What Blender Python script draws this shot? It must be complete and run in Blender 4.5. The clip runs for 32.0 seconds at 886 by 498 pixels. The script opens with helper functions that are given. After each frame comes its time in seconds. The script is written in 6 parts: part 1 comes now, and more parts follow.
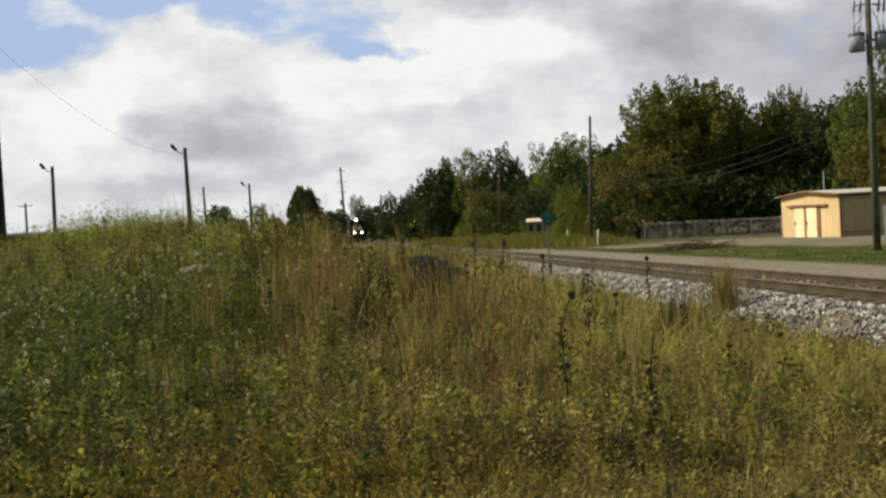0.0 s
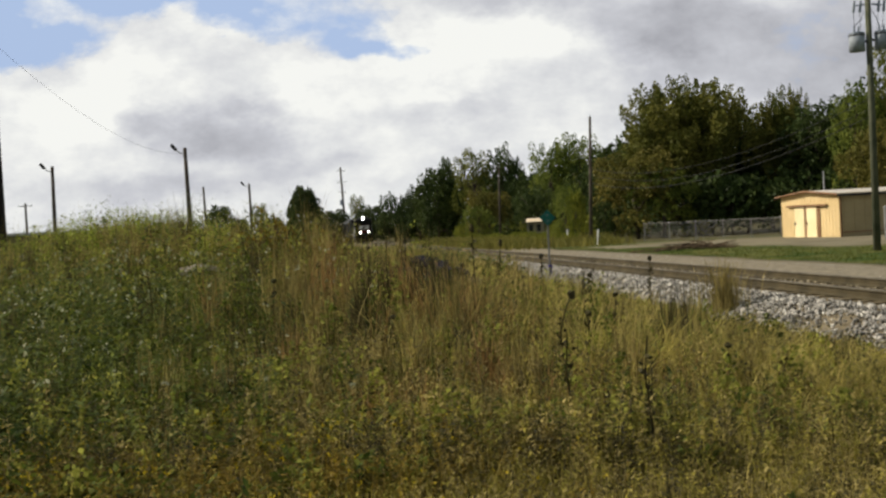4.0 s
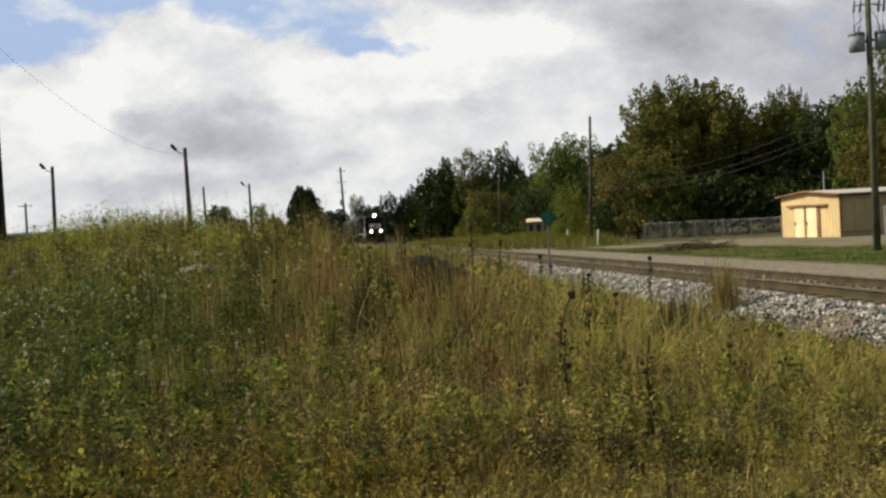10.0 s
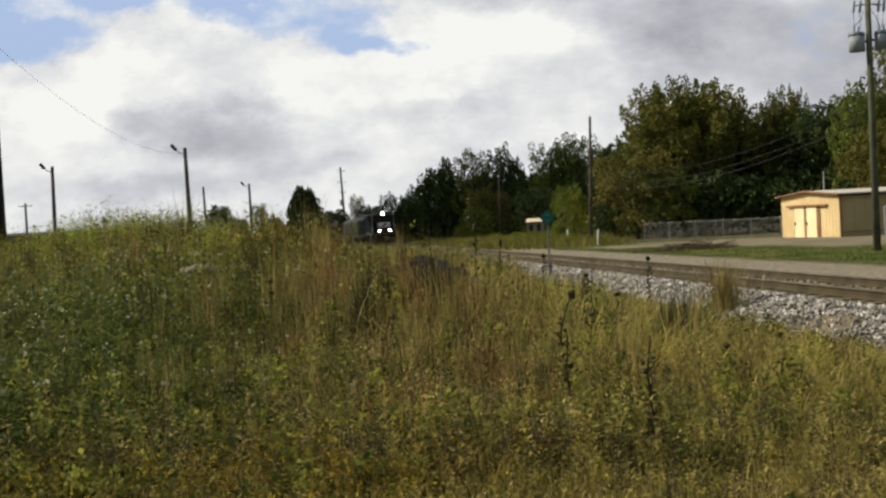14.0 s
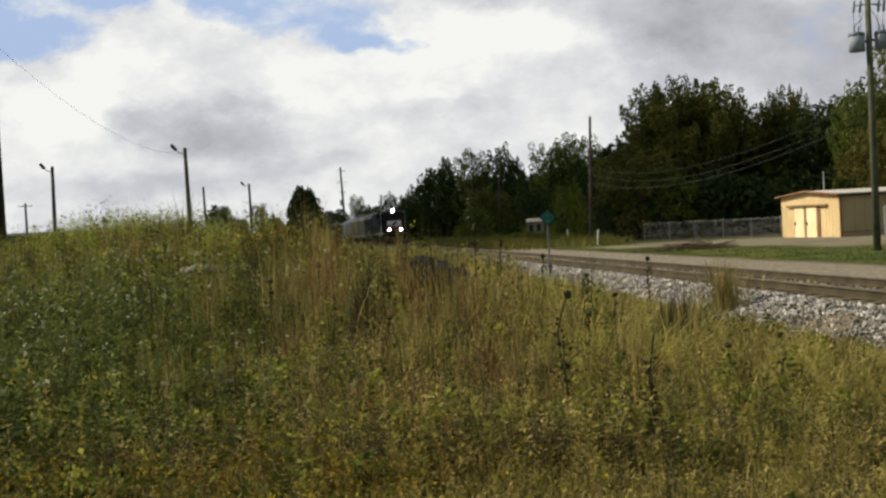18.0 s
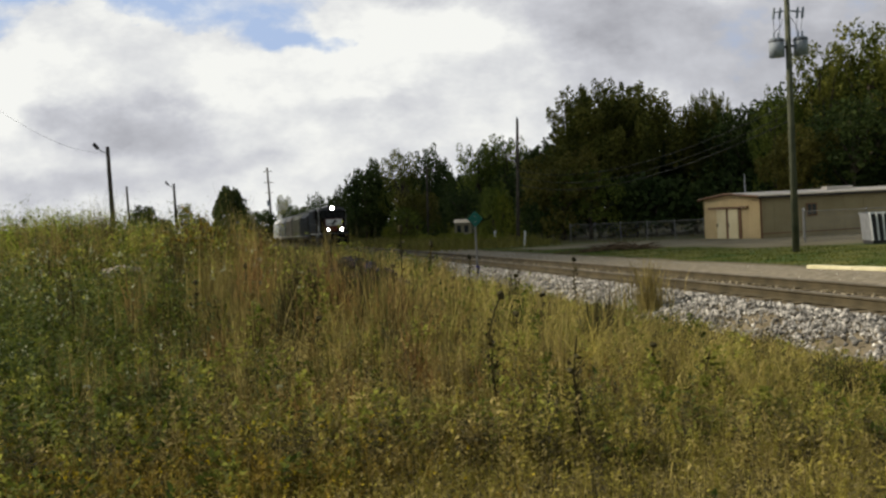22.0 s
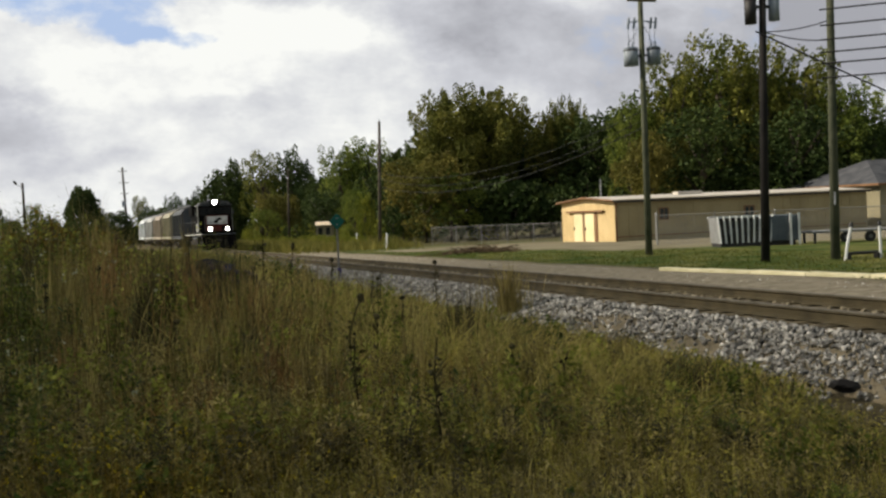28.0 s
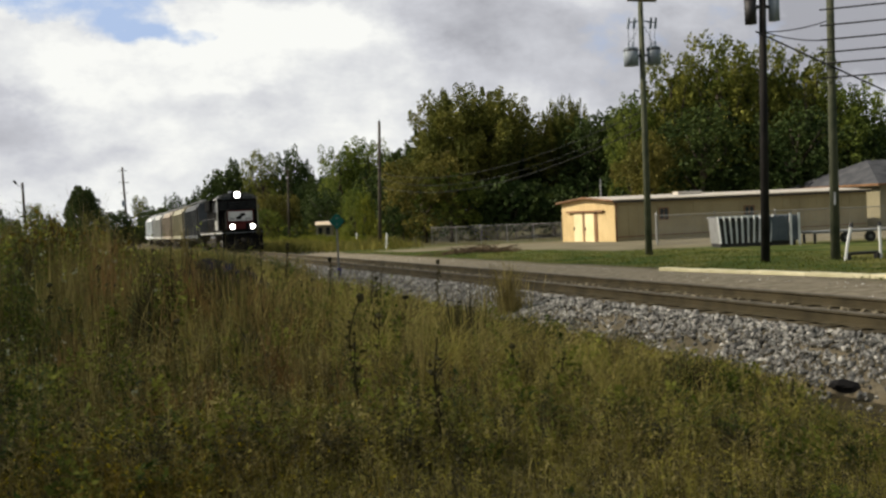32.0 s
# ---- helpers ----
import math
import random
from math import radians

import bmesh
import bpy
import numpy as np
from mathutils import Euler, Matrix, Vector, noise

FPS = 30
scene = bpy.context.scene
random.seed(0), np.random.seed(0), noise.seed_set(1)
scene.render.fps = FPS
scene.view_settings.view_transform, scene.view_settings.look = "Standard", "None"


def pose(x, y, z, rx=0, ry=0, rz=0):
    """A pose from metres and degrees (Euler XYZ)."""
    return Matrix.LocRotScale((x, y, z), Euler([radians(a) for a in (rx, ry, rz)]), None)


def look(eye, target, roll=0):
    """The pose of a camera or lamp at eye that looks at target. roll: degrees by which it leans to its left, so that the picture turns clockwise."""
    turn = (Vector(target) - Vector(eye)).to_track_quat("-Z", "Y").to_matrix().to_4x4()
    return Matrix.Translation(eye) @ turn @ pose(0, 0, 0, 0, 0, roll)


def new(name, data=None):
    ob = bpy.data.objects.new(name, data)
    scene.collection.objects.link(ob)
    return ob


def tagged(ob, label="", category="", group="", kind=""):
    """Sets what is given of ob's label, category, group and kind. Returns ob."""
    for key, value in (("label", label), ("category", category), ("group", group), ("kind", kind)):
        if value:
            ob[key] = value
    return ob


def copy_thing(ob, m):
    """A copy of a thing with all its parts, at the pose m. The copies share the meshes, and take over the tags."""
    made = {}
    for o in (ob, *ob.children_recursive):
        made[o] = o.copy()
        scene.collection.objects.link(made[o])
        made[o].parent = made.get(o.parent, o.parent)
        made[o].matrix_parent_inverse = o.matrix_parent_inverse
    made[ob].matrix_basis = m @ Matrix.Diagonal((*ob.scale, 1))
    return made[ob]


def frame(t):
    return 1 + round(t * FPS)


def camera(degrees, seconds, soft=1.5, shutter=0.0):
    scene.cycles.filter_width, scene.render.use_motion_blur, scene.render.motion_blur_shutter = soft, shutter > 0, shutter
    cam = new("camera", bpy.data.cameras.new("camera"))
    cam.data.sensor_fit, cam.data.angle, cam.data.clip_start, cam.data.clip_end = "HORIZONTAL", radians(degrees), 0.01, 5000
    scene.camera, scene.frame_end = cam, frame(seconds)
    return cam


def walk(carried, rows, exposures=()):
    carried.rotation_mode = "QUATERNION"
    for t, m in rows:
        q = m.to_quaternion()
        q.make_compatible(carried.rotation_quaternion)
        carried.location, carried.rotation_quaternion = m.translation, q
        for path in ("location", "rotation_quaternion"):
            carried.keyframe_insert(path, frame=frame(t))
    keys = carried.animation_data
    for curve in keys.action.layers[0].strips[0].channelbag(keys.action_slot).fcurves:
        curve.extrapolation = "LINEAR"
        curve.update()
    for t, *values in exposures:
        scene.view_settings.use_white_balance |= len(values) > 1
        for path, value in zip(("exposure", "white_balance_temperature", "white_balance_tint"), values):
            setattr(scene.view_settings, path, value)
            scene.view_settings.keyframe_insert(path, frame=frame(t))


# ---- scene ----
cam = camera(43.6, 32.0, soft=2.5)
EYE = (0.0, 0.0, 1.5)


def eye(yaw, pitch, roll):
    return pose(EYE[0], EYE[1], EYE[2], 90 + pitch, roll, yaw)


# stands on one spot and pans to follow the train
walk(cam, [
    (0.0, eye(-0.522, -1.382, 3.089)),
    (6.0, eye(-0.522, -1.382, 3.089)),
    (12.0, eye(-0.523, -1.380, 3.088)),
    (18.3, eye(-0.523, -1.379, 3.087)),
    (18.4, eye(-0.30, -1.36, 3.07)),
    (18.5, eye(0.132, -1.283, 3.028)),
    (18.8, eye(-0.10, -1.48, 3.01)),
    (19.0, eye(-1.369, -1.689, 2.991)),
    (19.2, eye(-4.05, -1.78, 2.93)),
    (19.4, eye(-4.55, -1.80, 2.89)),
    (19.5, eye(-4.611, -1.792, 2.883)),
    (19.6, eye(-4.62, -1.74, 2.89)),
    (19.8, eye(-4.30, -1.61, 2.92)),
    (20.0, eye(-4.260, -1.568, 2.933)),
    (20.5, eye(-4.259, -1.527, 2.945)),
    (22.5, eye(-4.255, -1.527, 2.944)),
    (24.5, eye(-4.255, -1.527, 2.944)),
    (26.5, eye(-3.763, -1.469, 2.968)),
    (26.7, eye(-4.15, -1.52, 2.90)),
    (26.9, eye(-6.40, -1.68, 2.72)),
    (27.0, eye(-8.396, -1.742, 2.615)),
    (27.1, eye(-10.15, -1.75, 2.59)),
    (27.3, eye(-11.50, -1.70, 2.58)),
    (27.5, eye(-11.528, -1.669, 2.586)),
    (27.8, eye(-11.42, -1.72, 2.63)),
    (28.0, eye(-11.398, -1.745, 2.640)),
    (30.0, eye(-11.396, -1.75, 2.600)),
    (32.0, eye(-11.400, -1.75, 2.600)),
], exposures=[(0.0, 0.0), (24.5, 0.0), (26.8, 0.06), (32.0, 0.06)])

# ---------------------------------------------------------------- world, sun
SUN_BEARING = -76.0     # degrees to the right of +y
SUN_HEIGHT = 38.0
SUN_DIR = Vector((math.sin(radians(SUN_BEARING)) * math.cos(radians(SUN_HEIGHT)),
                  math.cos(radians(SUN_BEARING)) * math.cos(radians(SUN_HEIGHT)),
                  math.sin(radians(SUN_HEIGHT))))
world = bpy.data.worlds.new("sky")
scene.world = world
world.use_nodes = True
wn, wl = world.node_tree.nodes, world.node_tree.links
wn.clear()
w_out = wn.new("ShaderNodeOutputWorld")
w_bg = wn.new("ShaderNodeBackground")
w_sky = wn.new("ShaderNodeTexSky")
w_sky.sky_type = "NISHITA"
w_sky.sun_disc = False
w_sky.sun_elevation = radians(SUN_HEIGHT)
w_sky.sun_rotation = radians(SUN_BEARING)
w_sky.air_density, w_sky.dust_density = 1.0, 1.5
w_co = wn.new("ShaderNodeTexCoord")
w_noise = wn.new("ShaderNodeTexNoise")
w_noise.inputs["Scale"].default_value = 3.2
w_noise.inputs["Detail"].default_value = 7
w_ramp = wn.new("ShaderNodeValToRGB")
w_ramp.color_ramp.elements[0].position, w_ramp.color_ramp.elements[1].position = 0.36, 0.56
w_mix = wn.new("ShaderNodeMix")
w_mix.data_type = "RGBA"
w_mix.inputs["B"].default_value = (7.1, 7.5, 7.5, 1)
wl.new(w_co.outputs["Generated"], w_noise.inputs["Vector"])
wl.new(w_noise.outputs["Fac"], w_ramp.inputs["Fac"])
wl.new(w_ramp.outputs["Color"], w_mix.inputs["Factor"])
wl.new(w_sky.outputs["Color"], w_mix.inputs["A"])
wl.new(w_mix.outputs["Result"], w_bg.inputs["Color"])
w_bg.inputs["Strength"].default_value = 0.06
wl.new(w_bg.outputs["Background"], w_out.inputs["Surface"])

sun = new("sun", bpy.data.lights.new("sun", "SUN"))
sun.data.energy, sun.data.angle, sun.data.color = 5.0, radians(0.53), (1.0, 0.89, 0.73)
sun.matrix_world = look(SUN_DIR * 400, (0, 0, 0))

# ---------------------------------------------------------------- shared plan


def track_x(y):
    return 9.356 - 0.0794 * y - 0.00015 * y * y


def rail_z(y):
    d = min(max(y, -60.0), 420.0) - 15.0
    return 0.056 - 0.00958 * d + 0.00001 * d * d


def track_dx(y):
    return -0.0794 - 0.0003 * y


def bump_at(x, y, cx, cy, sx, sy):
    return math.exp(-((x - cx) / sx) ** 2 - ((y - cy) / sy) ** 2)


def smooth(a, b, v):
    t = min(max((v - a) / (b - a), 0.0), 1.0)
    return t * t * (3 - 2 * t)


def ground_z(x, y):
    """Height of the bare ground."""
    base = rail_z(y) - 0.62
    off = x - track_x(y)
    # field on the near side, a little higher than the track's foot
    field = -0.14 - 0.006 * max(y, 0) + 0.05 * noise.noise((x * 0.3, y * 0.3, 1.0))
    field += 1.38 * bump_at(x, y, -7.8, 29, 3.6, 6.5) + 0.72 * bump_at(x, y, -4.4, 21.5, 1.8, 2.6)
    field -= 0.3 * bump_at(x, y, -15, 27, 3, 9)
    field += 0.78 * bump_at(x, y, -0.3, 24.8, 1.1, 0.9)
    field -= 0.22 * smooth(0, 6, x)
    left = smooth(-2.4, -4.6, off)
    right = smooth(2.2, 3.2, off)
    verge = base + 0.12 + 0.12 * smooth(3, 6, off) - 0.10 * smooth(12, 30, off)
    verge += 2.5 * smooth(35, 90, off) * smooth(60, 140, y)
    far = smooth(60, 130, y)
    near_z = field * (1 - far) + (base + 0.1) * far
    z = base * (1 - left - right) + near_z * left + verge * right
    return z


# ---------------------------------------------------------------- materials
def nodes_of(name):
    m = bpy.data.materials.new(name)
    m.use_nodes = True
    t = m.node_tree
    return m, t.nodes, t.links, t.nodes["Principled BSDF"]


def surface(name, a, b, scale=3.0, rough=0.8, bump=0.3, metal=0.0, fine=40.0, spread=0.25, dist=0.01, c=None, sheer=0.0):
    """A two-scale surface: a and b are mixed by coarse noise, fine noise gives grain and relief, each object or island shifts a little."""
    m, n, l, p = nodes_of(name)
    co = n.new("ShaderNodeTexCoord")
    big, small = n.new("ShaderNodeTexNoise"), n.new("ShaderNodeTexNoise")
    big.inputs["Scale"].default_value, big.inputs["Detail"].default_value = scale, 5
    small.inputs["Scale"].default_value, small.inputs["Detail"].default_value = fine, 3
    stretch = n.new("ShaderNodeMapping")
    stretch.inputs["Scale"].default_value = (1, 1, 0.3 if sheer else 1)   # upright streaks: plant tone, and lit plumes against shaded gaps
    l.new(co.outputs["Object"], stretch.inputs["Vector"])
    for q in (big, small):
        l.new(stretch.outputs["Vector"], q.inputs["Vector"])
    ramp = n.new("ShaderNodeValToRGB")
    ramp.color_ramp.elements[0].position, ramp.color_ramp.elements[1].position = 0.35, 0.65
    ramp.color_ramp.elements[0].color, ramp.color_ramp.elements[1].color = (*a, 1), (*b, 1)
    if c:
        e = ramp.color_ramp.elements.new(0.5)
        e.color = (*c, 1)
    l.new(big.outputs["Fac"], ramp.inputs["Fac"])
    hsv = n.new("ShaderNodeHueSaturation")
    info, geo = n.new("ShaderNodeObjectInfo"), n.new("ShaderNodeNewGeometry")
    s1 = n.new("ShaderNodeMath")
    s1.operation = "ADD"
    l.new(info.outputs["Random"], s1.inputs[0])
    l.new(geo.outputs["Random Per Island"], s1.inputs[1])
    s2 = n.new("ShaderNodeMath")
    s2.operation = "FRACT"
    l.new(s1.outputs[0], s2.inputs[0])
    s3 = n.new("ShaderNodeMath")
    s3.operation = "MULTIPLY_ADD"
    s3.inputs[1].default_value, s3.inputs[2].default_value = spread * 2, 1 - spread
    l.new(s2.outputs[0], s3.inputs[0])
    grain = n.new("ShaderNodeMath")
    grain.operation = "MULTIPLY_ADD"
    grain.inputs[1].default_value, grain.inputs[2].default_value = 0.5, 0.75
    l.new(small.outputs["Fac"], grain.inputs[0])
    s4 = n.new("ShaderNodeMath")
    s4.operation = "MULTIPLY"
    l.new(s3.outputs[0], s4.inputs[0])
    l.new(grain.outputs[0], s4.inputs[1])
    l.new(s4.outputs[0], hsv.inputs["Value"])
    l.new(ramp.outputs["Color"], hsv.inputs["Color"])
    l.new(hsv.outputs["Color"], p.inputs["Base Color"])
    p.inputs["Roughness"].default_value, p.inputs["Metallic"].default_value = rough, metal
    p.inputs["Specular IOR Level"].default_value = 0.5 if rough < 0.3 or metal > 0.2 else 0.18
    if bump:
        bn = n.new("ShaderNodeBump")
        bn.inputs["Strength"].default_value, bn.inputs["Distance"].default_value = bump, dist
        l.new(small.outputs["Fac"], bn.inputs["Height"])
        l.new(bn.outputs["Normal"], p.inputs["Normal"])
    if sheer:
        p.inputs["Specular IOR Level"].default_value = 0.08
        tr, mx = n.new("ShaderNodeBsdfTranslucent"), n.new("ShaderNodeMixShader")
        l.new(hsv.outputs["Color"], tr.inputs["Color"])
        mx.inputs[0].default_value = sheer
        l.new(p.outputs[0], mx.inputs[1])
        l.new(tr.outputs[0], mx.inputs[2])
        l.new(mx.outputs[0], n["Material Output"].inputs["Surface"])
    return m


def leafy(name, a, b, spread=0.45, sheer=0.35, rough=0.6, scale=0.35, c=None):
    return surface(name, a, b, scale=scale, rough=rough, bump=0, fine=9.0, spread=spread, sheer=sheer, c=c)


def glow(name, colour, strength):
    m, n, l, p = nodes_of(name)
    p.inputs["Base Color"].default_value = (*colour, 1)
    p.inputs["Emission Color"].default_value = (*colour, 1)
    p.inputs["Emission Strength"].default_value = strength
    return m


M_POLE = surface("weathered_pole_wood", (0.05, 0.042, 0.034), (0.10, 0.085, 0.068), 2.0, 0.9, 0.6, fine=60, spread=0.12)
M_POLE_GREEN = surface("treated_pole_wood", (0.06, 0.07, 0.046), (0.115, 0.12, 0.08), 1.5, 0.9, 0.6, fine=60, spread=0.1)
M_POLE_BLACK = surface("creosoted_pole_wood", (0.012, 0.011, 0.011), (0.028, 0.025, 0.023), 1.5, 0.8, 0.6, fine=60, spread=0.1)
M_GALV = surface("galvanised_steel", (0.32, 0.33, 0.34), (0.46, 0.47, 0.48), 4, 0.45, 0.1, 0.6, spread=0.08)
M_GREYTANK = surface("grey_painted_tank", (0.19, 0.225, 0.26), (0.28, 0.315, 0.35), 3, 0.5, 0.1, spread=0.08)
M_DARKSTEEL = surface("dark_steel", (0.02, 0.02, 0.022), (0.045, 0.042, 0.04), 3, 0.6, 0.2, 0.3, spread=0.1)
M_WIRE = surface("black_cable", (0.02, 0.02, 0.02), (0.03, 0.03, 0.03), 3, 0.7, 0, spread=0.1)
M_RAIL = surface("rusty_rail_steel", (0.046, 0.038, 0.021), (0.088, 0.072, 0.04), 2, 0.75, 0.3, 0.2, spread=0.1)
M_RAILTOP = surface("worn_rail_head", (0.085, 0.075, 0.055), (0.15, 0.135, 0.105), 3, 0.6, 0.05, 0.2, spread=0.05)
M_TIE = surface("old_tie_wood", (0.08, 0.064, 0.036), (0.16, 0.13, 0.078), 3, 0.9, 0.6, fine=30, spread=0.3)
M_ROCK = surface("limestone_ballast", (0.11, 0.108, 0.1), (0.47, 0.452, 0.405), 5, 0.9, 0.5, fine=25, spread=0.65, dist=0.02)
M_DARKROCK = surface("dark_rubble", (0.012, 0.012, 0.02), (0.045, 0.045, 0.065), 3, 0.9, 0.5, fine=25, spread=0.3, dist=0.02)
M_PALEROCK = surface("pale_rubble", (0.27, 0.24, 0.2), (0.38, 0.345, 0.3), 3, 0.9, 0.5, fine=25, spread=0.1, dist=0.02)
M_KERB = surface("yellowed_kerb_paint", (0.54, 0.50, 0.30), (0.72, 0.67, 0.46), 1.2, 0.8, 0.4, fine=30, spread=0.1)
# siding tones carry the light: long wall coloured as shaded, gable as sunlit
M_WALLSHADE = surface("shaded_tan_siding", (0.29, 0.24, 0.13), (0.37, 0.31, 0.172), 0.5, 0.6, 0.1, fine=12, spread=0.05)
M_WALLSUN = surface("sunlit_cream_siding", (0.62, 0.47, 0.24), (0.72, 0.56, 0.3), 0.5, 0.6, 0.1, fine=12, spread=0.05)
M_HOUSEWALL = surface("pale_house_siding", (0.26, 0.235, 0.15), (0.34, 0.305, 0.2), 0.5, 0.7, 0.1, fine=12, spread=0.04)
M_DOORCREAM = surface("pale_cream_door_paint", (0.78, 0.66, 0.38), (0.85, 0.74, 0.46), 0.8, 0.5, 0.1, spread=0.05)
M_TRIM = surface("brown_trim_paint", (0.18, 0.1, 0.05), (0.26, 0.15, 0.08), 1, 0.6, 0.1, spread=0.05)
M_FASCIA = surface("pale_eave_trim", (0.6, 0.5, 0.36), (0.72, 0.62, 0.46), 0.6, 0.6, 0.1, spread=0.05)
M_ROOFMETAL = surface("pale_metal_roof", (0.5, 0.46, 0.4), (0.62, 0.58, 0.52), 0.6, 0.5, 0.1, spread=0.05)
M_SHINGLE = surface("grey_shingles", (0.05, 0.053, 0.06), (0.095, 0.098, 0.106), 1.0, 0.9, 0.5, fine=18, spread=0.1)
M_GLASSDARK = surface("dark_window_glass", (0.02, 0.025, 0.03), (0.04, 0.045, 0.05), 1, 0.08, 0, spread=0.05)
M_WHITE = surface("white_paint", (0.66, 0.68, 0.68), (0.8, 0.81, 0.8), 1, 0.6, 0.1, spread=0.06)
M_GREYBLUE = surface("grey_blue_paint", (0.07, 0.09, 0.11), (0.13, 0.15, 0.17), 0.8, 0.6, 0.1, spread=0.06)
M_SIGNGREEN = surface("green_sign_sheet", (0.008, 0.095, 0.075), (0.014, 0.13, 0.10), 2, 0.4, 0, spread=0.05)
M_SIGNBLUE = surface("violet_blue_plastic", (0.05, 0.045, 0.16), (0.08, 0.07, 0.24), 2, 0.5, 0, spread=0.05)
M_BARK = surface("tree_bark", (0.05, 0.04, 0.03), (0.11, 0.09, 0.07), 2, 0.95, 0.7, fine=14, spread=0.15, dist=0.04)

# ground: grass, gravel lane, lot and field soil by the plan
M_GROUND, gn, gl, gp = nodes_of("ground_mix")
g_co = gn.new("ShaderNodeTexCoord")
g_attr = gn.new("ShaderNodeAttribute")
g_attr.attribute_name = "zone"
g_n1, g_n2, g_n3, g_n4 = (gn.new("ShaderNodeTexNoise") for _ in range(4))
for q, s in ((g_n1, 0.35), (g_n2, 4.0), (g_n3, 30.0), (g_n4, 0.5)):
    q.inputs["Scale"].default_value, q.inputs["Detail"].default_value = s, 6
    gl.new(g_co.outputs["Object"], q.inputs["Vector"])


def two_tone(a, b, source, lo=0.35, hi=0.65):
    r = gn.new("ShaderNodeValToRGB")
    r.color_ramp.elements[0].position, r.color_ramp.elements[1].position = lo, hi
    r.color_ramp.elements[0].color, r.color_ramp.elements[1].color = (*a, 1), (*b, 1)
    gl.new(source.outputs["Fac"], r.inputs["Fac"])
    return r.outputs["Color"]


g_sep = gn.new("ShaderNodeSeparateColor")
gl.new(g_attr.outputs["Color"], g_sep.inputs["Color"])
c_soil = two_tone((0.045, 0.036, 0.018), (0.10, 0.082, 0.04), g_n2)
c_grass = two_tone((0.045, 0.072, 0.012), (0.16, 0.145, 0.045), g_n4, 0.45, 0.7)
c_gravel = two_tone((0.138, 0.12, 0.085), (0.29, 0.256, 0.188), g_n2, 0.3, 0.7)
c_lot = two_tone((0.15, 0.132, 0.088), (0.23, 0.205, 0.138), g_n1)
last = c_soil
for k, col in (("Red", c_grass), ("Green", c_gravel), ("Blue", c_lot)):
    mx = gn.new("ShaderNodeMix")
    mx.data_type = "RGBA"
    gl.new(g_sep.outputs[k], mx.inputs["Factor"])
    gl.new(last, mx.inputs["A"])
    gl.new(col, mx.inputs["B"])
    last = mx.outputs["Result"]
gl.new(last, gp.inputs["Base Color"])
gp.inputs["Roughness"].default_value = 0.95
gp.inputs["Specular IOR Level"].default_value = 0.1
g_bump = gn.new("ShaderNodeBump")
g_bump.inputs["Strength"].default_value, g_bump.inputs["Distance"].default_value = 0.6, 0.04
gl.new(g_n3.outputs["Fac"], g_bump.inputs["Height"])
gl.new(g_bump.outputs["Normal"], gp.inputs["Normal"])


# ---------------------------------------------------------------- mesh tools
def mesh_of(name, bm, material, smooth_faces=False):
    me = bpy.data.meshes.new(name)
    bmesh.ops.recalc_face_normals(bm, faces=bm.faces)
    bm.to_mesh(me)
    bm.free()
    me.materials.append(material)
    if smooth_faces:
        for q in me.polygons:
            q.use_smooth = True
    return me


def part(name, bm, material, parent=None, label="", smooth_faces=False, at=None):
    ob = new(name, bm if isinstance(bm, bpy.types.Mesh) else mesh_of(name, bm, material, smooth_faces))
    if parent:
        ob.parent = parent
    if at is not None:
        ob.matrix_basis = at
    return tagged(ob, label)


def thing(name, at, label, category, group="", kind=""):
    ob = new(name)
    ob.empty_display_size = 0.3
    ob.matrix_basis = at
    return tagged(ob, label, category, group, kind)


def box(bm, x0, x1, y0, y1, z0, z1, bevel=0.0, m=None):
    r = bmesh.ops.create_cube(bm, size=1.0)
    vs = r["verts"]
    bmesh.ops.scale(bm, vec=(x1 - x0, y1 - y0, z1 - z0), verts=vs)
    bmesh.ops.translate(bm, vec=((x0 + x1) / 2, (y0 + y1) / 2, (z0 + z1) / 2), verts=vs)
    if bevel:
        es = list({e for v in vs for e in v.link_edges})
        made = bmesh.ops.bevel(bm, geom=es, offset=bevel, segments=2, affect="EDGES", profile=0.6)
        vs = list({v for q in made["faces"] for v in q.verts} | {v for v in vs if v.is_valid})
    if m is not None:
        bmesh.ops.transform(bm, matrix=m, verts=vs)
    return bm


def boxes(rows, bevel=0.0):
    bm = bmesh.new()
    for q in rows:
        box(bm, *q, bevel)
    return bm


def tube(bm, a, b, r0, r1=None, seg=10, caps=True):
    a, b = Vector(a), Vector(b)
    r1 = r0 if r1 is None else r1
    q = (b - a).to_track_quat("Z", "Y").to_matrix().to_4x4()
    m = Matrix.Translation((a + b) / 2) @ q
    bmesh.ops.create_cone(bm, cap_ends=caps, segments=seg, radius1=r0, radius2=r1, depth=(b - a).length, matrix=m)
    return bm


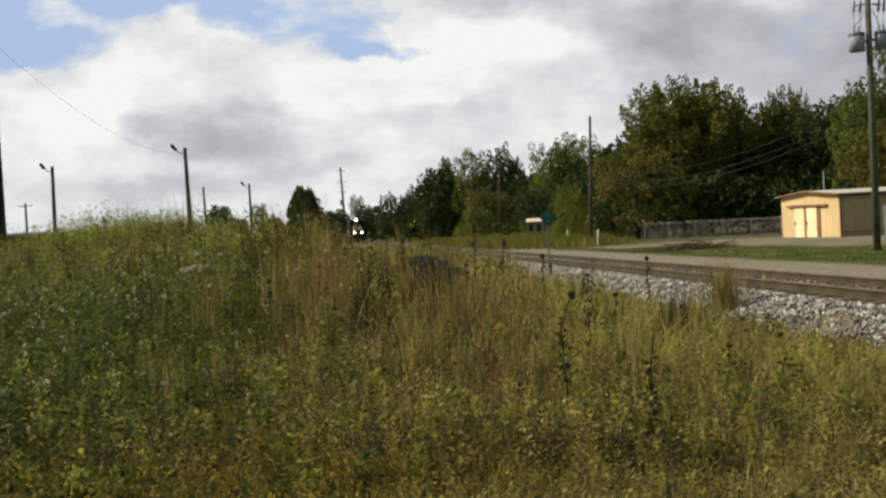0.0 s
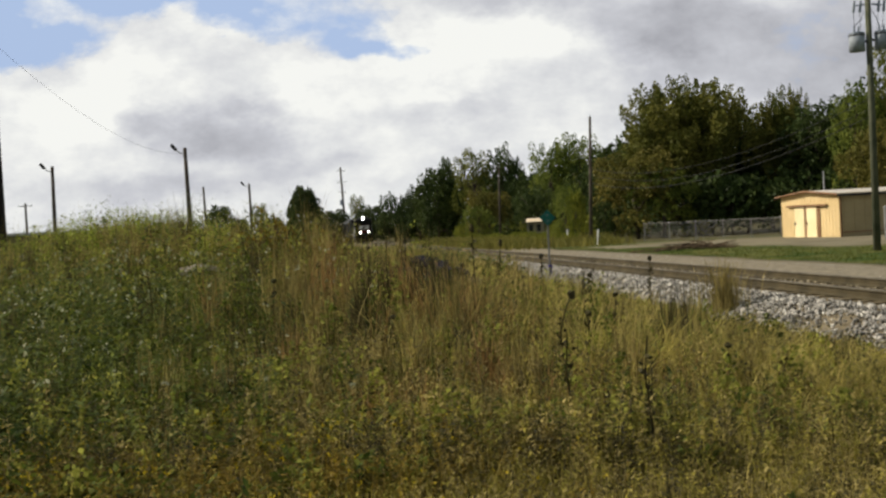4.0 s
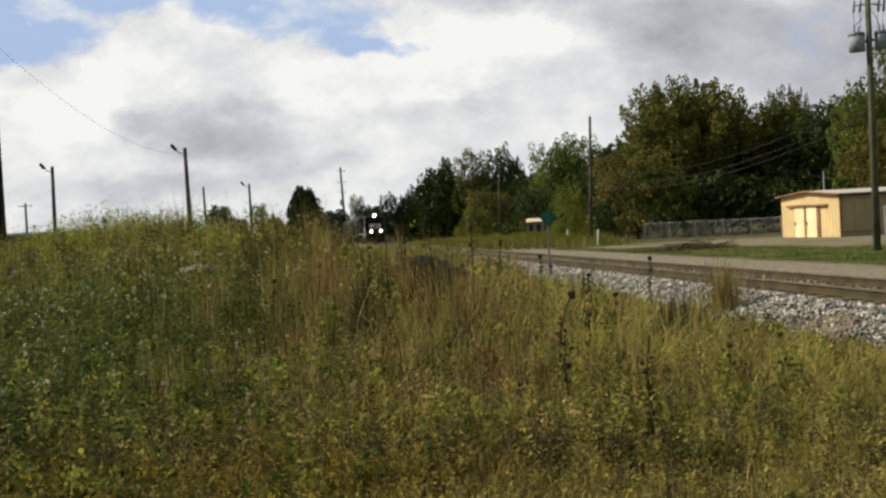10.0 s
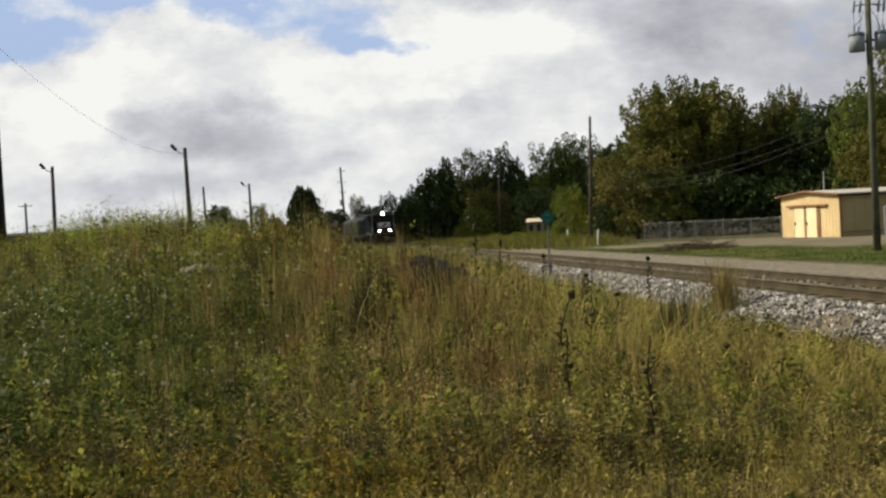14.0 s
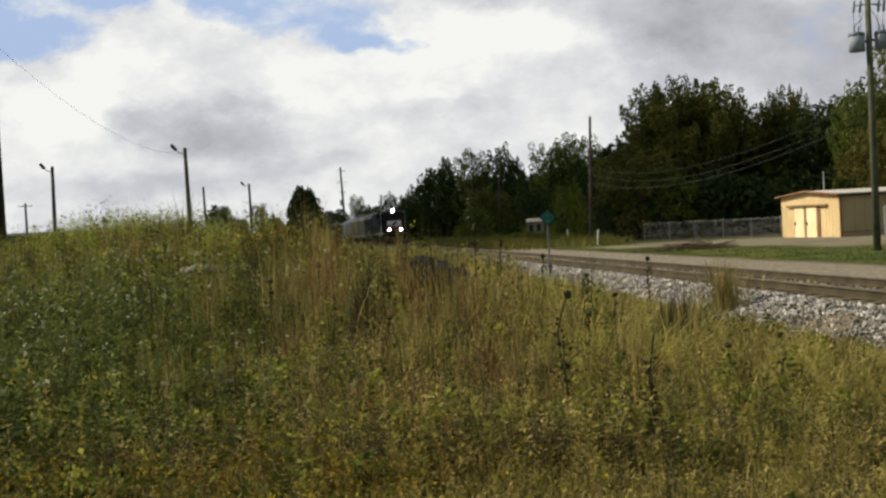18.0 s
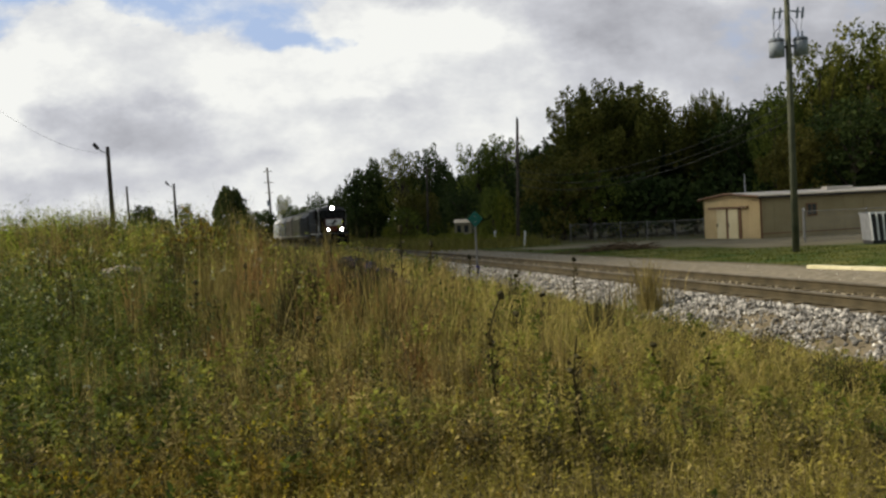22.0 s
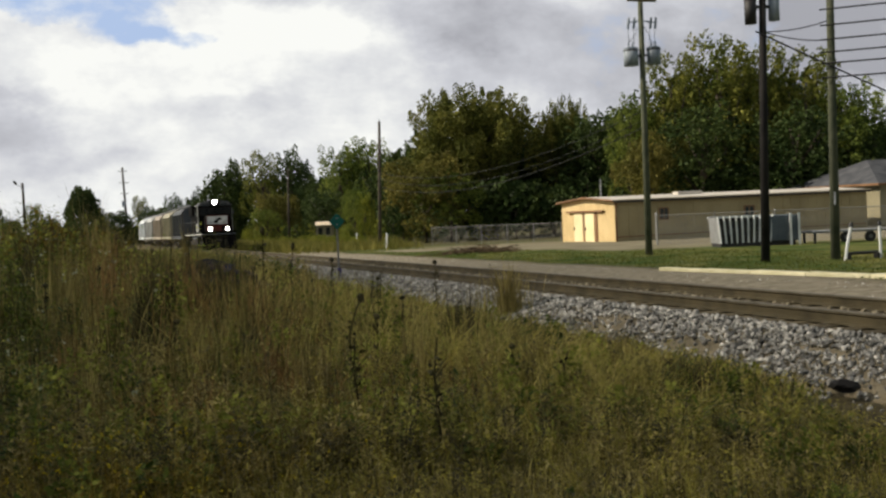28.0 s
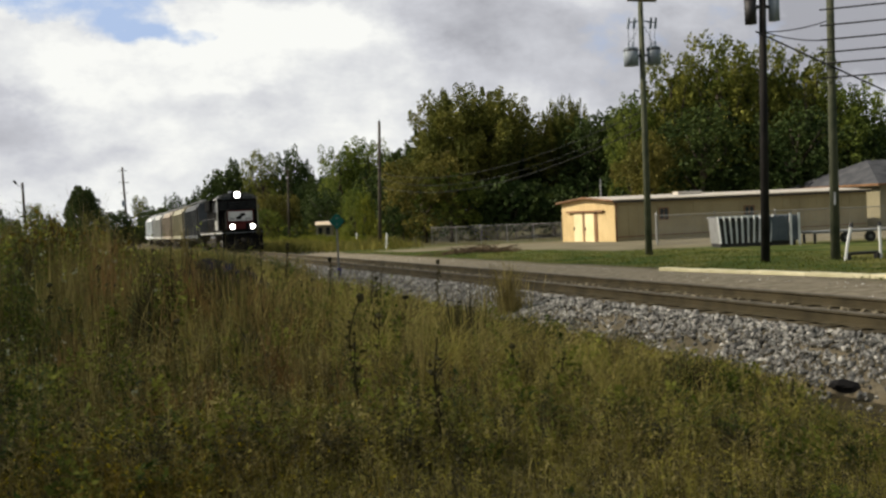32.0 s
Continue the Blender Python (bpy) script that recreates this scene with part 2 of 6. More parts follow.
def chain(bm, pts, r, seg=5, r_end=None):
    """A tapering tube through points."""
    n = len(pts) - 1
    r_end = r if r_end is None else r_end
    rings = []
    for i, q in enumerate(pts):
        a, b = Vector(pts[max(i - 1, 0)]), Vector(pts[min(i + 1, n)])
        rot = (b - a).to_track_quat("Z", "Y").to_matrix()
        rr = r + (r_end - r) * i / n
        rings.append([bm.verts.new(Vector(q) + rot @ Vector((rr * math.cos(k * 2 * math.pi / seg), rr * math.sin(k * 2 * math.pi / seg), 0))) for k in range(seg)])
    for s, t in zip(rings, rings[1:]):
        for k in range(seg):
            bm.faces.new((s[k], s[(k + 1) % seg], t[(k + 1) % seg], t[k]))
    bm.faces.new(rings[0])
    bm.faces.new(rings[-1])
    return bm


def prism(bm, outline, y0, y1, axis="y"):
    """Extrudes an outline of (x, z) along y, or of (y, z) along x."""
    def at(q, d):
        return (q[0], d, q[1]) if axis == "y" else (d, q[0], q[1])
    a = [bm.verts.new(at(q, y0)) for q in outline]
    b = [bm.verts.new(at(q, y1)) for q in outline]
    n = len(outline)
    for i in range(n):
        bm.faces.new((a[i], a[(i + 1) % n], b[(i + 1) % n], b[i]))
    bm.faces.new(a)
    bm.faces.new(b)
    return bm


def sagging(a, b, sag, n=14):
    a, b = Vector(a), Vector(b)
    return [a.lerp(b, i / n) - Vector((0, 0, 4 * sag * (i / n) * (1 - i / n))) for i in range(n + 1)]


def raw_mesh(name, verts, faces_flat, sizes, material):
    """A mesh from arrays: verts (n, 3), one flat array of corners, and the corners of each face."""
    me = bpy.data.meshes.new(name)
    verts, faces_flat, sizes = np.asarray(verts, np.float32), np.asarray(faces_flat, np.int32), np.asarray(sizes, np.int32)
    me.vertices.add(len(verts))
    me.vertices.foreach_set("co", verts.ravel())
    me.loops.add(len(faces_flat))
    me.loops.foreach_set("vertex_index", faces_flat)
    me.polygons.add(len(sizes))
    starts = np.concatenate([[0], np.cumsum(sizes)[:-1]]).astype(np.int32)
    me.polygons.foreach_set("loop_start", starts)
    me.update(calc_edges=True)
    me.materials.append(material)
    return me


# ---------------------------------------------------------------- ground
def zone_of(x, y):
    off = x - track_x(y)
    wob = 0.5 * noise.noise((x * 0.25, y * 0.25, 4.0))
    grass = smooth(6.6, 7.4, off + wob) * (1 - 0.75 * smooth(80, 100, y)) + (smooth(60, 90, y) * smooth(-4, -8, off))
    lane = smooth(1.8, 2.3, off) * (1 - smooth(6.2, 7.0, off + wob)) + smooth(-2.6, -2.0, off) * (1 - smooth(1.8, 2.3, off)) * 0.6
    lot = smooth(13.5, 15, off + 1.5 * wob) * smooth(50, 55, y + wob * 3) * (1 - smooth(84, 90, y + wob * 3)) * (1 - smooth(60, 64, off))
    # pale way from the lot over to the lane
    lot = max(lot, smooth(8, 10, off) * smooth(70, 73, y + wob) * (1 - smooth(80, 82, y + wob)) * (1 - smooth(30, 34, off)))
    return grass, lane, lot


def steps(rows):
    out = []
    for a, b, d in rows:
        out += list(np.arange(a, b, d))
    return out + [rows[-1][1]]


gx = steps([(-3000, -400, 260), (-400, -60, 34), (-60, -20, 4), (-20, 14, 0.5), (14, 70, 2), (70, 400, 33), (400, 3001, 260)])
gy = steps([(-3000, -200, 280), (-200, -10, 19), (-10, 45, 0.6), (45, 120, 2.5), (120, 400, 14), (400, 3001, 200)])
gv, gcol = [], []
for y in gy:
    for x in gx:
        gv.append((x, y, ground_z(x, y)))
        gcol.append((*zone_of(x, y), 1.0))
nx = len(gx)
gf = [(j * nx + i, j * nx + i + 1, (j + 1) * nx + i + 1, (j + 1) * nx + i) for j in range(len(gy) - 1) for i in range(nx - 1)]
g_me = raw_mesh("ground", gv, np.array(gf).ravel(), [4] * len(gf), M_GROUND)
g_layer = g_me.color_attributes.new("zone", "FLOAT_COLOR", "POINT")
g_layer.data.foreach_set("color", np.clip(np.array(gcol, np.float32), 0, 1).ravel())
g_me.polygons.foreach_set("use_smooth", [True] * len(gf))
ground = tagged(new("ground", g_me), "weedy field, grass verge and gravel lot", "ground", kind="structure")
# ---------------------------------------------------------------- cloud bank, far behind everything
M_CLOUD = bpy.data.materials.new("cloud_bank")
M_CLOUD.use_nodes = True
kn, kl = M_CLOUD.node_tree.nodes, M_CLOUD.node_tree.links
kn.clear()


def k_math(op, a, b=None, c=None):
    q = kn.new("ShaderNodeMath")
    q.operation = op
    for i, v in enumerate((a, b, c)):
        if v is None:
            continue
        if isinstance(v, (int, float)):
            q.inputs[i].default_value = v
        else:
            kl.new(v, q.inputs[i])
    return q.outputs[0]


k_co = kn.new("ShaderNodeTexCoord")
k_xyz = kn.new("ShaderNodeSeparateXYZ")
kl.new(k_co.outputs["Object"], k_xyz.inputs[0])
k_u0 = k_math("DIVIDE", k_xyz.outputs["X"], k_math("MAXIMUM", k_xyz.outputs["Y"], 10.0))
k_v0 = k_math("DIVIDE", k_xyz.outputs["Z"], k_math("MAXIMUM", k_xyz.outputs["Y"], 10.0))
k_vec = kn.new("ShaderNodeCombineXYZ")
kl.new(k_u0, k_vec.inputs[0])
kl.new(k_math("MULTIPLY", k_v0, 1.7), k_vec.inputs[1])


def k_noise(scale, detail, seed, rough=0.55):
    q = kn.new("ShaderNodeTexNoise")
    q.noise_dimensions = "4D"
    q.inputs["W"].default_value = seed
    q.inputs["Scale"].default_value, q.inputs["Detail"].default_value, q.inputs["Roughness"].default_value = scale, detail, rough
    kl.new(k_vec.outputs[0], q.inputs["Vector"])
    return q


k_warp = k_noise(9.0, 6, 2.0, 0.6)
k_ws = kn.new("ShaderNodeSeparateColor")
kl.new(k_warp.outputs["Color"], k_ws.inputs[0])
k_u = k_math("ADD", k_u0, k_math("MULTIPLY", k_math("SUBTRACT", k_ws.outputs[0], 0.5), 0.16))
k_v = k_math("ADD", k_v0, k_math("MULTIPLY", k_math("SUBTRACT", k_ws.outputs[1], 0.5), 0.09))


def k_blobs(rows):
    """Sum of soft ovals at (u, v) with half-widths and a weight."""
    total = None
    for u, v, su, sv, w in rows:
        du = k_math("POWER", k_math("ABSOLUTE", k_math("DIVIDE", k_math("SUBTRACT", k_u, u), su)), 2.0)
        dv = k_math("POWER", k_math("ABSOLUTE", k_math("DIVIDE", k_math("SUBTRACT", k_v, v), sv)), 2.0)
        e = k_math("MULTIPLY", k_math("EXPONENT", k_math("MULTIPLY", k_math("POWER", k_math("ADD", du, dv), 1.5), -1.0)), w)
        total = e if total is None else k_math("ADD", total, e)
    return total


# openings of blue sky, grey cloud bases, brighter banks
k_gap = k_blobs([(-0.345, 0.178, 0.06, 0.024, 1.0), (-0.40, 0.20, 0.06, 0.03, 0.9), (-0.24, 0.215, 0.07, 0.020, 0.9), (-0.155, 0.186, 0.05, 0.020, 0.9),
                 (-0.075, 0.178, 0.045, 0.03, 0.8), (-0.04, 0.152, 0.035, 0.013, 0.75), (-0.40, 0.128, 0.03, 0.012, 0.45), (0.34, 0.14, 0.05, 0.05, 0.34), (0.46, 0.15, 0.08, 0.04, 0.35),
                 (-0.2, 0.23, 0.3, 0.03, 0.6)])
k_dark = k_blobs([(-0.162, 0.09, 0.064, 0.024, 0.46), (-0.22, 0.10, 0.04, 0.02, 0.3), (0.23, 0.17, 0.075, 0.03, 0.6), (0.12, 0.205, 0.08, 0.02, 0.4),
                  (-0.24, 0.045, 0.10, 0.014, 0.3), (0.35, 0.13, 0.075, 0.055, 0.55), (0.23, 0.125, 0.06, 0.035, 0.28), (0.5, 0.14, 0.12, 0.06, 0.6), (0.6, 0.15, 0.1, 0.07, 0.6), (-0.42, 0.06, 0.06, 0.02, 0.3), (0.02, 0.10, 0.06, 0.012, 0.22), (-0.12, 0.058, 0.05, 0.01, 0.25)])
k_light = k_blobs([(-0.30, 0.12, 0.07, 0.03, 0.3), (0.02, 0.15, 0.08, 0.04, 0.35), (-0.10, 0.12, 0.05, 0.03, 0.2), (0.10, 0.155, 0.05, 0.02, 0.25)])
k_fine = k_noise(20.0, 9, 5.0, 0.62)
k_mid = k_noise(5.5, 6, 9.0, 0.55)
k_cover = k_math("SUBTRACT", k_math("MULTIPLY_ADD", k_fine.outputs["Fac"], 1.5, 0.18), k_gap)
k_cr = kn.new("ShaderNodeValToRGB")
k_cr.color_ramp.elements[0].position, k_cr.color_ramp.elements[1].position = 0.05, 0.62
kl.new(k_cover, k_cr.inputs["Fac"])
k_tone = k_math("ADD", k_math("SUBTRACT", k_math("ADD", k_math("MULTIPLY_ADD", k_mid.outputs["Fac"], 0.75, 0.42), k_math("MULTIPLY", k_math("SUBTRACT", k_fine.outputs["Fac"], 0.5), 0.95)), k_dark), k_light)
k_tr = kn.new("ShaderNodeValToRGB")
k_tr.color_ramp.elements[0].position, k_tr.color_ramp.elements[0].color = 0.0, (0.37, 0.375, 0.41, 1)
k_tr.color_ramp.elements[1].position, k_tr.color_ramp.elements[1].color = 1.0, (0.92, 0.925, 0.89, 1)
e = k_tr.color_ramp.elements.new(0.5)
e.color = (0.585, 0.595, 0.635, 1)
e = k_tr.color_ramp.elements.new(0.78)
e.color = (0.76, 0.77, 0.775, 1)
kl.new(k_tone, k_tr.inputs["Fac"])
k_mix = kn.new("ShaderNodeMix")
k_mix.data_type = "RGBA"
k_mix.inputs["A"].default_value = (0.42, 0.54, 0.77, 1)
kl.new(k_cr.outputs["Color"], k_mix.inputs["Factor"])
kl.new(k_tr.outputs["Color"], k_mix.inputs["B"])
k_em = kn.new("ShaderNodeEmission")
kl.new(k_mix.outputs["Result"], k_em.inputs["Color"])
k_em.inputs["Strength"].default_value = 1.0
# thins out towards its rim, where the open sky takes over
k_rim = kn.new("ShaderNodeMapRange")
k_rim.interpolation_type = "SMOOTHSTEP"
k_rim.inputs["From Min"].default_value, k_rim.inputs["From Max"].default_value = 0.33, 0.5
kl.new(k_v0, k_rim.inputs["Value"])
k_side = kn.new("ShaderNodeMapRange")
k_side.interpolation_type = "SMOOTHSTEP"
k_side.inputs["From Min"].default_value, k_side.inputs["From Max"].default_value = 1.0, 1.5
kl.new(k_math("ABSOLUTE", k_u0), k_side.inputs["Value"])
k_tp = kn.new("ShaderNodeBsdfTransparent")
k_ms = kn.new("ShaderNodeMixShader")
kl.new(k_math("MAXIMUM", k_rim.outputs[0], k_side.outputs[0]), k_ms.inputs[0])
kl.new(k_em.outputs[0], k_ms.inputs[1])
kl.new(k_tp.outputs[0], k_ms.inputs[2])
k_out = kn.new("ShaderNodeOutputMaterial")
kl.new(k_ms.outputs[0], k_out.inputs["Surface"])
M_CLOUD.cycles.emission_sampling = "NONE"

cv, cf = [], []
for j in range(17):
    el = radians(-3 + 33 * j / 16)
    for i in range(49):
        az = radians(-60 + 120 * i / 48)
        cv.append((4000 * math.sin(az) * math.cos(el), 4000 * math.cos(az) * math.cos(el), 4000 * math.sin(el)))
for j in range(16):
    for i in range(48):
        cf.append((j * 49 + i, j * 49 + i + 1, (j + 1) * 49 + i + 1, (j + 1) * 49 + i))
cloud_bank = tagged(new("backdrop", raw_mesh("backdrop", cv, np.array(cf).ravel(), [4] * len(cf), M_CLOUD)), "broken grey and white clouds with gaps of blue", "sky", kind="structure")

# ---------------------------------------------------------------- railway track
track = thing("track", Matrix.Identity(4), "single railway track with rusty rails and wooden ties", "railway track", kind="structure")
track_ys = steps([(-30, 60, 1.5), (60, 420, 6)])


def along(off, up, ys=None):
    out = []
    for y in ys or track_ys:
        s = math.hypot(1, track_dx(y))
        out.append((track_x(y) + off / s, y - off * track_dx(y) / s, rail_z(y) + up))
    return out


def swept(outline, ys=None):
    """A mesh swept along the track: outline of (offset, height under the rail head)."""
    bm = bmesh.new()
    rows = [[bm.verts.new(q) for q in along(o, u, ys)] for o, u in outline]
    n = len(rows)
    for a in range(n):
        r, s = rows[a], rows[(a + 1) % n]
        for i in range(len(r) - 1):
            bm.faces.new((r[i], r[i + 1], s[i + 1], s[i]))
    return bm


for side in (-0.7525, 0.7525):
    rail = part("rail", swept([(side - 0.07, -0.172), (side + 0.07, -0.172), (side + 0.065, -0.155), (side + 0.012, -0.135), (side + 0.012, -0.05), (side + 0.034, -0.04),
                               (side + 0.034, -0.008), (side + 0.02, -0.004), (side - 0.02, -0.004), (side - 0.034, -0.008), (side - 0.034, -0.04), (side - 0.012, -0.05), (side - 0.012, -0.135), (side - 0.065, -0.155)]), M_RAIL, track)
    part("running_surface", swept([(side - 0.037, -0.022), (side + 0.037, -0.022), (side + 0.036, -0.006), (side + 0.024, 0.001), (side - 0.024, 0.001), (side - 0.036, -0.006)]), M_RAILTOP, rail, "bright worn top of the rail")
M_BED = surface("gravel_bed", (0.115, 0.095, 0.06), (0.26, 0.22, 0.145), 1.5, 0.95, 0.8, fine=26, spread=0.05, dist=0.05)
part("ballast_bed", swept([(-2.5, -0.75), (-2.35, -0.52), (-1.5, -0.25), (-1.25, -0.205), (1.25, -0.205), (1.6, -0.25), (2.6, -0.45), (2.7, -0.75)]), M_BED, track, "brownish gravel bed under the ties")

tie_bm = boxes([(-1.3, 1.3, -0.115, 0.115, -0.36, -0.185)], 0.012)
tie_me = mesh_of("tie", tie_bm, M_TIE)
for i in range(240):
    y = 2 + i * 0.54
    tie = part("tie", tie_me, M_TIE, track)
    tie.matrix_basis = pose(track_x(y) + random.uniform(-0.04, 0.04), y, rail_z(y) + random.uniform(-0.012, 0.012), 0, 0, math.degrees(-math.atan(track_dx(y))) + random.uniform(-1.2, 1.2))

# ---------------------------------------------------------------- utility poles
POLES = {}


def utility_pole(name, x, y, top, r, material, label, lean=(0, 0)):
    """A pole whose top stands over (x, y); lean is how far the top is out of plumb."""
    x = x - lean[0]
    z = ground_z(x, y)
    ob = thing(name, pose(x, y, z), label, "utility pole", "utility poles")
    h = top - z
    part("pole", chain(bmesh.new(), [(0, 0, -0.4), (lean[0] * 0.5, lean[1] * 0.5, h * 0.5), (lean[0], lean[1], h)], r, 12, r * 0.68), material, ob, smooth_faces=True)
    POLES[label] = ob
    return ob, h


def crossarm(ob, z, half, turn, material, insulators=4, at=(0, 0)):
    m = Matrix.Translation((at[0], at[1], 0)) @ pose(0, 0, 0, 0, 0, turn)
    bm = box(bmesh.new(), -half, half, -0.17, -0.07, z - 0.06, z + 0.06, 0.008, m)
    arm = part("crossarm", bm, material, ob)
    for k in range(insulators):
        u = -half + 0.12 + (2 * half - 0.24) * k / (insulators - 1)
        c = m @ Vector((u, -0.12, z + 0.06))
        bm = bmesh.new()
        tube(bm, c, c + Vector((0, 0, 0.1)), 0.02, seg=6)
        tube(bm, c + Vector((0, 0, 0.08)), c + Vector((0, 0, 0.2)), 0.055, 0.035, 8)
        part("insulator", bm, M_GREYTANK, arm, "grey porcelain insulator")
    return arm


def transformer(ob, x, y, z, r=0.24, h=0.85, material=None, label="grey steel transformer can"):
    bm = bmesh.new()
    tube(bm, (x, y, z), (x, y, z + h), r, r, 16)
    tube(bm, (x, y, z + h), (x, y, z + h + 0.06), r * 1.06, r * 0.7, 16)
    tank = part("transformer", bm, material or M_GREYTANK, ob, label, True)
    part("lid_band", tube(bmesh.new(), (x, y, z + h * 0.86), (x, y, z + h * 0.92), r * 1.05, r * 1.05, 16), M_DARKSTEEL, tank, "dark clamp band")
    part("drop_lead", chain(bmesh.new(), [(x - 0.09, y, z + h + 0.28), (x * 0.6, y - 0.1, z + h + 0.55), (x * 0.3, y, z + h + 0.9)], 0.012, 4), M_WIRE, tank)
    bm = bmesh.new()
    for dx in (-0.09, 0.09):
        tube(bm, (x + dx, y, z + h), (x + dx, y, z + h + 0.3), 0.045, 0.03, 8)
    part("bushing", bm, M_GREYTANK, tank)
    part("bracket", box(bmesh.new(), min(x, 0), max(x, 0), -0.05, 0.05, z + h * 0.5, z + h * 0.62), M_DARKSTEEL, tank)


pole_a, ha = utility_pole("utility_pole", 17.94, 44.6, 10.95, 0.155, M_POLE_GREEN, "slim weathered pole with crossarms and two transformer cans", (0.06, 0))
crossarm(pole_a, ha - 0.15, 0.75, 10, M_TIE, 4, (0.06, 0))
crossarm(pole_a, ha - 0.75, 0.7, 10, M_TIE, 4, (0.05, 0))
for x in (-0.6, -0.34, 0.4, 0.62):
    bm = tube(bmesh.new(), (x, -0.14, ha - 1.95), (x + 0.05, -0.16, ha - 1.5), 0.055, 0.045, 8)
    tube(bm, (x * 0.3, -0.1, ha - 1.62), (x, -0.14, ha - 1.7), 0.025, 0.025, 6)
    cut = part("fuse_cutout", bm, M_GREYTANK, pole_a, "grey fuse cutout on a short bracket")
    part("drop_wire", chain(bmesh.new(), [(x, -0.14, ha - 1.95), (x * 0.95, -0.1, ha - 2.3), (x * 0.9, -0.04, ha - 2.62)], 0.01, 4), M_WIRE, cut)
transformer(pole_a, -0.46, -0.02, ha - 3.5, 0.31, 0.72)
transformer(pole_a, 0.56, -0.02, ha - 3.45, 0.29, 0.7)
pole_b, hb = utility_pole("utility_pole", 17.6, 33.2, 10.4, 0.148, M_POLE_BLACK, "dark creosoted pole with transformer cans near the top", (0.3, 0))
transformer(pole_b, -0.2, 0, hb - 3.2, 0.19, 0.85, M_DARKSTEEL, "dark weathered transformer can")
transformer(pole_b, 0.62, 0, hb - 3.1, 0.18, 0.8)
crossarm(pole_b, hb - 0.3, 0.8, 5, M_TIE)
pole_c, hc = utility_pole("utility_pole", 19.37, 32.2, 10.6, 0.152, M_POLE_GREEN, "thick greenish pole carrying many cables", (0.16, 0))
crossarm(pole_c, hc - 0.4, 0.9, 8, M_TIE)
part("cable_guard", tube(bmesh.new(), (-0.06, -0.19, 1.75), (-0.055, -0.188, 2.15), 0.03, 0.03, 8), M_GALV, pole_c, "pale cable guard strapped to the pole")
pole_d, hd = utility_pole("utility_pole", 13.55, 92.5, 9.6, 0.16, M_POLE, "brown pole standing before the trees", (0.45, 0))
part("insulator", tube(bmesh.new(), (0.44, 0, hd), (0.44, 0, hd + 0.2), 0.05, 0.03, 8), M_GREYTANK, pole_d)

pole_e, he = utility_pole("utility_pole", 8.7, 140.0, 8.3, 0.15, M_POLE, "farther brown pole of the line along the track", (0.3, 0))
crossarm(pole_e, he - 0.4, 0.8, 10, M_TIE, 3, (0.3, 0))

# lamp poles and posts of the yard behind the weeds
for x, y, top, lean, lab in ((-18.2, 83, 8.09, -0.12, "tall lamp pole of a yard behind the weeds"), (-22.6, 138.2, 7.6, -0.1, "lamp pole farther back in the yard"), (-32.1, 94.7, 8.03, 0.15, "plain pole with a small lamp arm")):
    ob, h = utility_pole("lamp_pole", x, y, top, 0.2, M_POLE, lab, (lean, 0))
    arm = part("lamp_arm", chain(bmesh.new(), [(lean, 0, h - 0.5), (lean - 0.4, -0.1, h - 0.35), (lean - 0.65, -0.15, h - 0.1)], 0.04), M_GALV, ob)
    part("lamp_head", box(bmesh.new(), -0.34, 0.2, -0.14, 0.14, -0.12, 0.12, 0.05, Matrix.Translation((lean - 0.75, -0.15, h)) @ pose(0, 0, 0, 0, 50, 0)), M_DARKSTEEL, arm)
    ob["category"] = "lamp pole"
    ob["group"] = "lamp poles of the yard"
utility_pole("utility_pole", -30.1, 147, 7.9, 0.2, M_POLE, "plain pole far back in the yard", (-0.2, 0))
ob, h = utility_pole("utility_pole", -68.6, 187.9, 8.5, 0.25, M_POLE, "short pole with a crossarm far off", (0, 0))
crossarm(ob, h - 0.5, 1.2, 0, M_TIE)
ob, h = utility_pole("utility_pole", -19.3, 239.2, 14.5, 0.28, M_POLE, "tall far pole with several short arms", (-0.5, 0))
for k, (dz, half) in enumerate(((0.8, 1.0), (3.2, 1.1), (5.4, 0.8))):
    crossarm(ob, h - dz, half, 30, M_TIE, 3, (-0.45 + k * 0.08, 0))
part("switch_box", boxes([(-0.9, -0.2, -0.3, 0.3, h - 8.2, h - 7.0)], 0.05), M_GREYTANK, ob)
pole_l, hl = utility_pole("utility_pole", -15.5, 40.0, 9.5, 0.17, M_POLE_BLACK, "dark pole beside the weed-grown mound", (0, 0))


def cable(a, b, sag, r, label="black overhead cable hanging between poles"):
    bm = chain(bmesh.new(), sagging(a, b, sag), r, 4)
    return tagged(part("cable", bm, M_WIRE), label, "cable", "overhead cables")


cable((-15.5, 40.0, 8.9), (-18.2, 83, 7.7), 1.2, 0.007)
cable((-15.5, 40.0, 9.1), (-15, -30, 9.4), 1.0, 0.007)
for z0, z1, sag, r in ((5.3, 5.6, 1.4, 0.016), (4.8, 5.2, 1.5, 0.014), (4.1, 4.9, 1.4, 0.018)):
    cable((13.4, 92.5, z0), (18.0, 44.6, z1), sag, r)
for dz in (7.45, 6.95, 6.5, 6.1, 5.75, 5.3):
    cable((18.95, 32.2, dz), (46, 9, dz + 1.9), 0.7, 0.026)
cable((17.4, 33.2, 6.95), (19.2, 32.2, 7.1), 0.1, 0.018)
cable((17.4, 33.2, 7.0), (19.2, 32.2, 6.5), 0.12, 0.018)
cable((17.2, 33.1, 6.95), (29.0, 27.0, ground_z(29.0, 27.0)), 0.05, 0.026, "black guy wire running down to the ground")

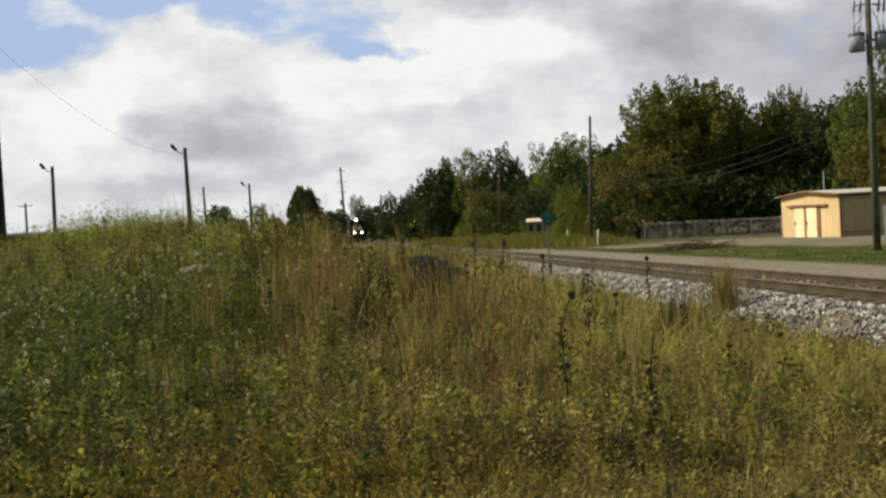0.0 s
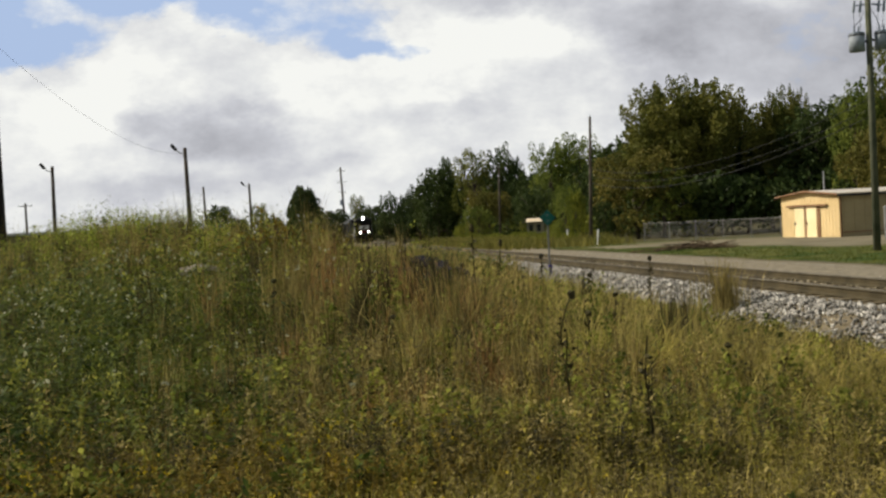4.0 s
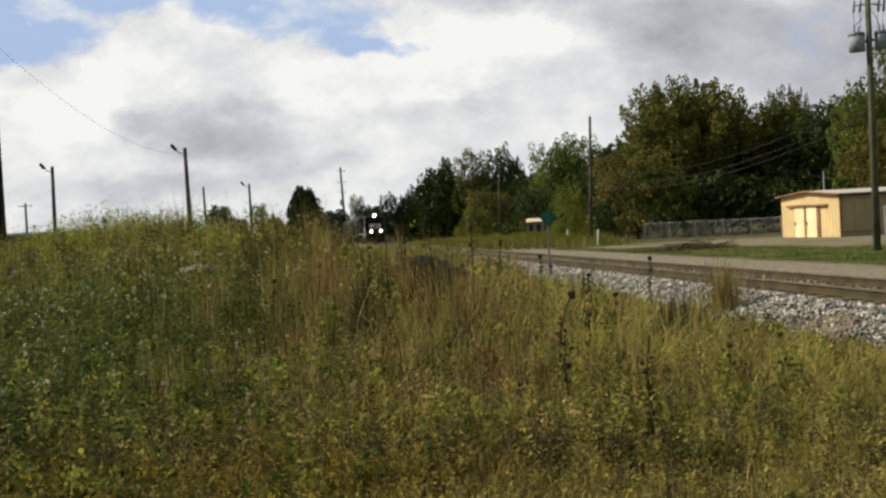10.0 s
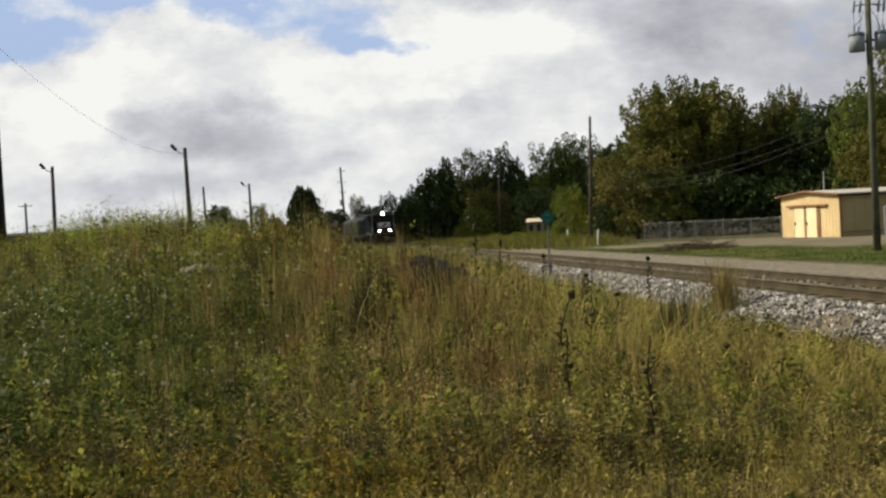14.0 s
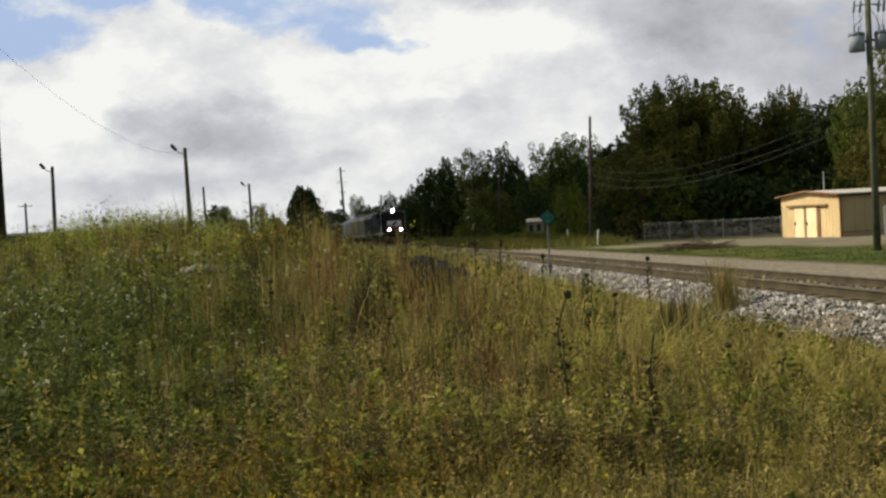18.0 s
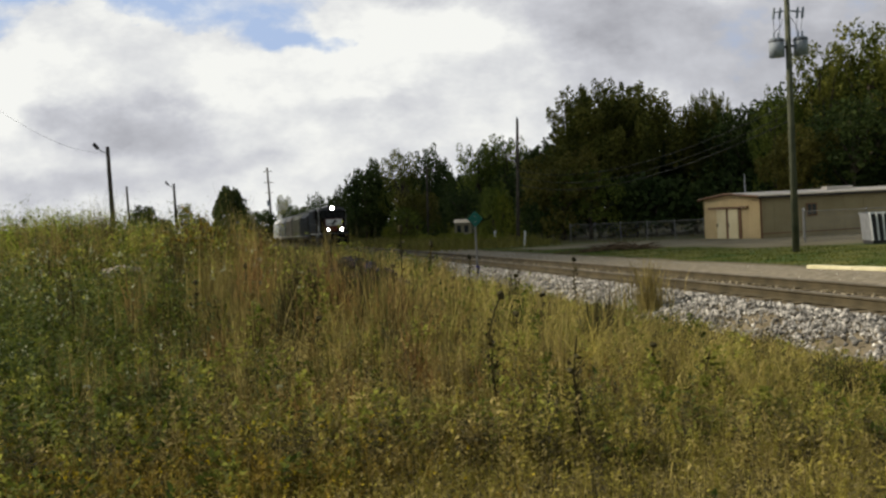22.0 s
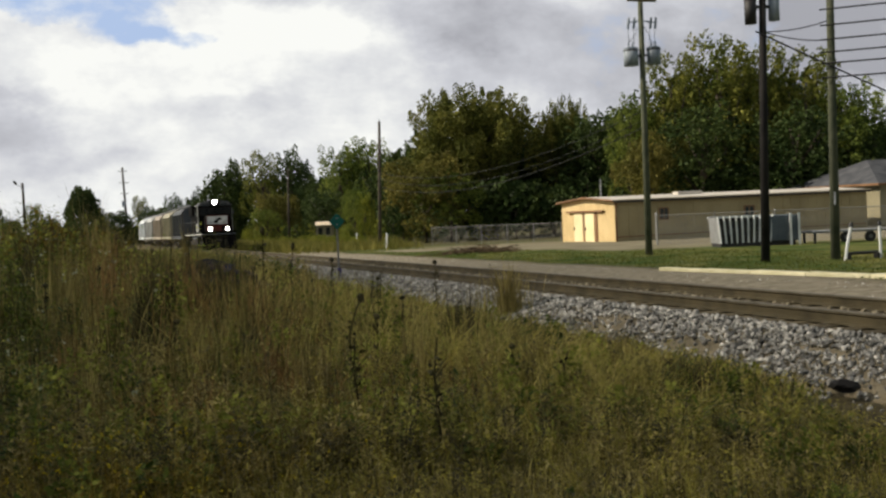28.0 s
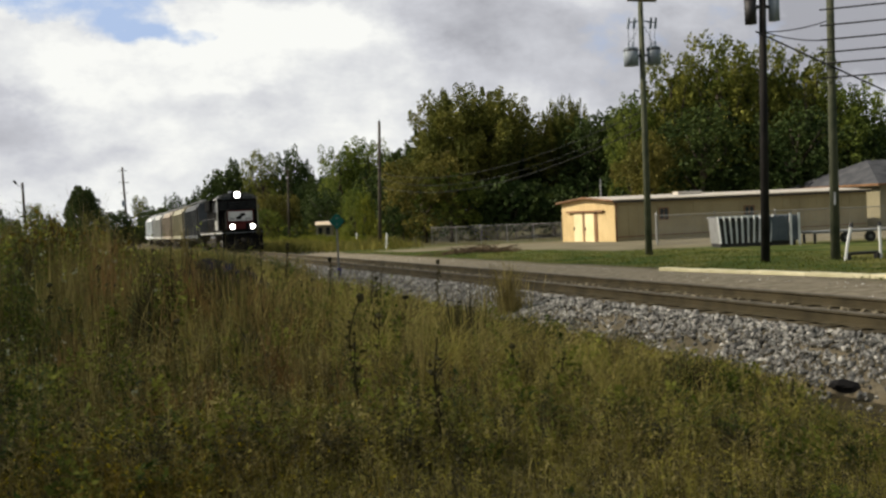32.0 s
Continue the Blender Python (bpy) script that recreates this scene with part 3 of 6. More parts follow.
# ---------------------------------------------------------------- metal shed
SHED_AT = Matrix.Translation((27.43, 74.44, -1.08)) @ pose(0, 0, 0, 0, 0, 7.4)
SHED_W, SHED_L, SHED_H = 8.9, 21.5, 3.05


def metal_shed():
    # local x runs along the long side from the gable corner, local y into the gable's width
    ob = thing("metal_shed", SHED_AT, "long metal shed, tan in shade and cream on the sunlit gable, with double doors", "shed")
    t, h, rise = 0.12, SHED_H, 0.3
    gable = [(0, -0.3), (SHED_W, -0.3), (SHED_W, h), (SHED_W / 2, h + rise), (0, h)]
    g = part("gable_wall", prism(bmesh.new(), gable, 0.0, t, "x"), M_WALLSUN, ob, "gable end siding in its sunlit cream tone")
    bm = bmesh.new()
    k = 0.15
    while k < SHED_W:
        top = h + rise * (1 - abs(k - SHED_W / 2) / (SHED_W / 2)) - 0.1
        box(bm, -0.025, 0.0, k - 0.02, k + 0.02, 0.0, top)
        k += 0.45
    part("siding_rib", bm, M_WALLSUN, g)
    wall = part("long_wall", boxes([(t, SHED_L, 0.0, t, -0.3, h)]), M_WALLSHADE, ob, "long wall siding in its shaded tan tone")
    bm = bmesh.new()
    k = 0.3
    while k < SHED_L:
        box(bm, k - 0.02, k + 0.02, -0.022, 0.0, 0.0, h - 0.02)
        k += 0.76
    part("siding_rib", bm, M_WALLSHADE, wall)
    part("corner_trim", boxes([(-0.03, 0.12, -0.03, 0.0, -0.2, h)]), M_TRIM, ob)
    part("base_band", boxes([(0.13, SHED_L, -0.03, -0.023, 0.42, 0.5)]), M_TRIM, wall)
    part("back_wall", boxes([(t, SHED_L, SHED_W - t, SHED_W, -0.3, h)]), M_WALLSHADE, ob)
    part("end_wall", prism(bmesh.new(), gable, SHED_L, SHED_L + t, "x"), M_WALLSHADE, ob)
    for s in (0, 1):
        y0, y1 = (-0.3, SHED_W / 2) if s == 0 else (SHED_W + 0.3, SHED_W / 2)
        z0 = h - 0.3 * rise / (SHED_W / 2)
        part("roof_sheet", prism(bmesh.new(), [(y0, z0 + 0.02), (y1, h + rise + 0.02), (y1, h + rise + 0.06), (y0, z0 + 0.06)], -0.3, SHED_L + 0.3, "x"), M_ROOFMETAL, ob)
    part("eave_fascia", boxes([(-0.3, SHED_L + 0.3, -0.36, -0.31, h - 0.005, h + 0.07)]), M_FASCIA, ob, "pale eave trim along the roof edge")
    # dark strip draws the shadow that the eave throws on the wall
    part("eave_shadow_board", boxes([(-0.28, SHED_L + 0.28, -0.3, -0.24, h - 0.16, h - 0.01)]), M_DARKSTEEL, ob, "dark strip for the shadow under the eave")
    for a, b in (((-0.32, -0.34, h - 0.02), (-0.32, SHED_W / 2, h + rise)), ((-0.32, SHED_W / 2, h + rise), (-0.32, SHED_W + 0.34, h - 0.02))):
        part("rake_trim", chain(bmesh.new(), [a, b], 0.09, 4), M_TRIM, ob)
    part("door_header", boxes([(-0.22, -0.02, 1.6, 7.7, 2.28, 2.42)], 0.02), M_TRIM, ob, "brown sliding-door rail over the doors")
    for y0, y1, lab in ((3.25, 4.75, "pale cream door leaf"), (5.15, 6.65, "pale cream door leaf")):
        d = part("door", boxes([(-0.08, -0.028, y0, y1, 0.02, 2.25)], 0.01), M_DOORCREAM, ob, lab)
        part("door_handle", boxes([(-0.14, -0.08, y1 - 0.15, y1 - 0.1, 0.95, 1.2)]), M_DARKSTEEL, d)
    for y0, y1 in ((2.75, 3.18), (4.8, 5.1)):
        part("door_post", boxes([(-0.07, -0.03, y0, y1, 0, 2.28)]), M_TRIM, ob)
    for x0, x1, z0, z1 in ((3.55, 4.2, 1.6, 2.35), (10.65, 11.4, 1.42, 2.2)):
        w = part("window", boxes([(x0, x1, -0.05, -0.02, z0, z1)]), M_GLASSDARK, ob, "small dark window")
        part("window_frame", boxes([(x0 - 0.08, x0, -0.08, -0.02, z0 - 0.08, z1 + 0.08), (x1, x1 + 0.08, -0.08, -0.02, z0 - 0.08, z1 + 0.08), (x0, x1, -0.08, -0.02, z1, z1 + 0.08), (x0, x1, -0.08, -0.02, z0 - 0.08, z0)]), M_TRIM, w)
        part("window_bar", boxes([((x0 + x1) / 2 - 0.025, (x0 + x1) / 2 + 0.025, -0.07, -0.045, z0, z1)]), M_TRIM, w)
    for x0 in (6.9, 7.9):
        part("roof_vent", boxes([(x0, x0 + 1.1, 3.0, 3.8, h + 0.2, h + 0.5)], 0.05), M_ROOFMETAL, ob)
    part("mast", tube(bmesh.new(), (1.2, SHED_W / 2, h), (1.2, SHED_W / 2, h + 1.7), 0.05, 0.04, 8), M_GALV, ob, "thin mast on the ridge")
    return ob


metal_shed()


def hip_house():
    ob = thing("house", Matrix.Translation((51.8, 80.0, -1.05)) @ pose(0, 0, 0, 0, 0, 7.4), "house with cream walls and a grey shingle hip roof", "house")
    L, Wd, h = 24.0, 11.0, 3.5
    for q, lab in (((0, L, 0, 0.2, -0.3, h), ""), ((0, 0.2, 0.2, Wd - 0.2, -0.3, h), ""), ((0, L, Wd - 0.2, Wd, -0.3, h), ""), ((L - 0.2, L, 0.2, Wd - 0.2, -0.3, h), "")):
        part("wall", boxes([q]), M_HOUSEWALL, ob, lab)
    bm = bmesh.new()
    e = 0.5
    vs = [bm.verts.new(q) for q in ((-e, -e, h), (L + e, -e, h), (L + e, Wd + e, h), (-e, Wd + e, h), (3.4, Wd / 2, h + 2.1), (L - 3.4, Wd / 2, h + 2.1))]
    for q in ((0, 1, 5, 4), (1, 2, 5), (2, 3, 4, 5), (3, 0, 4), (3, 2, 1, 0)):
        bm.faces.new([vs[i] for i in q])
    roof = part("roof", bm, M_SHINGLE, ob, "grey shingle hip roof")
    for k in range(9):
        f = (k + 0.5) / 9.5
        a, b = Vector((-e, -e, h)).lerp(Vector((3.4, Wd / 2, h + 2.1)), f), Vector((L + e, -e, h)).lerp(Vector((L - 3.4, Wd / 2, h + 2.1)), f)
        part("shingle_course", chain(bmesh.new(), [a + Vector((0, 0, 0.012)), b + Vector((0, 0, 0.012))], 0.02, 4), M_SHINGLE, roof)
    part("fascia", boxes([(-e, L + e, -e - 0.04, -e, h - 0.16, h + 0.02), (-e - 0.04, -e, -e, Wd + e, h - 0.16, h + 0.02)]), M_TRIM, ob)
    for x0, x1, z0, z1 in ((1.9, 2.6, 0.6, 2.9), (3.6, 4.5, 0.6, 2.6), (8, 9.4, 0.9, 2.4)):
        w = part("window", boxes([(x0, x1, -0.03, -0.005, z0, z1)]), M_GLASSDARK, ob)
        part("window_frame", boxes([(x0 - 0.09, x0, -0.06, 0, z0 - 0.09, z1 + 0.09), (x1, x1 + 0.09, -0.06, 0, z0 - 0.09, z1 + 0.09), (x0, x1, -0.06, 0, z1, z1 + 0.09), (x0, x1, -0.06, 0, z0 - 0.09, z0)]), M_WHITE, w)
    part("porch_post", boxes([(3.0, 3.2, -0.45, -0.25, 0, h - 0.16)]), M_WHITE, ob)


hip_house()
# low far building in the trees, beyond the lane
ob = thing("far_shed", Matrix.Translation((11.9, 128, ground_z(11.9, 128))) @ pose(0, 0, 0, 0, 0, -8), "small pale building far off among trees", "shed")
part("wall", boxes([(-0.95, 0.95, -2, 2, -0.4, 2.3)]), M_HOUSEWALL, ob)
part("roof", prism(bmesh.new(), [(-2.3, 2.3), (2.3, 2.3), (0, 2.7)], -1.05, 1.05, "x"), M_FASCIA, ob)
for k in range(2):
    part("window", boxes([(-0.7 + k * 0.85, -0.25 + k * 0.85, -2.04, -2.003, 1.2, 2.0)]), M_GLASSDARK, ob)


# ---------------------------------------------------------------- chain-link fence
M_DULLWIRE = surface("dull_fence_wire", (0.16, 0.16, 0.15), (0.24, 0.24, 0.23), 4, 0.6, 0, 0.3, spread=0.1)


def chain_fence(a, b, bays, h, label):
    """Posts, top rail and a mesh of crossing wires between two points of the ground."""
    ax, ay = a
    length, turn = math.hypot(b[0] - ax, b[1] - ay), math.degrees(math.atan2(b[1] - ay, b[0] - ax))
    z = ground_z(ax, ay)
    ob = thing("chain_link_fence", pose(ax, ay, z, 0, 0, turn), label, "fence", "fences round the lot")
    zs = [ground_z(ax + (b[0] - ax) * k / bays, ay + (b[1] - ay) * k / bays) - z for k in range(bays + 1)]
    for k in range(bays + 1):
        u = length * k / bays
        p = part("post", tube(bmesh.new(), (u, 0, zs[k] - 0.2), (u, 0, zs[k] + h + 0.05), 0.035, 0.035, 8), M_DULLWIRE, ob)
        part("post_cap", tube(bmesh.new(), (u, 0, zs[k] + h + 0.05), (u, 0, zs[k] + h + 0.1), 0.045, 0.01, 8), M_GALV, p)
    part("top_rail", chain(bmesh.new(), [(length * k / bays, 0, zs[k] + h) for k in range(bays + 1)], 0.022, 6), M_DULLWIRE, ob)
    vs, fs = [], []
    step, r = 0.12, 0.005
    n = int((length + h) / step)
    for s in (1, -1):
        for k in range(n):
            u0 = k * step - h if s == 1 else k * step
            p0, p1 = (u0, 0.03), (u0 + s * h, h)
            pts = []
            for (pu, pz), (qu, qz) in ((p0, p1),):
                lo, hi = 0.0, 1.0
                du = qu - pu
                if du:
                    t0, t1 = (0 - pu) / du, (length - pu) / du
                    lo, hi = max(lo, min(t0, t1)), min(hi, max(t0, t1))
                if hi - lo < 0.02:
                    continue
                pts = [(pu + du * lo, pz + (qz - pz) * lo), (pu + du * hi, pz + (qz - pz) * hi)]
            if not pts:
                continue
            base = len(vs)
            for (u, w) in pts:
                gz = np.interp(u, [length * i / bays for i in range(bays + 1)], zs)
                vs += [(u - r, 0.004 * s, w + gz), (u + r, 0.004 * s, w + gz), (u, 0.004 * s + 0.006, w + gz)]
            fs += [(base, base + 1, base + 4, base + 3), (base + 1, base + 2, base + 5, base + 4), (base + 2, base, base + 3, base + 5)]
    part("wire_mesh", raw_mesh("wire_mesh", vs, np.array(fs).ravel(), [4] * len(fs), M_DULLWIRE), M_DULLWIRE, ob, "woven galvanised wire")
    return ob


chain_fence((17.8, 93.5), (26.6, 84.6), 5, 1.5, "galvanised chain-link fence running up to the shed")
chain_fence((28.4, 69.5), (24.0, 58.5), 4, 1.8, "chain-link fence beside the lot")
chain_fence((24.0, 58.5), (45.0, 44.0), 8, 1.7, "chain-link fence before the shed's long wall")

# ---------------------------------------------------------------- lot clutter
def dumpster():
    z = ground_z(23.4, 50.0)
    ob = thing("dumpster", pose(23.72, 49.95, z - 0.02, 0, 0, -12) @ Matrix.Diagonal((1, 1, 0.9, 1)), "open steel dumpster with white upright ribs", "dumpster")
    body = part("body", prism(bmesh.new(), [(0.0, 0.2), (2.5, 0.2), (2.62, 1.62), (-0.12, 1.62)], 0.06, 1.9), M_DARKSTEEL, ob)
    for k in range(10):
        x = 0.0 + k * 0.271
        lean = (k / 9 - 0.5) * 0.22
        part("rib", chain(bmesh.new(), [(x * 0.98 + 0.02, 0.0, 0.22), (x + lean, -0.02, 1.68)], 0.05, 4), M_WHITE, body)
    for y in (0.0, 1.86):
        part("rim", boxes([(-0.16, 2.66, y, y + 0.1, 1.58, 1.66)]), M_WHITE, ob)
    part("side_sheet", prism(bmesh.new(), [(-0.02, 0.2), (-0.004, 0.2), (-0.124, 1.62), (-0.14, 1.62)], 0.04, 1.9), M_GALV, body, "pale ribbed end sheet")
    part("sill", boxes([(0, 2.5, 0.0, 1.9, 0.0, 0.2)]), M_DARKSTEEL, ob)
    return ob


dumpster()
z = ground_z(26.1, 49.4)
ob = thing("storage_bin", pose(25.95, 49.45, z - 0.02, 0, 0, -12) @ Matrix.Diagonal((1, 1, 0.92, 1)), "grey blue steel storage bin with white corner posts", "container")
part("body", boxes([(0, 1.5, 0, 1.8, 0.25, 1.6)], 0.03), M_GREYBLUE, ob)
for k in range(4):
    part("rib", boxes([(0.2 + k * 0.34, 0.28 + k * 0.34, -0.05, -0.002, 0.3, 1.55)]), M_GREYBLUE, ob)
for x in (1.1, 1.5):
    part("corner_post", boxes([(x - 0.05, x + 0.05, -0.1, -0.052, 0.0, 1.7)]), M_WHITE, ob)
for y in (0.2, 1.4):
    part("skid", boxes([(0.1, 1.4, y, y + 0.2, 0, 0.25)]), M_DARKSTEEL, ob)
z = ground_z(28.0, 49.5)
ob = thing("flat_trailer", pose(28.0, 49.0, z, 0, 0, -10), "low grey flatbed trailer parked by the fence", "trailer")
part("deck", boxes([(0, 5.2, 0, 2.0, 0.5, 0.6)], 0.02), M_DULLWIRE, ob)
for k in (1.8, 3.0):
    w = part("wheel", tube(bmesh.new(), (k, 0.25, 0.25), (k, 0.43, 0.25), 0.25, 0.25, 16), M_DARKSTEEL, ob)
    part("hub", tube(bmesh.new(), (k, 0.22, 0.25), (k, 0.25, 0.25), 0.09, 0.1, 10), M_DULLWIRE, w)
for x, y in ((0.2, 0.2), (4.9, 0.2), (0.2, 1.7), (4.9, 1.7)):
    part("stand", boxes([(x, x + 0.1, y, y + 0.1, 0, 0.5)]), M_DARKSTEEL, ob)

for x, y, lean, lab in ((18.97, 31.3, 0.26, "white barrier post leaning to one side with a dark cap"), (20.3, 31.4, -0.02, "upright white barrier post with a dark cap")):
    ob = thing("barrier_post", pose(x, y, ground_z(x, y)), lab, "post", "white barrier posts")
    part("post", chain(bmesh.new(), [(0, 0, -0.2), (lean * 0.5, 0, 0.52), (lean, 0, 1.03)], 0.046, 8), M_WHITE, ob)
    part("cap", tube(bmesh.new(), (lean, 0, 1.03), (lean * 1.1, 0, 1.17), 0.075, 0.055, 8), M_DARKSTEEL, ob)
ob = thing("crossbar", pose(19.1, 31.45, ground_z(19.1, 31.45)), "low dark steel rail between the barrier posts", "rail")
part("bar", tube(bmesh.new(), (0.05, 0, 0.2), (1.15, 0.05, 0.2), 0.05, 0.05, 8), M_DARKSTEEL, ob)
for k in (0.1, 1.1):
    part("foot", boxes([(k - 0.05, k + 0.05, -0.08, 0.12, -0.02, 0.18)]), M_DARKSTEEL, ob)

# white stakes on the verge
for x, y, h, lean in ((12.9, 87.5, 1.25, 0.12), (12.6, 104, 1.3, 0.0)):
    ob = thing("marker_stake", pose(x, y, ground_z(x, y)), "white marker stake on the verge", "post", "white marker stakes")
    part("stake", chain(bmesh.new(), [(0, 0, -0.2), (lean, 0, h)], 0.08, 6), M_WHITE, ob)

# painted kerb beside the lane, in lengths
kerb = thing("kerb", Matrix.Identity(4), "long low kerb of yellowed concrete along the verge", "kerb", kind="structure")
ka, kb = Vector((13.1, 31.6, 0)), Vector((18.1, 6.0, 0))
for i in range(12):
    a, b = ka.lerp(kb, i / 12), ka.lerp(kb, (i + 0.985) / 12)
    bm = bmesh.new()
    box(bm, 0, (b - a).length, -0.16, 0.16, -0.25, 0.1, 0.02, Matrix.Translation((a.x, a.y, ground_z(a.x, a.y))) @ pose(0, 0, 0, 0, 0, math.degrees(math.atan2(b.y - a.y, b.x - a.x))))
    part("kerb_stone", bm, M_KERB, kerb)

# green marker sign beside the track
sx, sy = 3.95, 38.2
ob = thing("track_sign", pose(sx, sy, ground_z(sx, sy), 0, 0, 8), "green diamond sign on a steel post beside the track", "sign")
h_sign = 1.46 - ground_z(sx, sy)
part("post", boxes([(-0.03, 0.03, -0.015, 0.015, -0.3, h_sign + 0.2)]), M_DULLWIRE, ob)
part("sign_plate", box(bmesh.new(), -0.2, 0.2, -0.03, -0.018, -0.2, 0.2, 0.0, Matrix.Translation((0, 0, h_sign)) @ pose(0, 0, 0, 0, 45, 0)), M_SIGNGREEN, ob, "green diamond plate")
part("tie_tag", tube(bmesh.new(), (0, -0.02, h_sign - 1.9), (0.02, -0.02, h_sign - 1.62), 0.055, 0.075, 8), M_SIGNBLUE, ob, "violet blue plastic collar")
for k in (-0.1, 0.1):
    part("bolt", tube(bmesh.new(), (0, -0.03, h_sign + k), (0, -0.045, h_sign + k), 0.02, 0.02, 6), M_GALV, ob)


# ---------------------------------------------------------------- rocks
def rock_shape(seed, seg=1):
    rnd = random.Random(seed)
    bm = bmesh.new()
    bmesh.ops.create_icosphere(bm, subdivisions=seg, radius=1.0)
    s = (rnd.uniform(0.8, 1.2), rnd.uniform(0.7, 1.0), rnd.uniform(0.5, 0.8))
    for v in bm.verts:
        k = 1 + 0.5 * noise.noise(v.co * 1.3 + Vector((seed * 7.1, 0, 0)))
        j = Vector((rnd.uniform(-1, 1), rnd.uniform(-1, 1), rnd.uniform(-1, 1))) * (0.34 if seg == 1 else 0.08)
        v.co = Vector((v.co.x * s[0], v.co.y * s[1], v.co.z * s[2])) * k + j
    return bm


def chip_shape(seed):
    """A broken, six-sided chip of stone."""
    rnd = random.Random(seed)
    bm = bmesh.new()
    bmesh.ops.create_cube(bm, size=1.5)
    for v in bm.verts:
        v.co = Vector((v.co.x * rnd.uniform(0.75, 1.25), v.co.y * rnd.uniform(0.5, 1.0), v.co.z * rnd.uniform(0.4, 0.85))) + Vector((rnd.uniform(-1, 1), rnd.uniform(-1, 1), rnd.uniform(-1, 1))) * 0.3
    bmesh.ops.triangulate(bm, faces=bm.faces)
    bm.verts.ensure_lookup_table()
    return bm


ROCKS = []
for i in range(6):
    bm = chip_shape(i + 1)
    ROCKS.append((np.array([v.co[:] for v in bm.verts]), np.array([[v.index for v in q.verts] for q in bm.faces])))
    bm.free()


def slope_z(off, y):
    """Top of the loose stone beside the track."""
    prof = np.interp(off, [-4.4, -3.3, -2.5, -1.5, -1.2], [-0.62, -0.6, -0.5, -0.22, -0.17])
    return rail_z(y) + prof


def rotations(n):
    q = np.random.normal(size=(n, 4))
    q /= np.linalg.norm(q, axis=1)[:, None]
    w, x, y, z = q.T
    return np.stack([np.stack([1 - 2 * (y * y + z * z), 2 * (x * y - z * w), 2 * (x * z + y * w)], -1), np.stack([2 * (x * y + z * w), 1 - 2 * (x * x + z * z), 2 * (y * z - x * w)], -1),
                     np.stack([2 * (x * z - y * w), 2 * (y * z + x * w), 1 - 2 * (x * x + y * y)], -1)], 1)


def scatter_rocks(name, pts, sizes, material):
    vs, fs, base = [], [], 0
    pts, sizes, rot = np.array(pts), np.array(sizes), rotations(len(pts))
    which = np.random.randint(0, len(ROCKS), len(pts))
    for k, (rv, rf) in enumerate(ROCKS):
        idx = np.where(which == k)[0]
        if len(idx) == 0:
            continue
        v = np.einsum("nij,vj->nvi", rot[idx], rv) * sizes[idx][:, None, None] + pts[idx][:, None, :]
        f = rf[None] + (np.arange(len(idx)) * len(rv))[:, None, None] + base
        vs.append(v.reshape(-1, 3))
        fs.append(f.reshape(-1, 3))
        base += len(idx) * len(rv)
    v, f = np.concatenate(vs), np.concatenate(fs)
    return raw_mesh(name, v, f.ravel(), [3] * len(f), material)


pts, sizes = [], []
for i in range(22000):
    y = 3 + 62 * random.random() ** 1.7
    off = -1.25 - random.random() ** 1.3 * (1.5 + 0.3 * noise.noise((y * 0.4, 0, 3)) + 1.7 * smooth(12.5, 7, y))
    if off < -1.75 and noise.noise((off * 1.1, y * 0.45, 7.0)) > -0.05 + 0.4 * smooth(10, 17, y) and random.random() < 0.85:
        continue
    s = random.uniform(0.016, 0.036) * (1 if random.random() < 0.92 else 1.4) * (0.72 + 0.28 * smooth(6, 14, y))
    pts.append((track_x(y) + off, y, slope_z(off, y) + s * 0.3))
    sizes.append(s)
tagged(new("ballast_stones", scatter_rocks("ballast_stones", pts, sizes, M_ROCK)), "loose pale limestone ballast on the track's shoulder", "ballast", kind="stuff")
pts, sizes = [], []
for i in range(3200):
    y = 4 + 60 * random.random() ** 1.4
    off = random.choice((random.uniform(-0.7, 0.7), random.uniform(0.85, 2.3)))
    s = random.uniform(0.02, 0.045)
    pts.append((track_x(y) + off, y, rail_z(y) + (-0.185 if off < 1.3 else -0.23 - 0.2 * (off - 1.3)) + s * 0.1))
    sizes.append(s)
M_ROCKBROWN = surface("stained_ballast", (0.15, 0.126, 0.078), (0.34, 0.30, 0.21), 3, 0.95, 0.5, fine=25, spread=0.35, dist=0.02)
tagged(new("track_gravel", scatter_rocks("track_gravel", pts, sizes, M_ROCKBROWN)), "stained brown gravel between and beyond the rails", "gravel", kind="stuff")
# larger stones of the shoulder, one by one
stone_meshes = [mesh_of("stone", rock_shape(20 + i), M_ROCK) for i in range(5)]
for i in range(280):
    y = random.uniform(9, 26)
    off = -1.35 - random.random() * 1.35
    s = random.uniform(0.028, 0.048)
    st = part("stone", stone_meshes[i % 5], M_ROCK, track)
    st.matrix_basis = Matrix.Translation((track_x(y) + off, y, slope_z(off, y) + s * 0.35)) @ Euler([random.uniform(0, 6) for _ in range(3)]).to_matrix().to_4x4() @ Matrix.Scale(s, 4)


def boulder(name, x, y, s, material, label, squash=0.6, up=0.25):
    bm = rock_shape(int(x * 10) + int(y * 7) + 50, 2)
    bmesh.ops.scale(bm, vec=(s, s * 0.8, s * squash), verts=bm.verts)
    ob = tagged(new(name, mesh_of(name, bm, material)), label, "rock", "rubble in the weeds")
    ob.matrix_basis = pose(x, y, ground_z(x, y) + s * up, 0, 0, random.uniform(0, 360))
    return ob


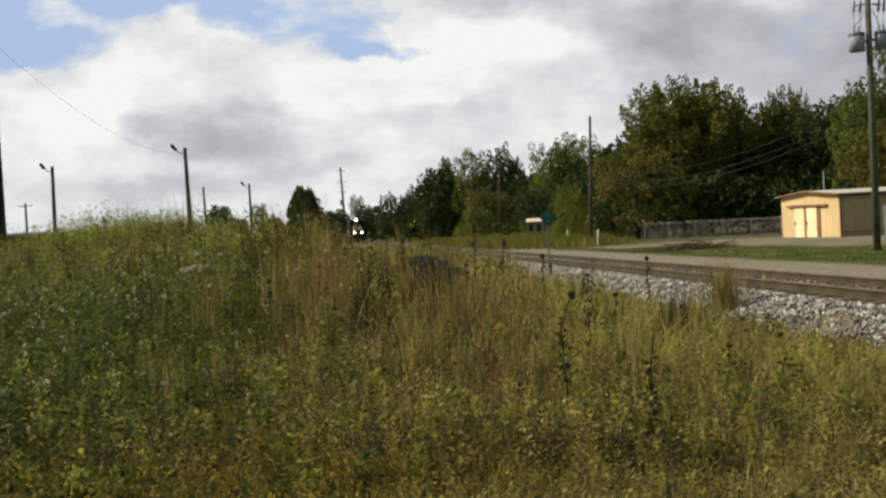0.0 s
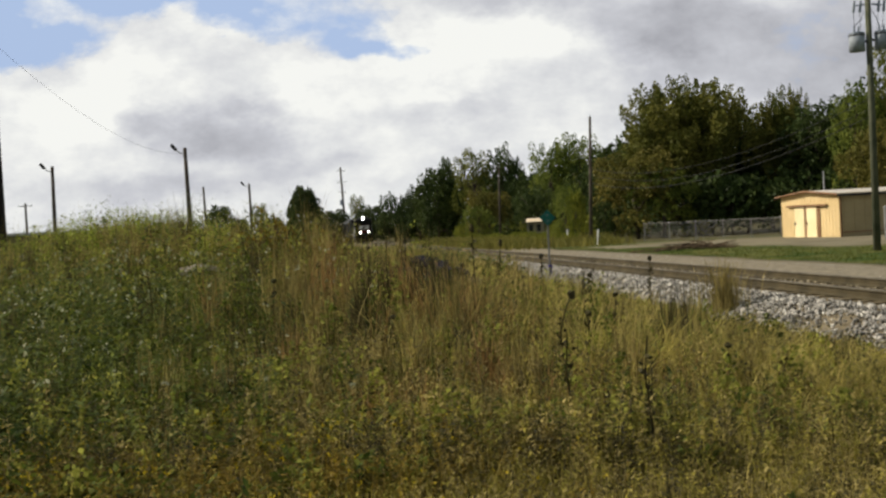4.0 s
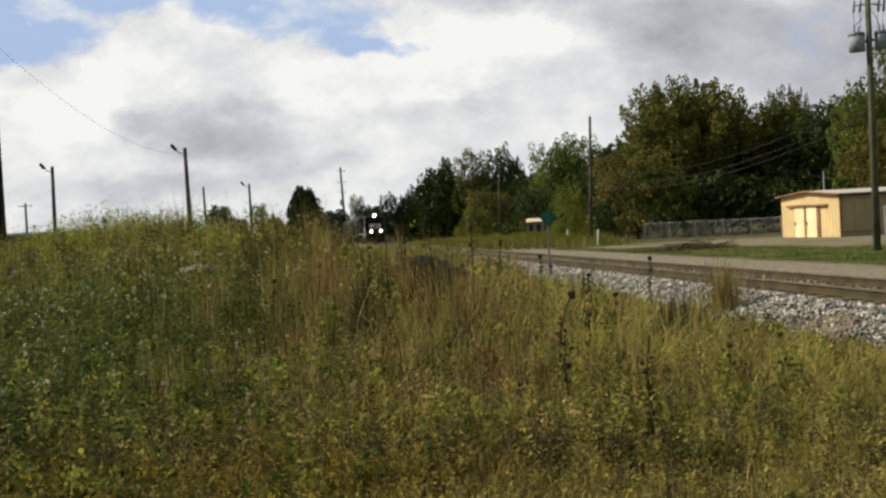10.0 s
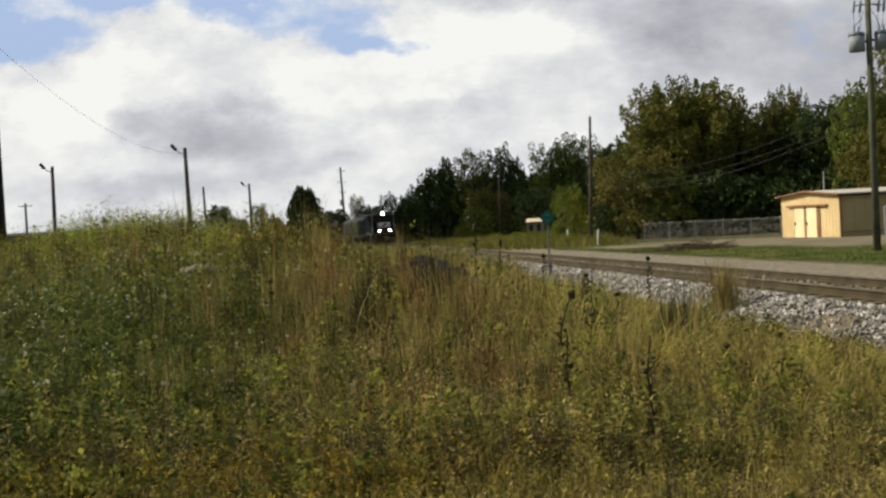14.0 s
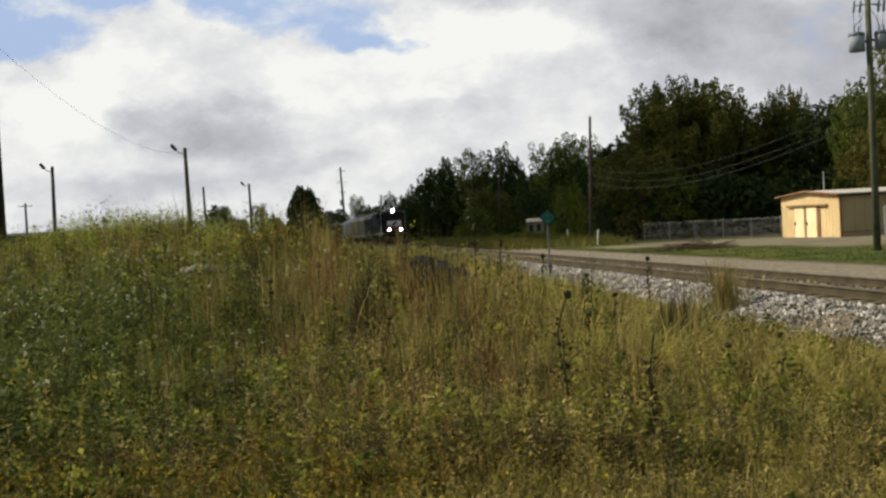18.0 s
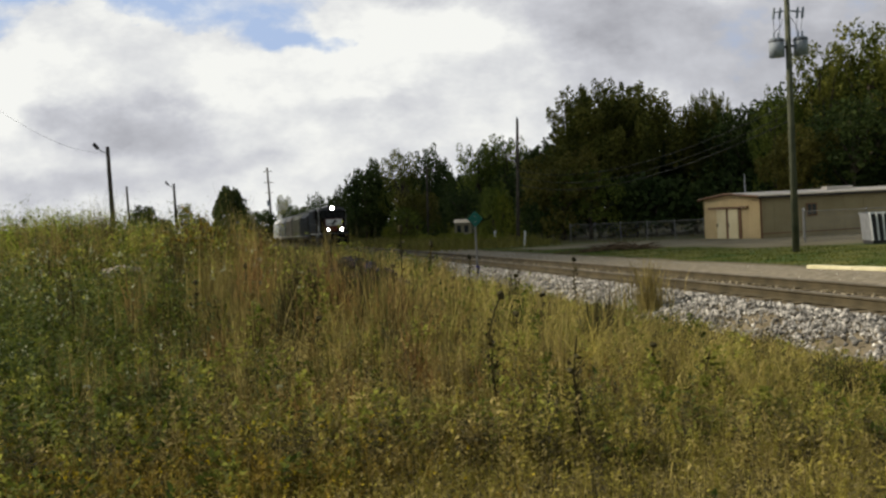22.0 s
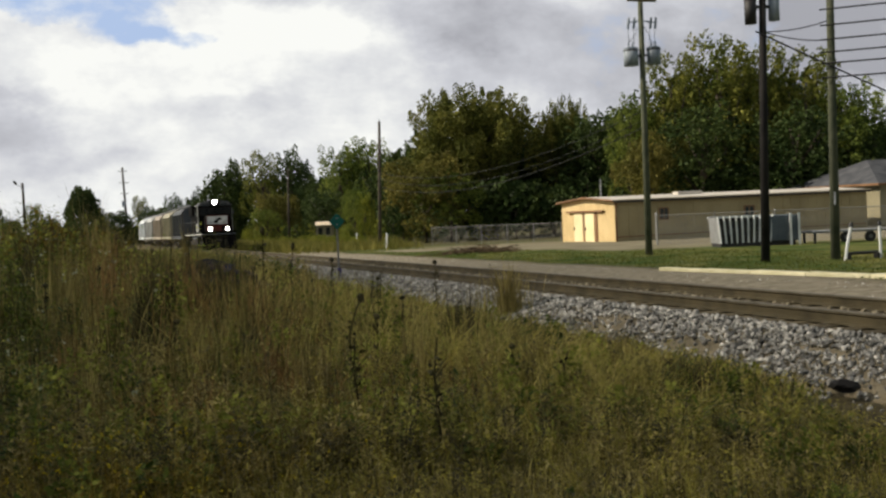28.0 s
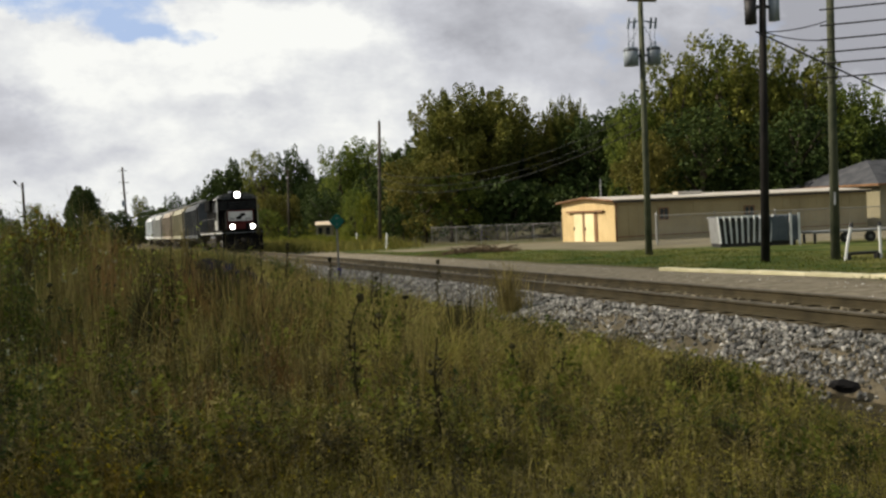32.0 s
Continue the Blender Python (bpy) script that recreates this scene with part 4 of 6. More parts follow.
for i in range(24):
    boulder("rubble_block", -0.2 + random.gauss(0, 0.75), 24.7 + random.gauss(0, 0.4), random.uniform(0.2, 0.36), M_DARKROCK, "dark broken concrete block in a rubble heap", 0.75, 0.5)
boulder("scrap_lump", 5.95, 9.9, 0.13, M_POLE_BLACK, "small black scrap lump lying among the stones", 0.7, 1.1)
boulder("scrap_lump", 7.1, 15.3, 0.09, M_POLE_BLACK, "small black scrap lump lying among the stones", 1.2, 0.9)
boulder("concrete_slab", -4.2, 19.7, 0.36, M_PALEROCK, "pale slab of concrete lying on the weedy mound", 0.4, 1.75)
boulder("concrete_slab", -5.25, 18.9, 0.2, M_PALEROCK, "pale broken lump of concrete in the weeds", 0.8, 2.0)


# low pile of cut brush on the verge
def brush_pile(x0, y0, n, half, h):
    rnd = random.Random(17)
    pile = thing("brush_pile", Matrix.Identity(4), "low pile of cut brown brush on the verge", "brush")
    for i in range(n):
        u = rnd.gauss(0, 0.5)
        x, y = x0 + u * half, y0 + rnd.gauss(0, 0.45)
        top = h * max(0.15, 1 - u * u) * rnd.uniform(0.2, 1.0)
        a, ln = rnd.uniform(0, 6.28), rnd.uniform(0.5, 1.4)
        z = ground_z(x, y)
        p = Vector((x, y, z + top * 0.6))
        q = Vector((x + math.cos(a) * ln, y + math.sin(a) * ln * 0.6, z + max(0.02, top * rnd.uniform(0.1, 1.3))))
        bm = chain(bmesh.new(), [p, p.lerp(q, 0.5) + Vector((0, 0, rnd.uniform(0.0, 0.12))), q], rnd.uniform(0.015, 0.045), 4, 0.008)
        part("branch", bm, M_BRUSH, pile)
    return pile


M_BRUSH = surface("dead_brush_wood", (0.06, 0.042, 0.026), (0.14, 0.10, 0.06), 3, 0.95, 0.3, spread=0.4)
brush_pile(14.2, 60.5, 150, 2.2, 0.55)

# low yard wall with a pale cap behind the mound
wall_at = Vector((-36.5, 86.5, 0))
yard = thing("yard_wall", pose(wall_at.x, wall_at.y, ground_z(wall_at.x, wall_at.y), 0, 0, 12), "dark low wall with a pale cap round the yard", "wall")
wall_h = 2.45 - ground_z(wall_at.x, wall_at.y)
for i in range(6):
    panel = part("panel", boxes([(i * 1.5, i * 1.5 + 1.44, 0, 0.15, -0.5, wall_h - 0.22)], 0.01), M_POLE, yard)
    part("panel_post", boxes([(i * 1.5 + 1.44, i * 1.5 + 1.5, -0.05, 0.2, -0.5, wall_h - 0.22)]), M_DARKSTEEL, yard)
part("wall_cap", boxes([(-0.1, 9.1, -0.12, 0.27, wall_h - 0.22, wall_h)], 0.02), M_GALV, yard, "pale metal cap")


# ---------------------------------------------------------------- trees
def leaf_cards(centres, size, up_bias=0.3):
    """Small folded leaf sprays, one quad each, at random turns."""
    n = len(centres)
    rot = rotations(n)
    s = np.random.uniform(0.6, 1.3, (n, 1, 1)) * size
    quad = np.array([(-0.5, 0, 0), (0.1, -0.42, 0.08), (0.6, 0, 0), (0.1, 0.42, 0.08)])
    v = np.einsum("nij,vj->nvi", rot, quad) * s + np.asarray(centres)[:, None, :]
    f = np.arange(4 * n).reshape(n, 4)
    return v.reshape(-1, 3), f.ravel(), [4] * n


def crown_leaves(clumps, leaf, per):
    """Leaves round the shells of clumps: centre, radius, stretch and the way along which it is stretched."""
    out = []
    for c, r, stretch, way in clumps:
        n = max(14, int(per * (r / leaf) ** 2 * stretch))
        d = np.random.normal(size=(n, 3))
        d /= np.linalg.norm(d, axis=1)[:, None]
        d *= r * np.random.uniform(0.5, 1.06, (n, 1)) ** 0.7
        w = np.array(way) / np.linalg.norm(way)
        d += (d @ w)[:, None] * w * (stretch - 1)
        out.append(d + np.array(c))
    return leaf_cards(np.concatenate(out), leaf)


def plumed_clumps(rnd, h, w, base):
    """Wide crown of steep, outward-leaning plumes with a ragged top."""
    mid, up = h * (base + 0.5 * (0.93 - base)), h * 0.5 * (0.93 - base)
    out = []
    for i in range(150):
        a, e = i * 2.39996, math.asin(rnd.uniform(-0.75, 0.97))
        q = rnd.uniform(0.5, 0.96)
        k = rnd.uniform(0.82, 1.08)
        c = (w * 0.46 * k * q * math.cos(a) * math.cos(e), w * 0.46 * k * q * math.sin(a) * math.cos(e), mid + up * q * math.sin(e))
        out.append((c, w * rnd.uniform(0.034, 0.055), rnd.uniform(1.2, 1.7), (c[0] * 0.5, c[1] * 0.5, 0.35 * w)))
    for i in range(46):
        a, q = i * 2.39996, 0.72 * math.sqrt((i + 0.5) / 46)
        out.append(((w * 0.42 * q * math.cos(a), w * 0.42 * q * math.sin(a), mid + up * rnd.uniform(-0.6, 0.62)), w * 0.075, 1.1, (0, 0, 1)))
    for i in range(44):
        a, q = i * 2.39996, (i + 0.5) / 44
        c = (w * 0.4 * math.sqrt(q) * math.cos(a), w * 0.4 * math.sqrt(q) * math.sin(a), mid + up * (math.sqrt(1 - 0.8 * q) + rnd.uniform(-0.04, 0.08)))
        out.append((c, w * rnd.uniform(0.016, 0.026), rnd.uniform(1.8, 2.6), (c[0] * 0.25, c[1] * 0.25, 0.3 * w)))
    return out


def dome_clumps(rnd, h, w, base, n=90, egg=False):
    """Dense rounded crown with a knobbly rim."""
    mid, up = h * (base + 0.45 * (0.98 - base)), h * 0.55 * (0.98 - base)
    out = []
    for i in range(n):
        f = (i + rnd.random()) / n * 1.75 - 0.78
        a, q = i * 2.39996, rnd.uniform(0.62, 0.93)
        e = math.asin(max(-1, min(1, f)))
        ring = math.cos(e) if not egg else math.cos(e) * (1.0 - 0.22 * f)
        r = w * rnd.uniform(0.06, 0.1)
        out.append(((w * 0.45 * q * ring * math.cos(a), w * 0.45 * q * ring * math.sin(a), mid + (up - r) * q * math.sin(e) * 1.05), r, 1.15, (0, 0, 1)))
    return out


def billow_clumps(rnd, h, w, base, lobes=9, per=13, thick=0.2):
    """Tall crown of several rounded upright lobes with dark gaps between them."""
    out = []
    for i in range(lobes):
        f = (i + 0.5) / lobes
        a = i * 2.39996 + rnd.uniform(-0.4, 0.4)
        reach = w * (0.34 - 0.12 * f) * rnd.uniform(0.75, 1.15)
        tall = h * rnd.uniform(0.15, 0.22)
        top = h * (base + 0.25 + (0.98 - base - 0.25) * f ** 0.55)
        c = Vector((reach * math.cos(a), reach * math.sin(a), top - tall))
        for k in range(per):
            b, e = k * 2.39996 + i, math.asin((k + 0.5) / per * 1.7 - 0.72)
            q = rnd.uniform(0.65, 0.98)
            r = w * rnd.uniform(0.045, 0.078)
            out.append(((c.x + w * thick * q * math.cos(b) * math.cos(e), c.y + w * thick * q * math.sin(b) * math.cos(e), c.z + (tall - r) * q * math.sin(e)), r, 1.25, (0, 0, 1)))
    return out


def tree_kind(name, seed, h, w, material, label, clumps, leaf, per, limbs=9):
    """A tree at the origin: tapered trunk, limbs that reach into the crown, and the crown's leaves."""
    rnd = random.Random(seed)
    np.random.seed(seed)
    ob = thing(name, Matrix.Identity(4), label, "shrub" if name == "shrub" else "tree")
    top = h * 0.75
    pts = [(0, 0, -0.5)] + [(rnd.gauss(0, 0.05) * k, rnd.gauss(0, 0.05) * k, top * k / 6) for k in range(1, 7)]
    part("trunk", chain(bmesh.new(), pts, h * 0.021, 9, h * 0.006), M_BARK, ob, smooth_faces=True)
    rows = clumps(rnd)
    for i in range(limbs):
        c = rows[int((i + 0.5) / limbs * len(rows))][0]
        z0 = max(h * 0.12, min(c[2] * 0.55, top * 0.85))
        part("limb", chain(bmesh.new(), [(0, 0, z0), (c[0] * 0.5, c[1] * 0.5, z0 * 0.45 + c[2] * 0.5), c], h * 0.009, 6, h * 0.002), M_BARK, ob, smooth_faces=True)
    part("crown", raw_mesh("crown", *crown_leaves(rows, leaf, per), material), material, ob)
    return ob, h


M_LEAF_OLIVE = leafy("olive_brown_foliage", (0.0616, 0.0792, 0.0165), (0.182, 0.176, 0.0385), spread=0.45, scale=0.3, sheer=0.25)
M_LEAF_DARK = leafy("dark_foliage", (0.0246, 0.0448, 0.0134), (0.0739, 0.101, 0.0269), spread=0.45, scale=0.25, sheer=0.2)
M_LEAF_YELLOW = leafy("yellowing_foliage", (0.09, 0.11, 0.02), (0.25, 0.245, 0.05), spread=0.45, scale=0.35)
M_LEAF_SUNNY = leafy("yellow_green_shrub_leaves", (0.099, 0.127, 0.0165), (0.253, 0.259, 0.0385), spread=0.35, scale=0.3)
M_LEAF_FRESH = leafy("mid_green_foliage", (0.072, 0.108, 0.0204), (0.24, 0.276, 0.054), spread=0.45, scale=0.3)
M_LEAF_BROWN = leafy("brownish_autumn_foliage", (0.0775, 0.0825, 0.0187), (0.206, 0.181, 0.045), spread=0.4, scale=0.35)

KINDS = {
    "plumed": tree_kind("tree", 1, 16, 18, M_LEAF_OLIVE, "broad olive-brown tree with a ragged top of upright plumes", lambda r: plumed_clumps(r, 16, 18, 0.28), 0.26, 11, 14),
    "open": tree_kind("tree", 2, 16, 8, M_LEAF_YELLOW, "tall yellowing tree with an open crown in early autumn", lambda r: billow_clumps(r, 16, 8, 0.1, 13, 9, 0.16), 0.24, 9, 12),
    "dome": tree_kind("tree", 3, 12, 10, M_LEAF_DARK, "dense dark green tree with a rounded crown", lambda r: dome_clumps(r, 12, 10, 0.02, 110), 0.4, 12),
    "billow": tree_kind("tree", 4, 16, 9, M_LEAF_FRESH, "green tree with a billowing crown of upright lobes", lambda r: billow_clumps(r, 16, 9, 0.06, 13, 11), 0.26, 9),
    "darkbillow": tree_kind("tree", 9, 14, 9, M_LEAF_DARK, "dark green tree with an uneven lobed crown", lambda r: billow_clumps(r, 14, 9, 0.04, 13, 10), 0.3, 9),
    "brown": tree_kind("tree", 10, 10, 9, M_LEAF_BROWN, "low brownish tree turning in autumn", lambda r: billow_clumps(r, 10, 9, 0.02, 12, 11, 0.17), 0.24, 9),
    "egg": tree_kind("tree", 5, 11, 7, M_LEAF_DARK, "dense dark egg-shaped tree standing alone", lambda r: dome_clumps(r, 11, 7.6, 0.0, 150, True), 0.32, 20),
    "shrub": tree_kind("shrub", 6, 4.5, 5.5, M_LEAF_DARK, "dense dark shrub under the trees", lambda r: dome_clumps(r, 4.5, 5.5, 0.0, 40), 0.33, 7, 5),
    "sunny": tree_kind("shrub", 7, 4.0, 5.0, M_LEAF_SUNNY, "yellow-green shrub at the wood's edge", lambda r: dome_clumps(r, 4.0, 5.0, 0.0, 40), 0.22, 8, 5),
    "wood": tree_kind("tree", 8, 6.0, 12.0, M_LEAF_DARK, "far low wood on the horizon", lambda r: dome_clumps(r, 6.0, 12.0, 0.0, 40), 0.9, 9, 3),
}
# share of the nominal height that the crown reaches
CROWN_TOP = {"open": 0.88, "plumed": 0.955, "dome": 0.91, "egg": 0.9, "shrub": 0.95, "sunny": 0.95}
used = set()


def plant(k, x, y, s=1.0, sz=None, label=""):
    m = pose(x, y, ground_z(x, y) - 0.1, 0, 0, random.uniform(0, 360))
    ob = copy_thing(KINDS[k][0], m) if k in used else KINDS[k][0]
    used.add(k)
    ob.matrix_basis = m
    ob.scale = (s, s, sz or s)
    ob["group"] = "trees of the wood beside the line" if ob["category"] == "tree" else "shrubs"
    if label:
        ob["label"] = label
    return ob


def tree_to(k, x, y, top, s=None, label=""):
    """A tree of that kind whose top reaches the height top."""
    sz = (top - ground_z(x, y) + 0.1) / (KINDS[k][1] * CROWN_TOP.get(k, 0.92))
    return plant(k, x, y, s or sz, sz, label)


# the wood's edge and the yard's single trees: kind, x, y, height of the top, breadth
for row in (
        ("plumed", 27.0, 117, 15.0, 0.97), ("plumed", 38.1, 118, 13.6, 0.42), ("brown", 20.5, 111, 7.9, 1.16), ("billow", 22.8, 109, 6.4, 0.78), ("darkbillow", 40.4, 114, 11.6, 1.09), ("darkbillow", 39.8, 112, 11.8, 0.90),
        ("billow", 40.2, 104, 13.0, 0.63), ("open", 44.5, 103, 16.2, 0.97), ("open", 49.0, 102, 17.8, 1.31), ("open", 52.9, 101, 17.1, 0.94), ("open", 56.6, 99, 16.0, 1.05), ("billow", 59.4, 97, 12.8, 0.93),
        ("darkbillow", 61.1, 95, 9.1, 0.85), ("darkbillow", 43.7, 95, 10.6, 1.21), ("darkbillow", 51.5, 93, 9.9, 1.23), ("brown", 39.0, 96, 8.2, 0.86), ("dome", 0.9, 190, 11.0, 0.88), ("dome", 2.8, 193, 13.0, 0.40),
        ("open", 7.2, 186, 13.2, 1.06), ("darkbillow", 11.8, 184, 13.8, 0.76), ("dome", 13.9, 182, 11.6, 0.44), ("darkbillow", 14.9, 168, 8.5, 0.80), ("billow", 16.5, 152, 12.1, 0.82), ("billow", 20.4, 150, 12.9, 0.90),
        ("darkbillow", 21.9, 140, 9.8, 0.62), ("dome", -4.7, 205, 7.0, 0.55), ("darkbillow", -8.5, 215, 7.7, 0.54), ("dome", -12.5, 225, 5.9, 0.82), ("open", -16.3, 240, 8.3, 0.56), ("dome", -20.7, 236, 5.6, 0.81),
        ("darkbillow", -2.3, 198, 8.2, 0.63), ("egg", -26.2, 228, 10.4, 1.15), ("dome", -37.5, 196, 6.8, 0.64), ("open", -32.0, 205, 6.6, 0.58), ("dome", -33.2, 230, 4.5, 0.73), ("dome", -39.8, 230, 4.7, 0.50),
        ("brown", 7.6, 150, 5.7, 0.81), ("billow", 6.0, 146, 3.6, 0.51), ("darkbillow", 13.2, 138, 5.3, 0.74), ("billow", 13.6, 112, 4.8, 0.43), ("sunny", 14.2, 110, 4.8, 0.49), ("shrub", 16.9, 109, 3.4, 0.49)):
    tree_to(*row)
# darker trees behind them: x, y, height of the top
for i, (x, y, top) in enumerate((
        (-19.2, 242, 2.3), (-13.0, 229, 3.3), (-7.4, 216, 4.2), (-2.3, 205, 5.6), (2.5, 202, 9.8), (7.0, 200, 10.0), (11.3, 197, 10.2), (15.5, 195, 9.1),
        (18.0, 177, 8.6), (19.8, 158, 10.0), (21.2, 144, 8.3), (22.0, 129, 9.7), (24.6, 127, 11.6), (27.4, 126, 12.3), (30.2, 126, 13.0), (32.9, 126, 12.5),
        (35.7, 125, 11.9), (38.4, 125, 11.3), (41.0, 125, 10.5), (43.7, 124, 10.4), (46.5, 124, 11.4), (43.0, 110, 12.1), (45.9, 110, 13.8), (48.9, 110, 15.2),
        (51.9, 110, 16.2), (54.8, 110, 16.1), (57.8, 110, 15.7), (60.9, 110, 15.3), (63.9, 110, 14.1), (66.9, 110, 11.6), (69.9, 110, 9.1), (73.0, 110, 7.6),
        (76.2, 110, 6.8), (79.4, 110, 6.4))):
    if top - ground_z(x, y) > 2:
        tree_to("darkbillow" if i % 3 == 1 else "dome", x, y, top, 0.95)
for x, y, top in ((-58, 180, 2.2), (-66, 178, 1.8), (-75, 185, 2.0), (-30.5, 236, 3.6), (-46, 215, 2.2), (-51, 210, 2.0)):
    tree_to("shrub", x, y, top, 1.3, "low dark hedge far off beyond the yard")
# underwood
random.seed(5)
for i in range(46):
    f = i / 45
    y = 112 + 110 * f ** 1.2
    x = 26 - 30 * f + random.uniform(-2, 3)
    if y > 134 or not 3.9 < math.degrees(math.atan2(x, y)) < 6.8:
        plant("shrub" if random.random() < 0.4 else "sunny", x, y, random.uniform(0.6, 1.1))
# added dark row stands in for the deep shade low in the wood
for i in range(34):
    plant("shrub", 26 + i * 1.5 + random.uniform(-1, 1), 103 - 0.25 * i + random.uniform(-2, 2) + (8 if i < 12 else 0), random.uniform(1.2, 1.9))
# low brush on the bank between lane and wood
for i in range(16):
    plant("sunny", 4.5 + 0.55 * i + random.uniform(-0.5, 0.5), 152 - 3.6 * i, random.uniform(0.3, 0.42), label="low bank of rank grass and brush")
for x, y, s in ((10.6, 121.0, 0.4), (11.5, 120.0, 0.36), (12.6, 119.0, 0.42)):
    plant("sunny", x, y, s, label="small olive shrub before the far shed")
# far woods closing the horizon
for i in range(40):
    a = -62 + 124 * i / 39
    if -7 < a < 6:
        continue
    d = random.uniform(330, 420)
    plant("wood", d * math.sin(radians(a)), d * math.cos(radians(a)), random.uniform(0.8, 1.1) if a < 0 else random.uniform(1.8, 2.3), label="far low wood on the horizon")


# ---------------------------------------------------------------- weeds and grass
def in_field(x, y):
    return x - track_x(y) < -2.5 - 1.5 * smooth(11.8, 7.5, y) + 0.25 * noise.noise((x * 1.3, y * 1.3, 9.0))


def blades(points, heights, width, lean, fold=0.35, away=None):
    """Tapering bent blades, two faces each."""
    n = len(points)
    p = np.asarray(points)
    a = np.random.uniform(0, 2 * np.pi, n)
    side = np.stack([np.cos(a), np.sin(a), np.zeros(n)], 1)
    b = np.random.uniform(0, 2 * np.pi, n)
    out = np.stack([np.cos(b), np.sin(b), np.zeros(n)], 1) * (np.abs(np.random.normal(0, lean, n)) * heights)[:, None]
    if away is not None:
        out[:, :2] += away * (1.6 * lean * heights / (np.abs(away).mean() * 4))[:, None]
    up = np.stack([np.zeros(n), np.zeros(n), heights], 1)
    w = (np.random.uniform(0.7, 1.3, n) * width * np.clip(p[:, 1] / 9.5, 0.42, 1.0))[:, None]
    mid = p + up * 0.6 + out * fold
    v = np.stack([p - side * w * 0.5, p + side * w * 0.5, mid + side * w * 0.42, mid - side * w * 0.42, p + up + out], 1)
    k = np.arange(n)[:, None] * 5
    q = np.concatenate([k + np.array([0, 1, 2, 3]), k + np.array([3, 2, 4])], 1)
    return v.reshape(-1, 3), q.ravel(), [4, 3] * n


def weed_plants(points, heights, leaves, leaf, spread, top_heavy=1.0):
    """Upright weeds: a thin stem and many small pointed leaves round it."""
    n = len(points)
    p = np.asarray(points)
    tilt = np.random.normal(0, 0.1, (n, 2)) * heights[:, None]
    tip = p + np.concatenate([tilt, heights[:, None]], 1)
    w = 0.0055
    a = np.random.uniform(0, np.pi, n)
    side = np.stack([np.cos(a), np.sin(a), np.zeros(n)], 1) * w
    sv = np.stack([p - side, p + side, tip], 1).reshape(-1, 3)
    sf = np.arange(3 * n)
    ss = [3] * n
    f = np.random.uniform(0.12, 1.0, (n, leaves)) ** (1 / top_heavy)
    az = np.random.uniform(0, 2 * np.pi, (n, leaves))
    ln = leaf * np.random.uniform(0.5, 1.35, (n, leaves)) * (1.25 - 0.6 * f)
    root = p[:, None] + (tip - p)[:, None] * f[..., None]
    rise = np.random.uniform(-0.3, 0.8, (n, leaves))
    d = np.stack([np.cos(az), np.sin(az), rise], -1)
    off = d * (spread * np.random.uniform(0.0, 1.0, (n, leaves)) * (1.1 - 0.7 * f))[..., None]
    r0 = root + off
    end = r0 + d * ln[..., None]
    cr = np.stack([-np.sin(az), np.cos(az), np.random.uniform(-0.5, 0.5, (n, leaves))], -1) * (ln * 0.2)[..., None]
    mid = (r0 + end) / 2
    lv = np.stack([r0, mid + cr, end, mid - cr], 2).reshape(-1, 3)
    lf = np.arange(n * leaves * 4) + len(sv)
    return np.concatenate([sv, lv]), np.concatenate([sf, lf]), ss + [4] * (n * leaves)


def field_points(n, xr, yr, weight, seed, ypow=1.0):
    rnd = random.Random(seed)
    out = []
    tries = 0
    while len(out) < n and tries < n * 40:
        tries += 1
        y = yr[0] + (yr[1] - yr[0]) * rnd.random() ** ypow
        x = rnd.uniform(*xr(y)) if callable(xr) else rnd.uniform(*xr)
        if in_field(x, y) and rnd.random() < weight(x, y):
            out.append((x, y, ground_z(x, y)))
    return np.array(out)


def field_clumps(n, per, xr, yr, weight, seed, ypow=1.0, tight=0.075):
    """Tufts: per points round each of n / per roots. Gives points, the way out from the root, and a factor for each tuft's height."""
    roots = field_points(n // per, xr, yr, weight, seed, ypow)
    k = len(roots)
    rr = np.random.RandomState(seed)
    grow = rr.uniform(0.55, 1.35, k)
    off = rr.normal(0, 1, (k, per, 2)) * (tight * (0.6 + 0.8 * grow))[:, None, None]
    p = np.repeat(roots[:, None, :], per, 1)
    p[..., :2] += off
    return p.reshape(-1, 3), off.reshape(-1, 2), np.repeat(grow, per)


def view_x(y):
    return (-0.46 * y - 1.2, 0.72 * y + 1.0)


def patch(x, y, s, k):
    return 0.5 + 0.5 * noise.noise((x * s, y * s, k))


def height_field(x, y):
    """How tall the growth stands here: low by the camera and near the stones, tall in the middle and on the mound."""
    h = 0.30 + 0.62 * smooth(8.5, 13.5, y + 0.5 * x) * (1 - 0.45 * smooth(1.5, 5.5, x + 0.06 * (y - 12)))
    h += 0.25 * bump_at(x, y, -4.5, 12, 2.5, 4)
    h *= 0.75 + 0.5 * patch(x, y, 0.5, 8.0)
    h += 0.42 * bump_at(x, y, -2.7, 23.0, 1.2, 4.0)
    off = x - track_x(y)
    h *= (1 - 0.75 * bump_at(x, y, -4.3, 19.0, 0.8, 1.3)) * (1 - 0.75 * bump_at(x, y, 0.0, 21.5, 1.3, 4.0))
    h *= 0.62 + 0.38 * smooth(5.5, 8.5, y)
    return h * float(np.interp(-off, [2.4, 4.0, 6.0, 8.0], [0.18, 0.42, 0.72, 1.0]))


def add_stuff(name, data, material, label, category):
    return tagged(new(name, raw_mesh(name, *data, material)), label, category, kind="stuff")


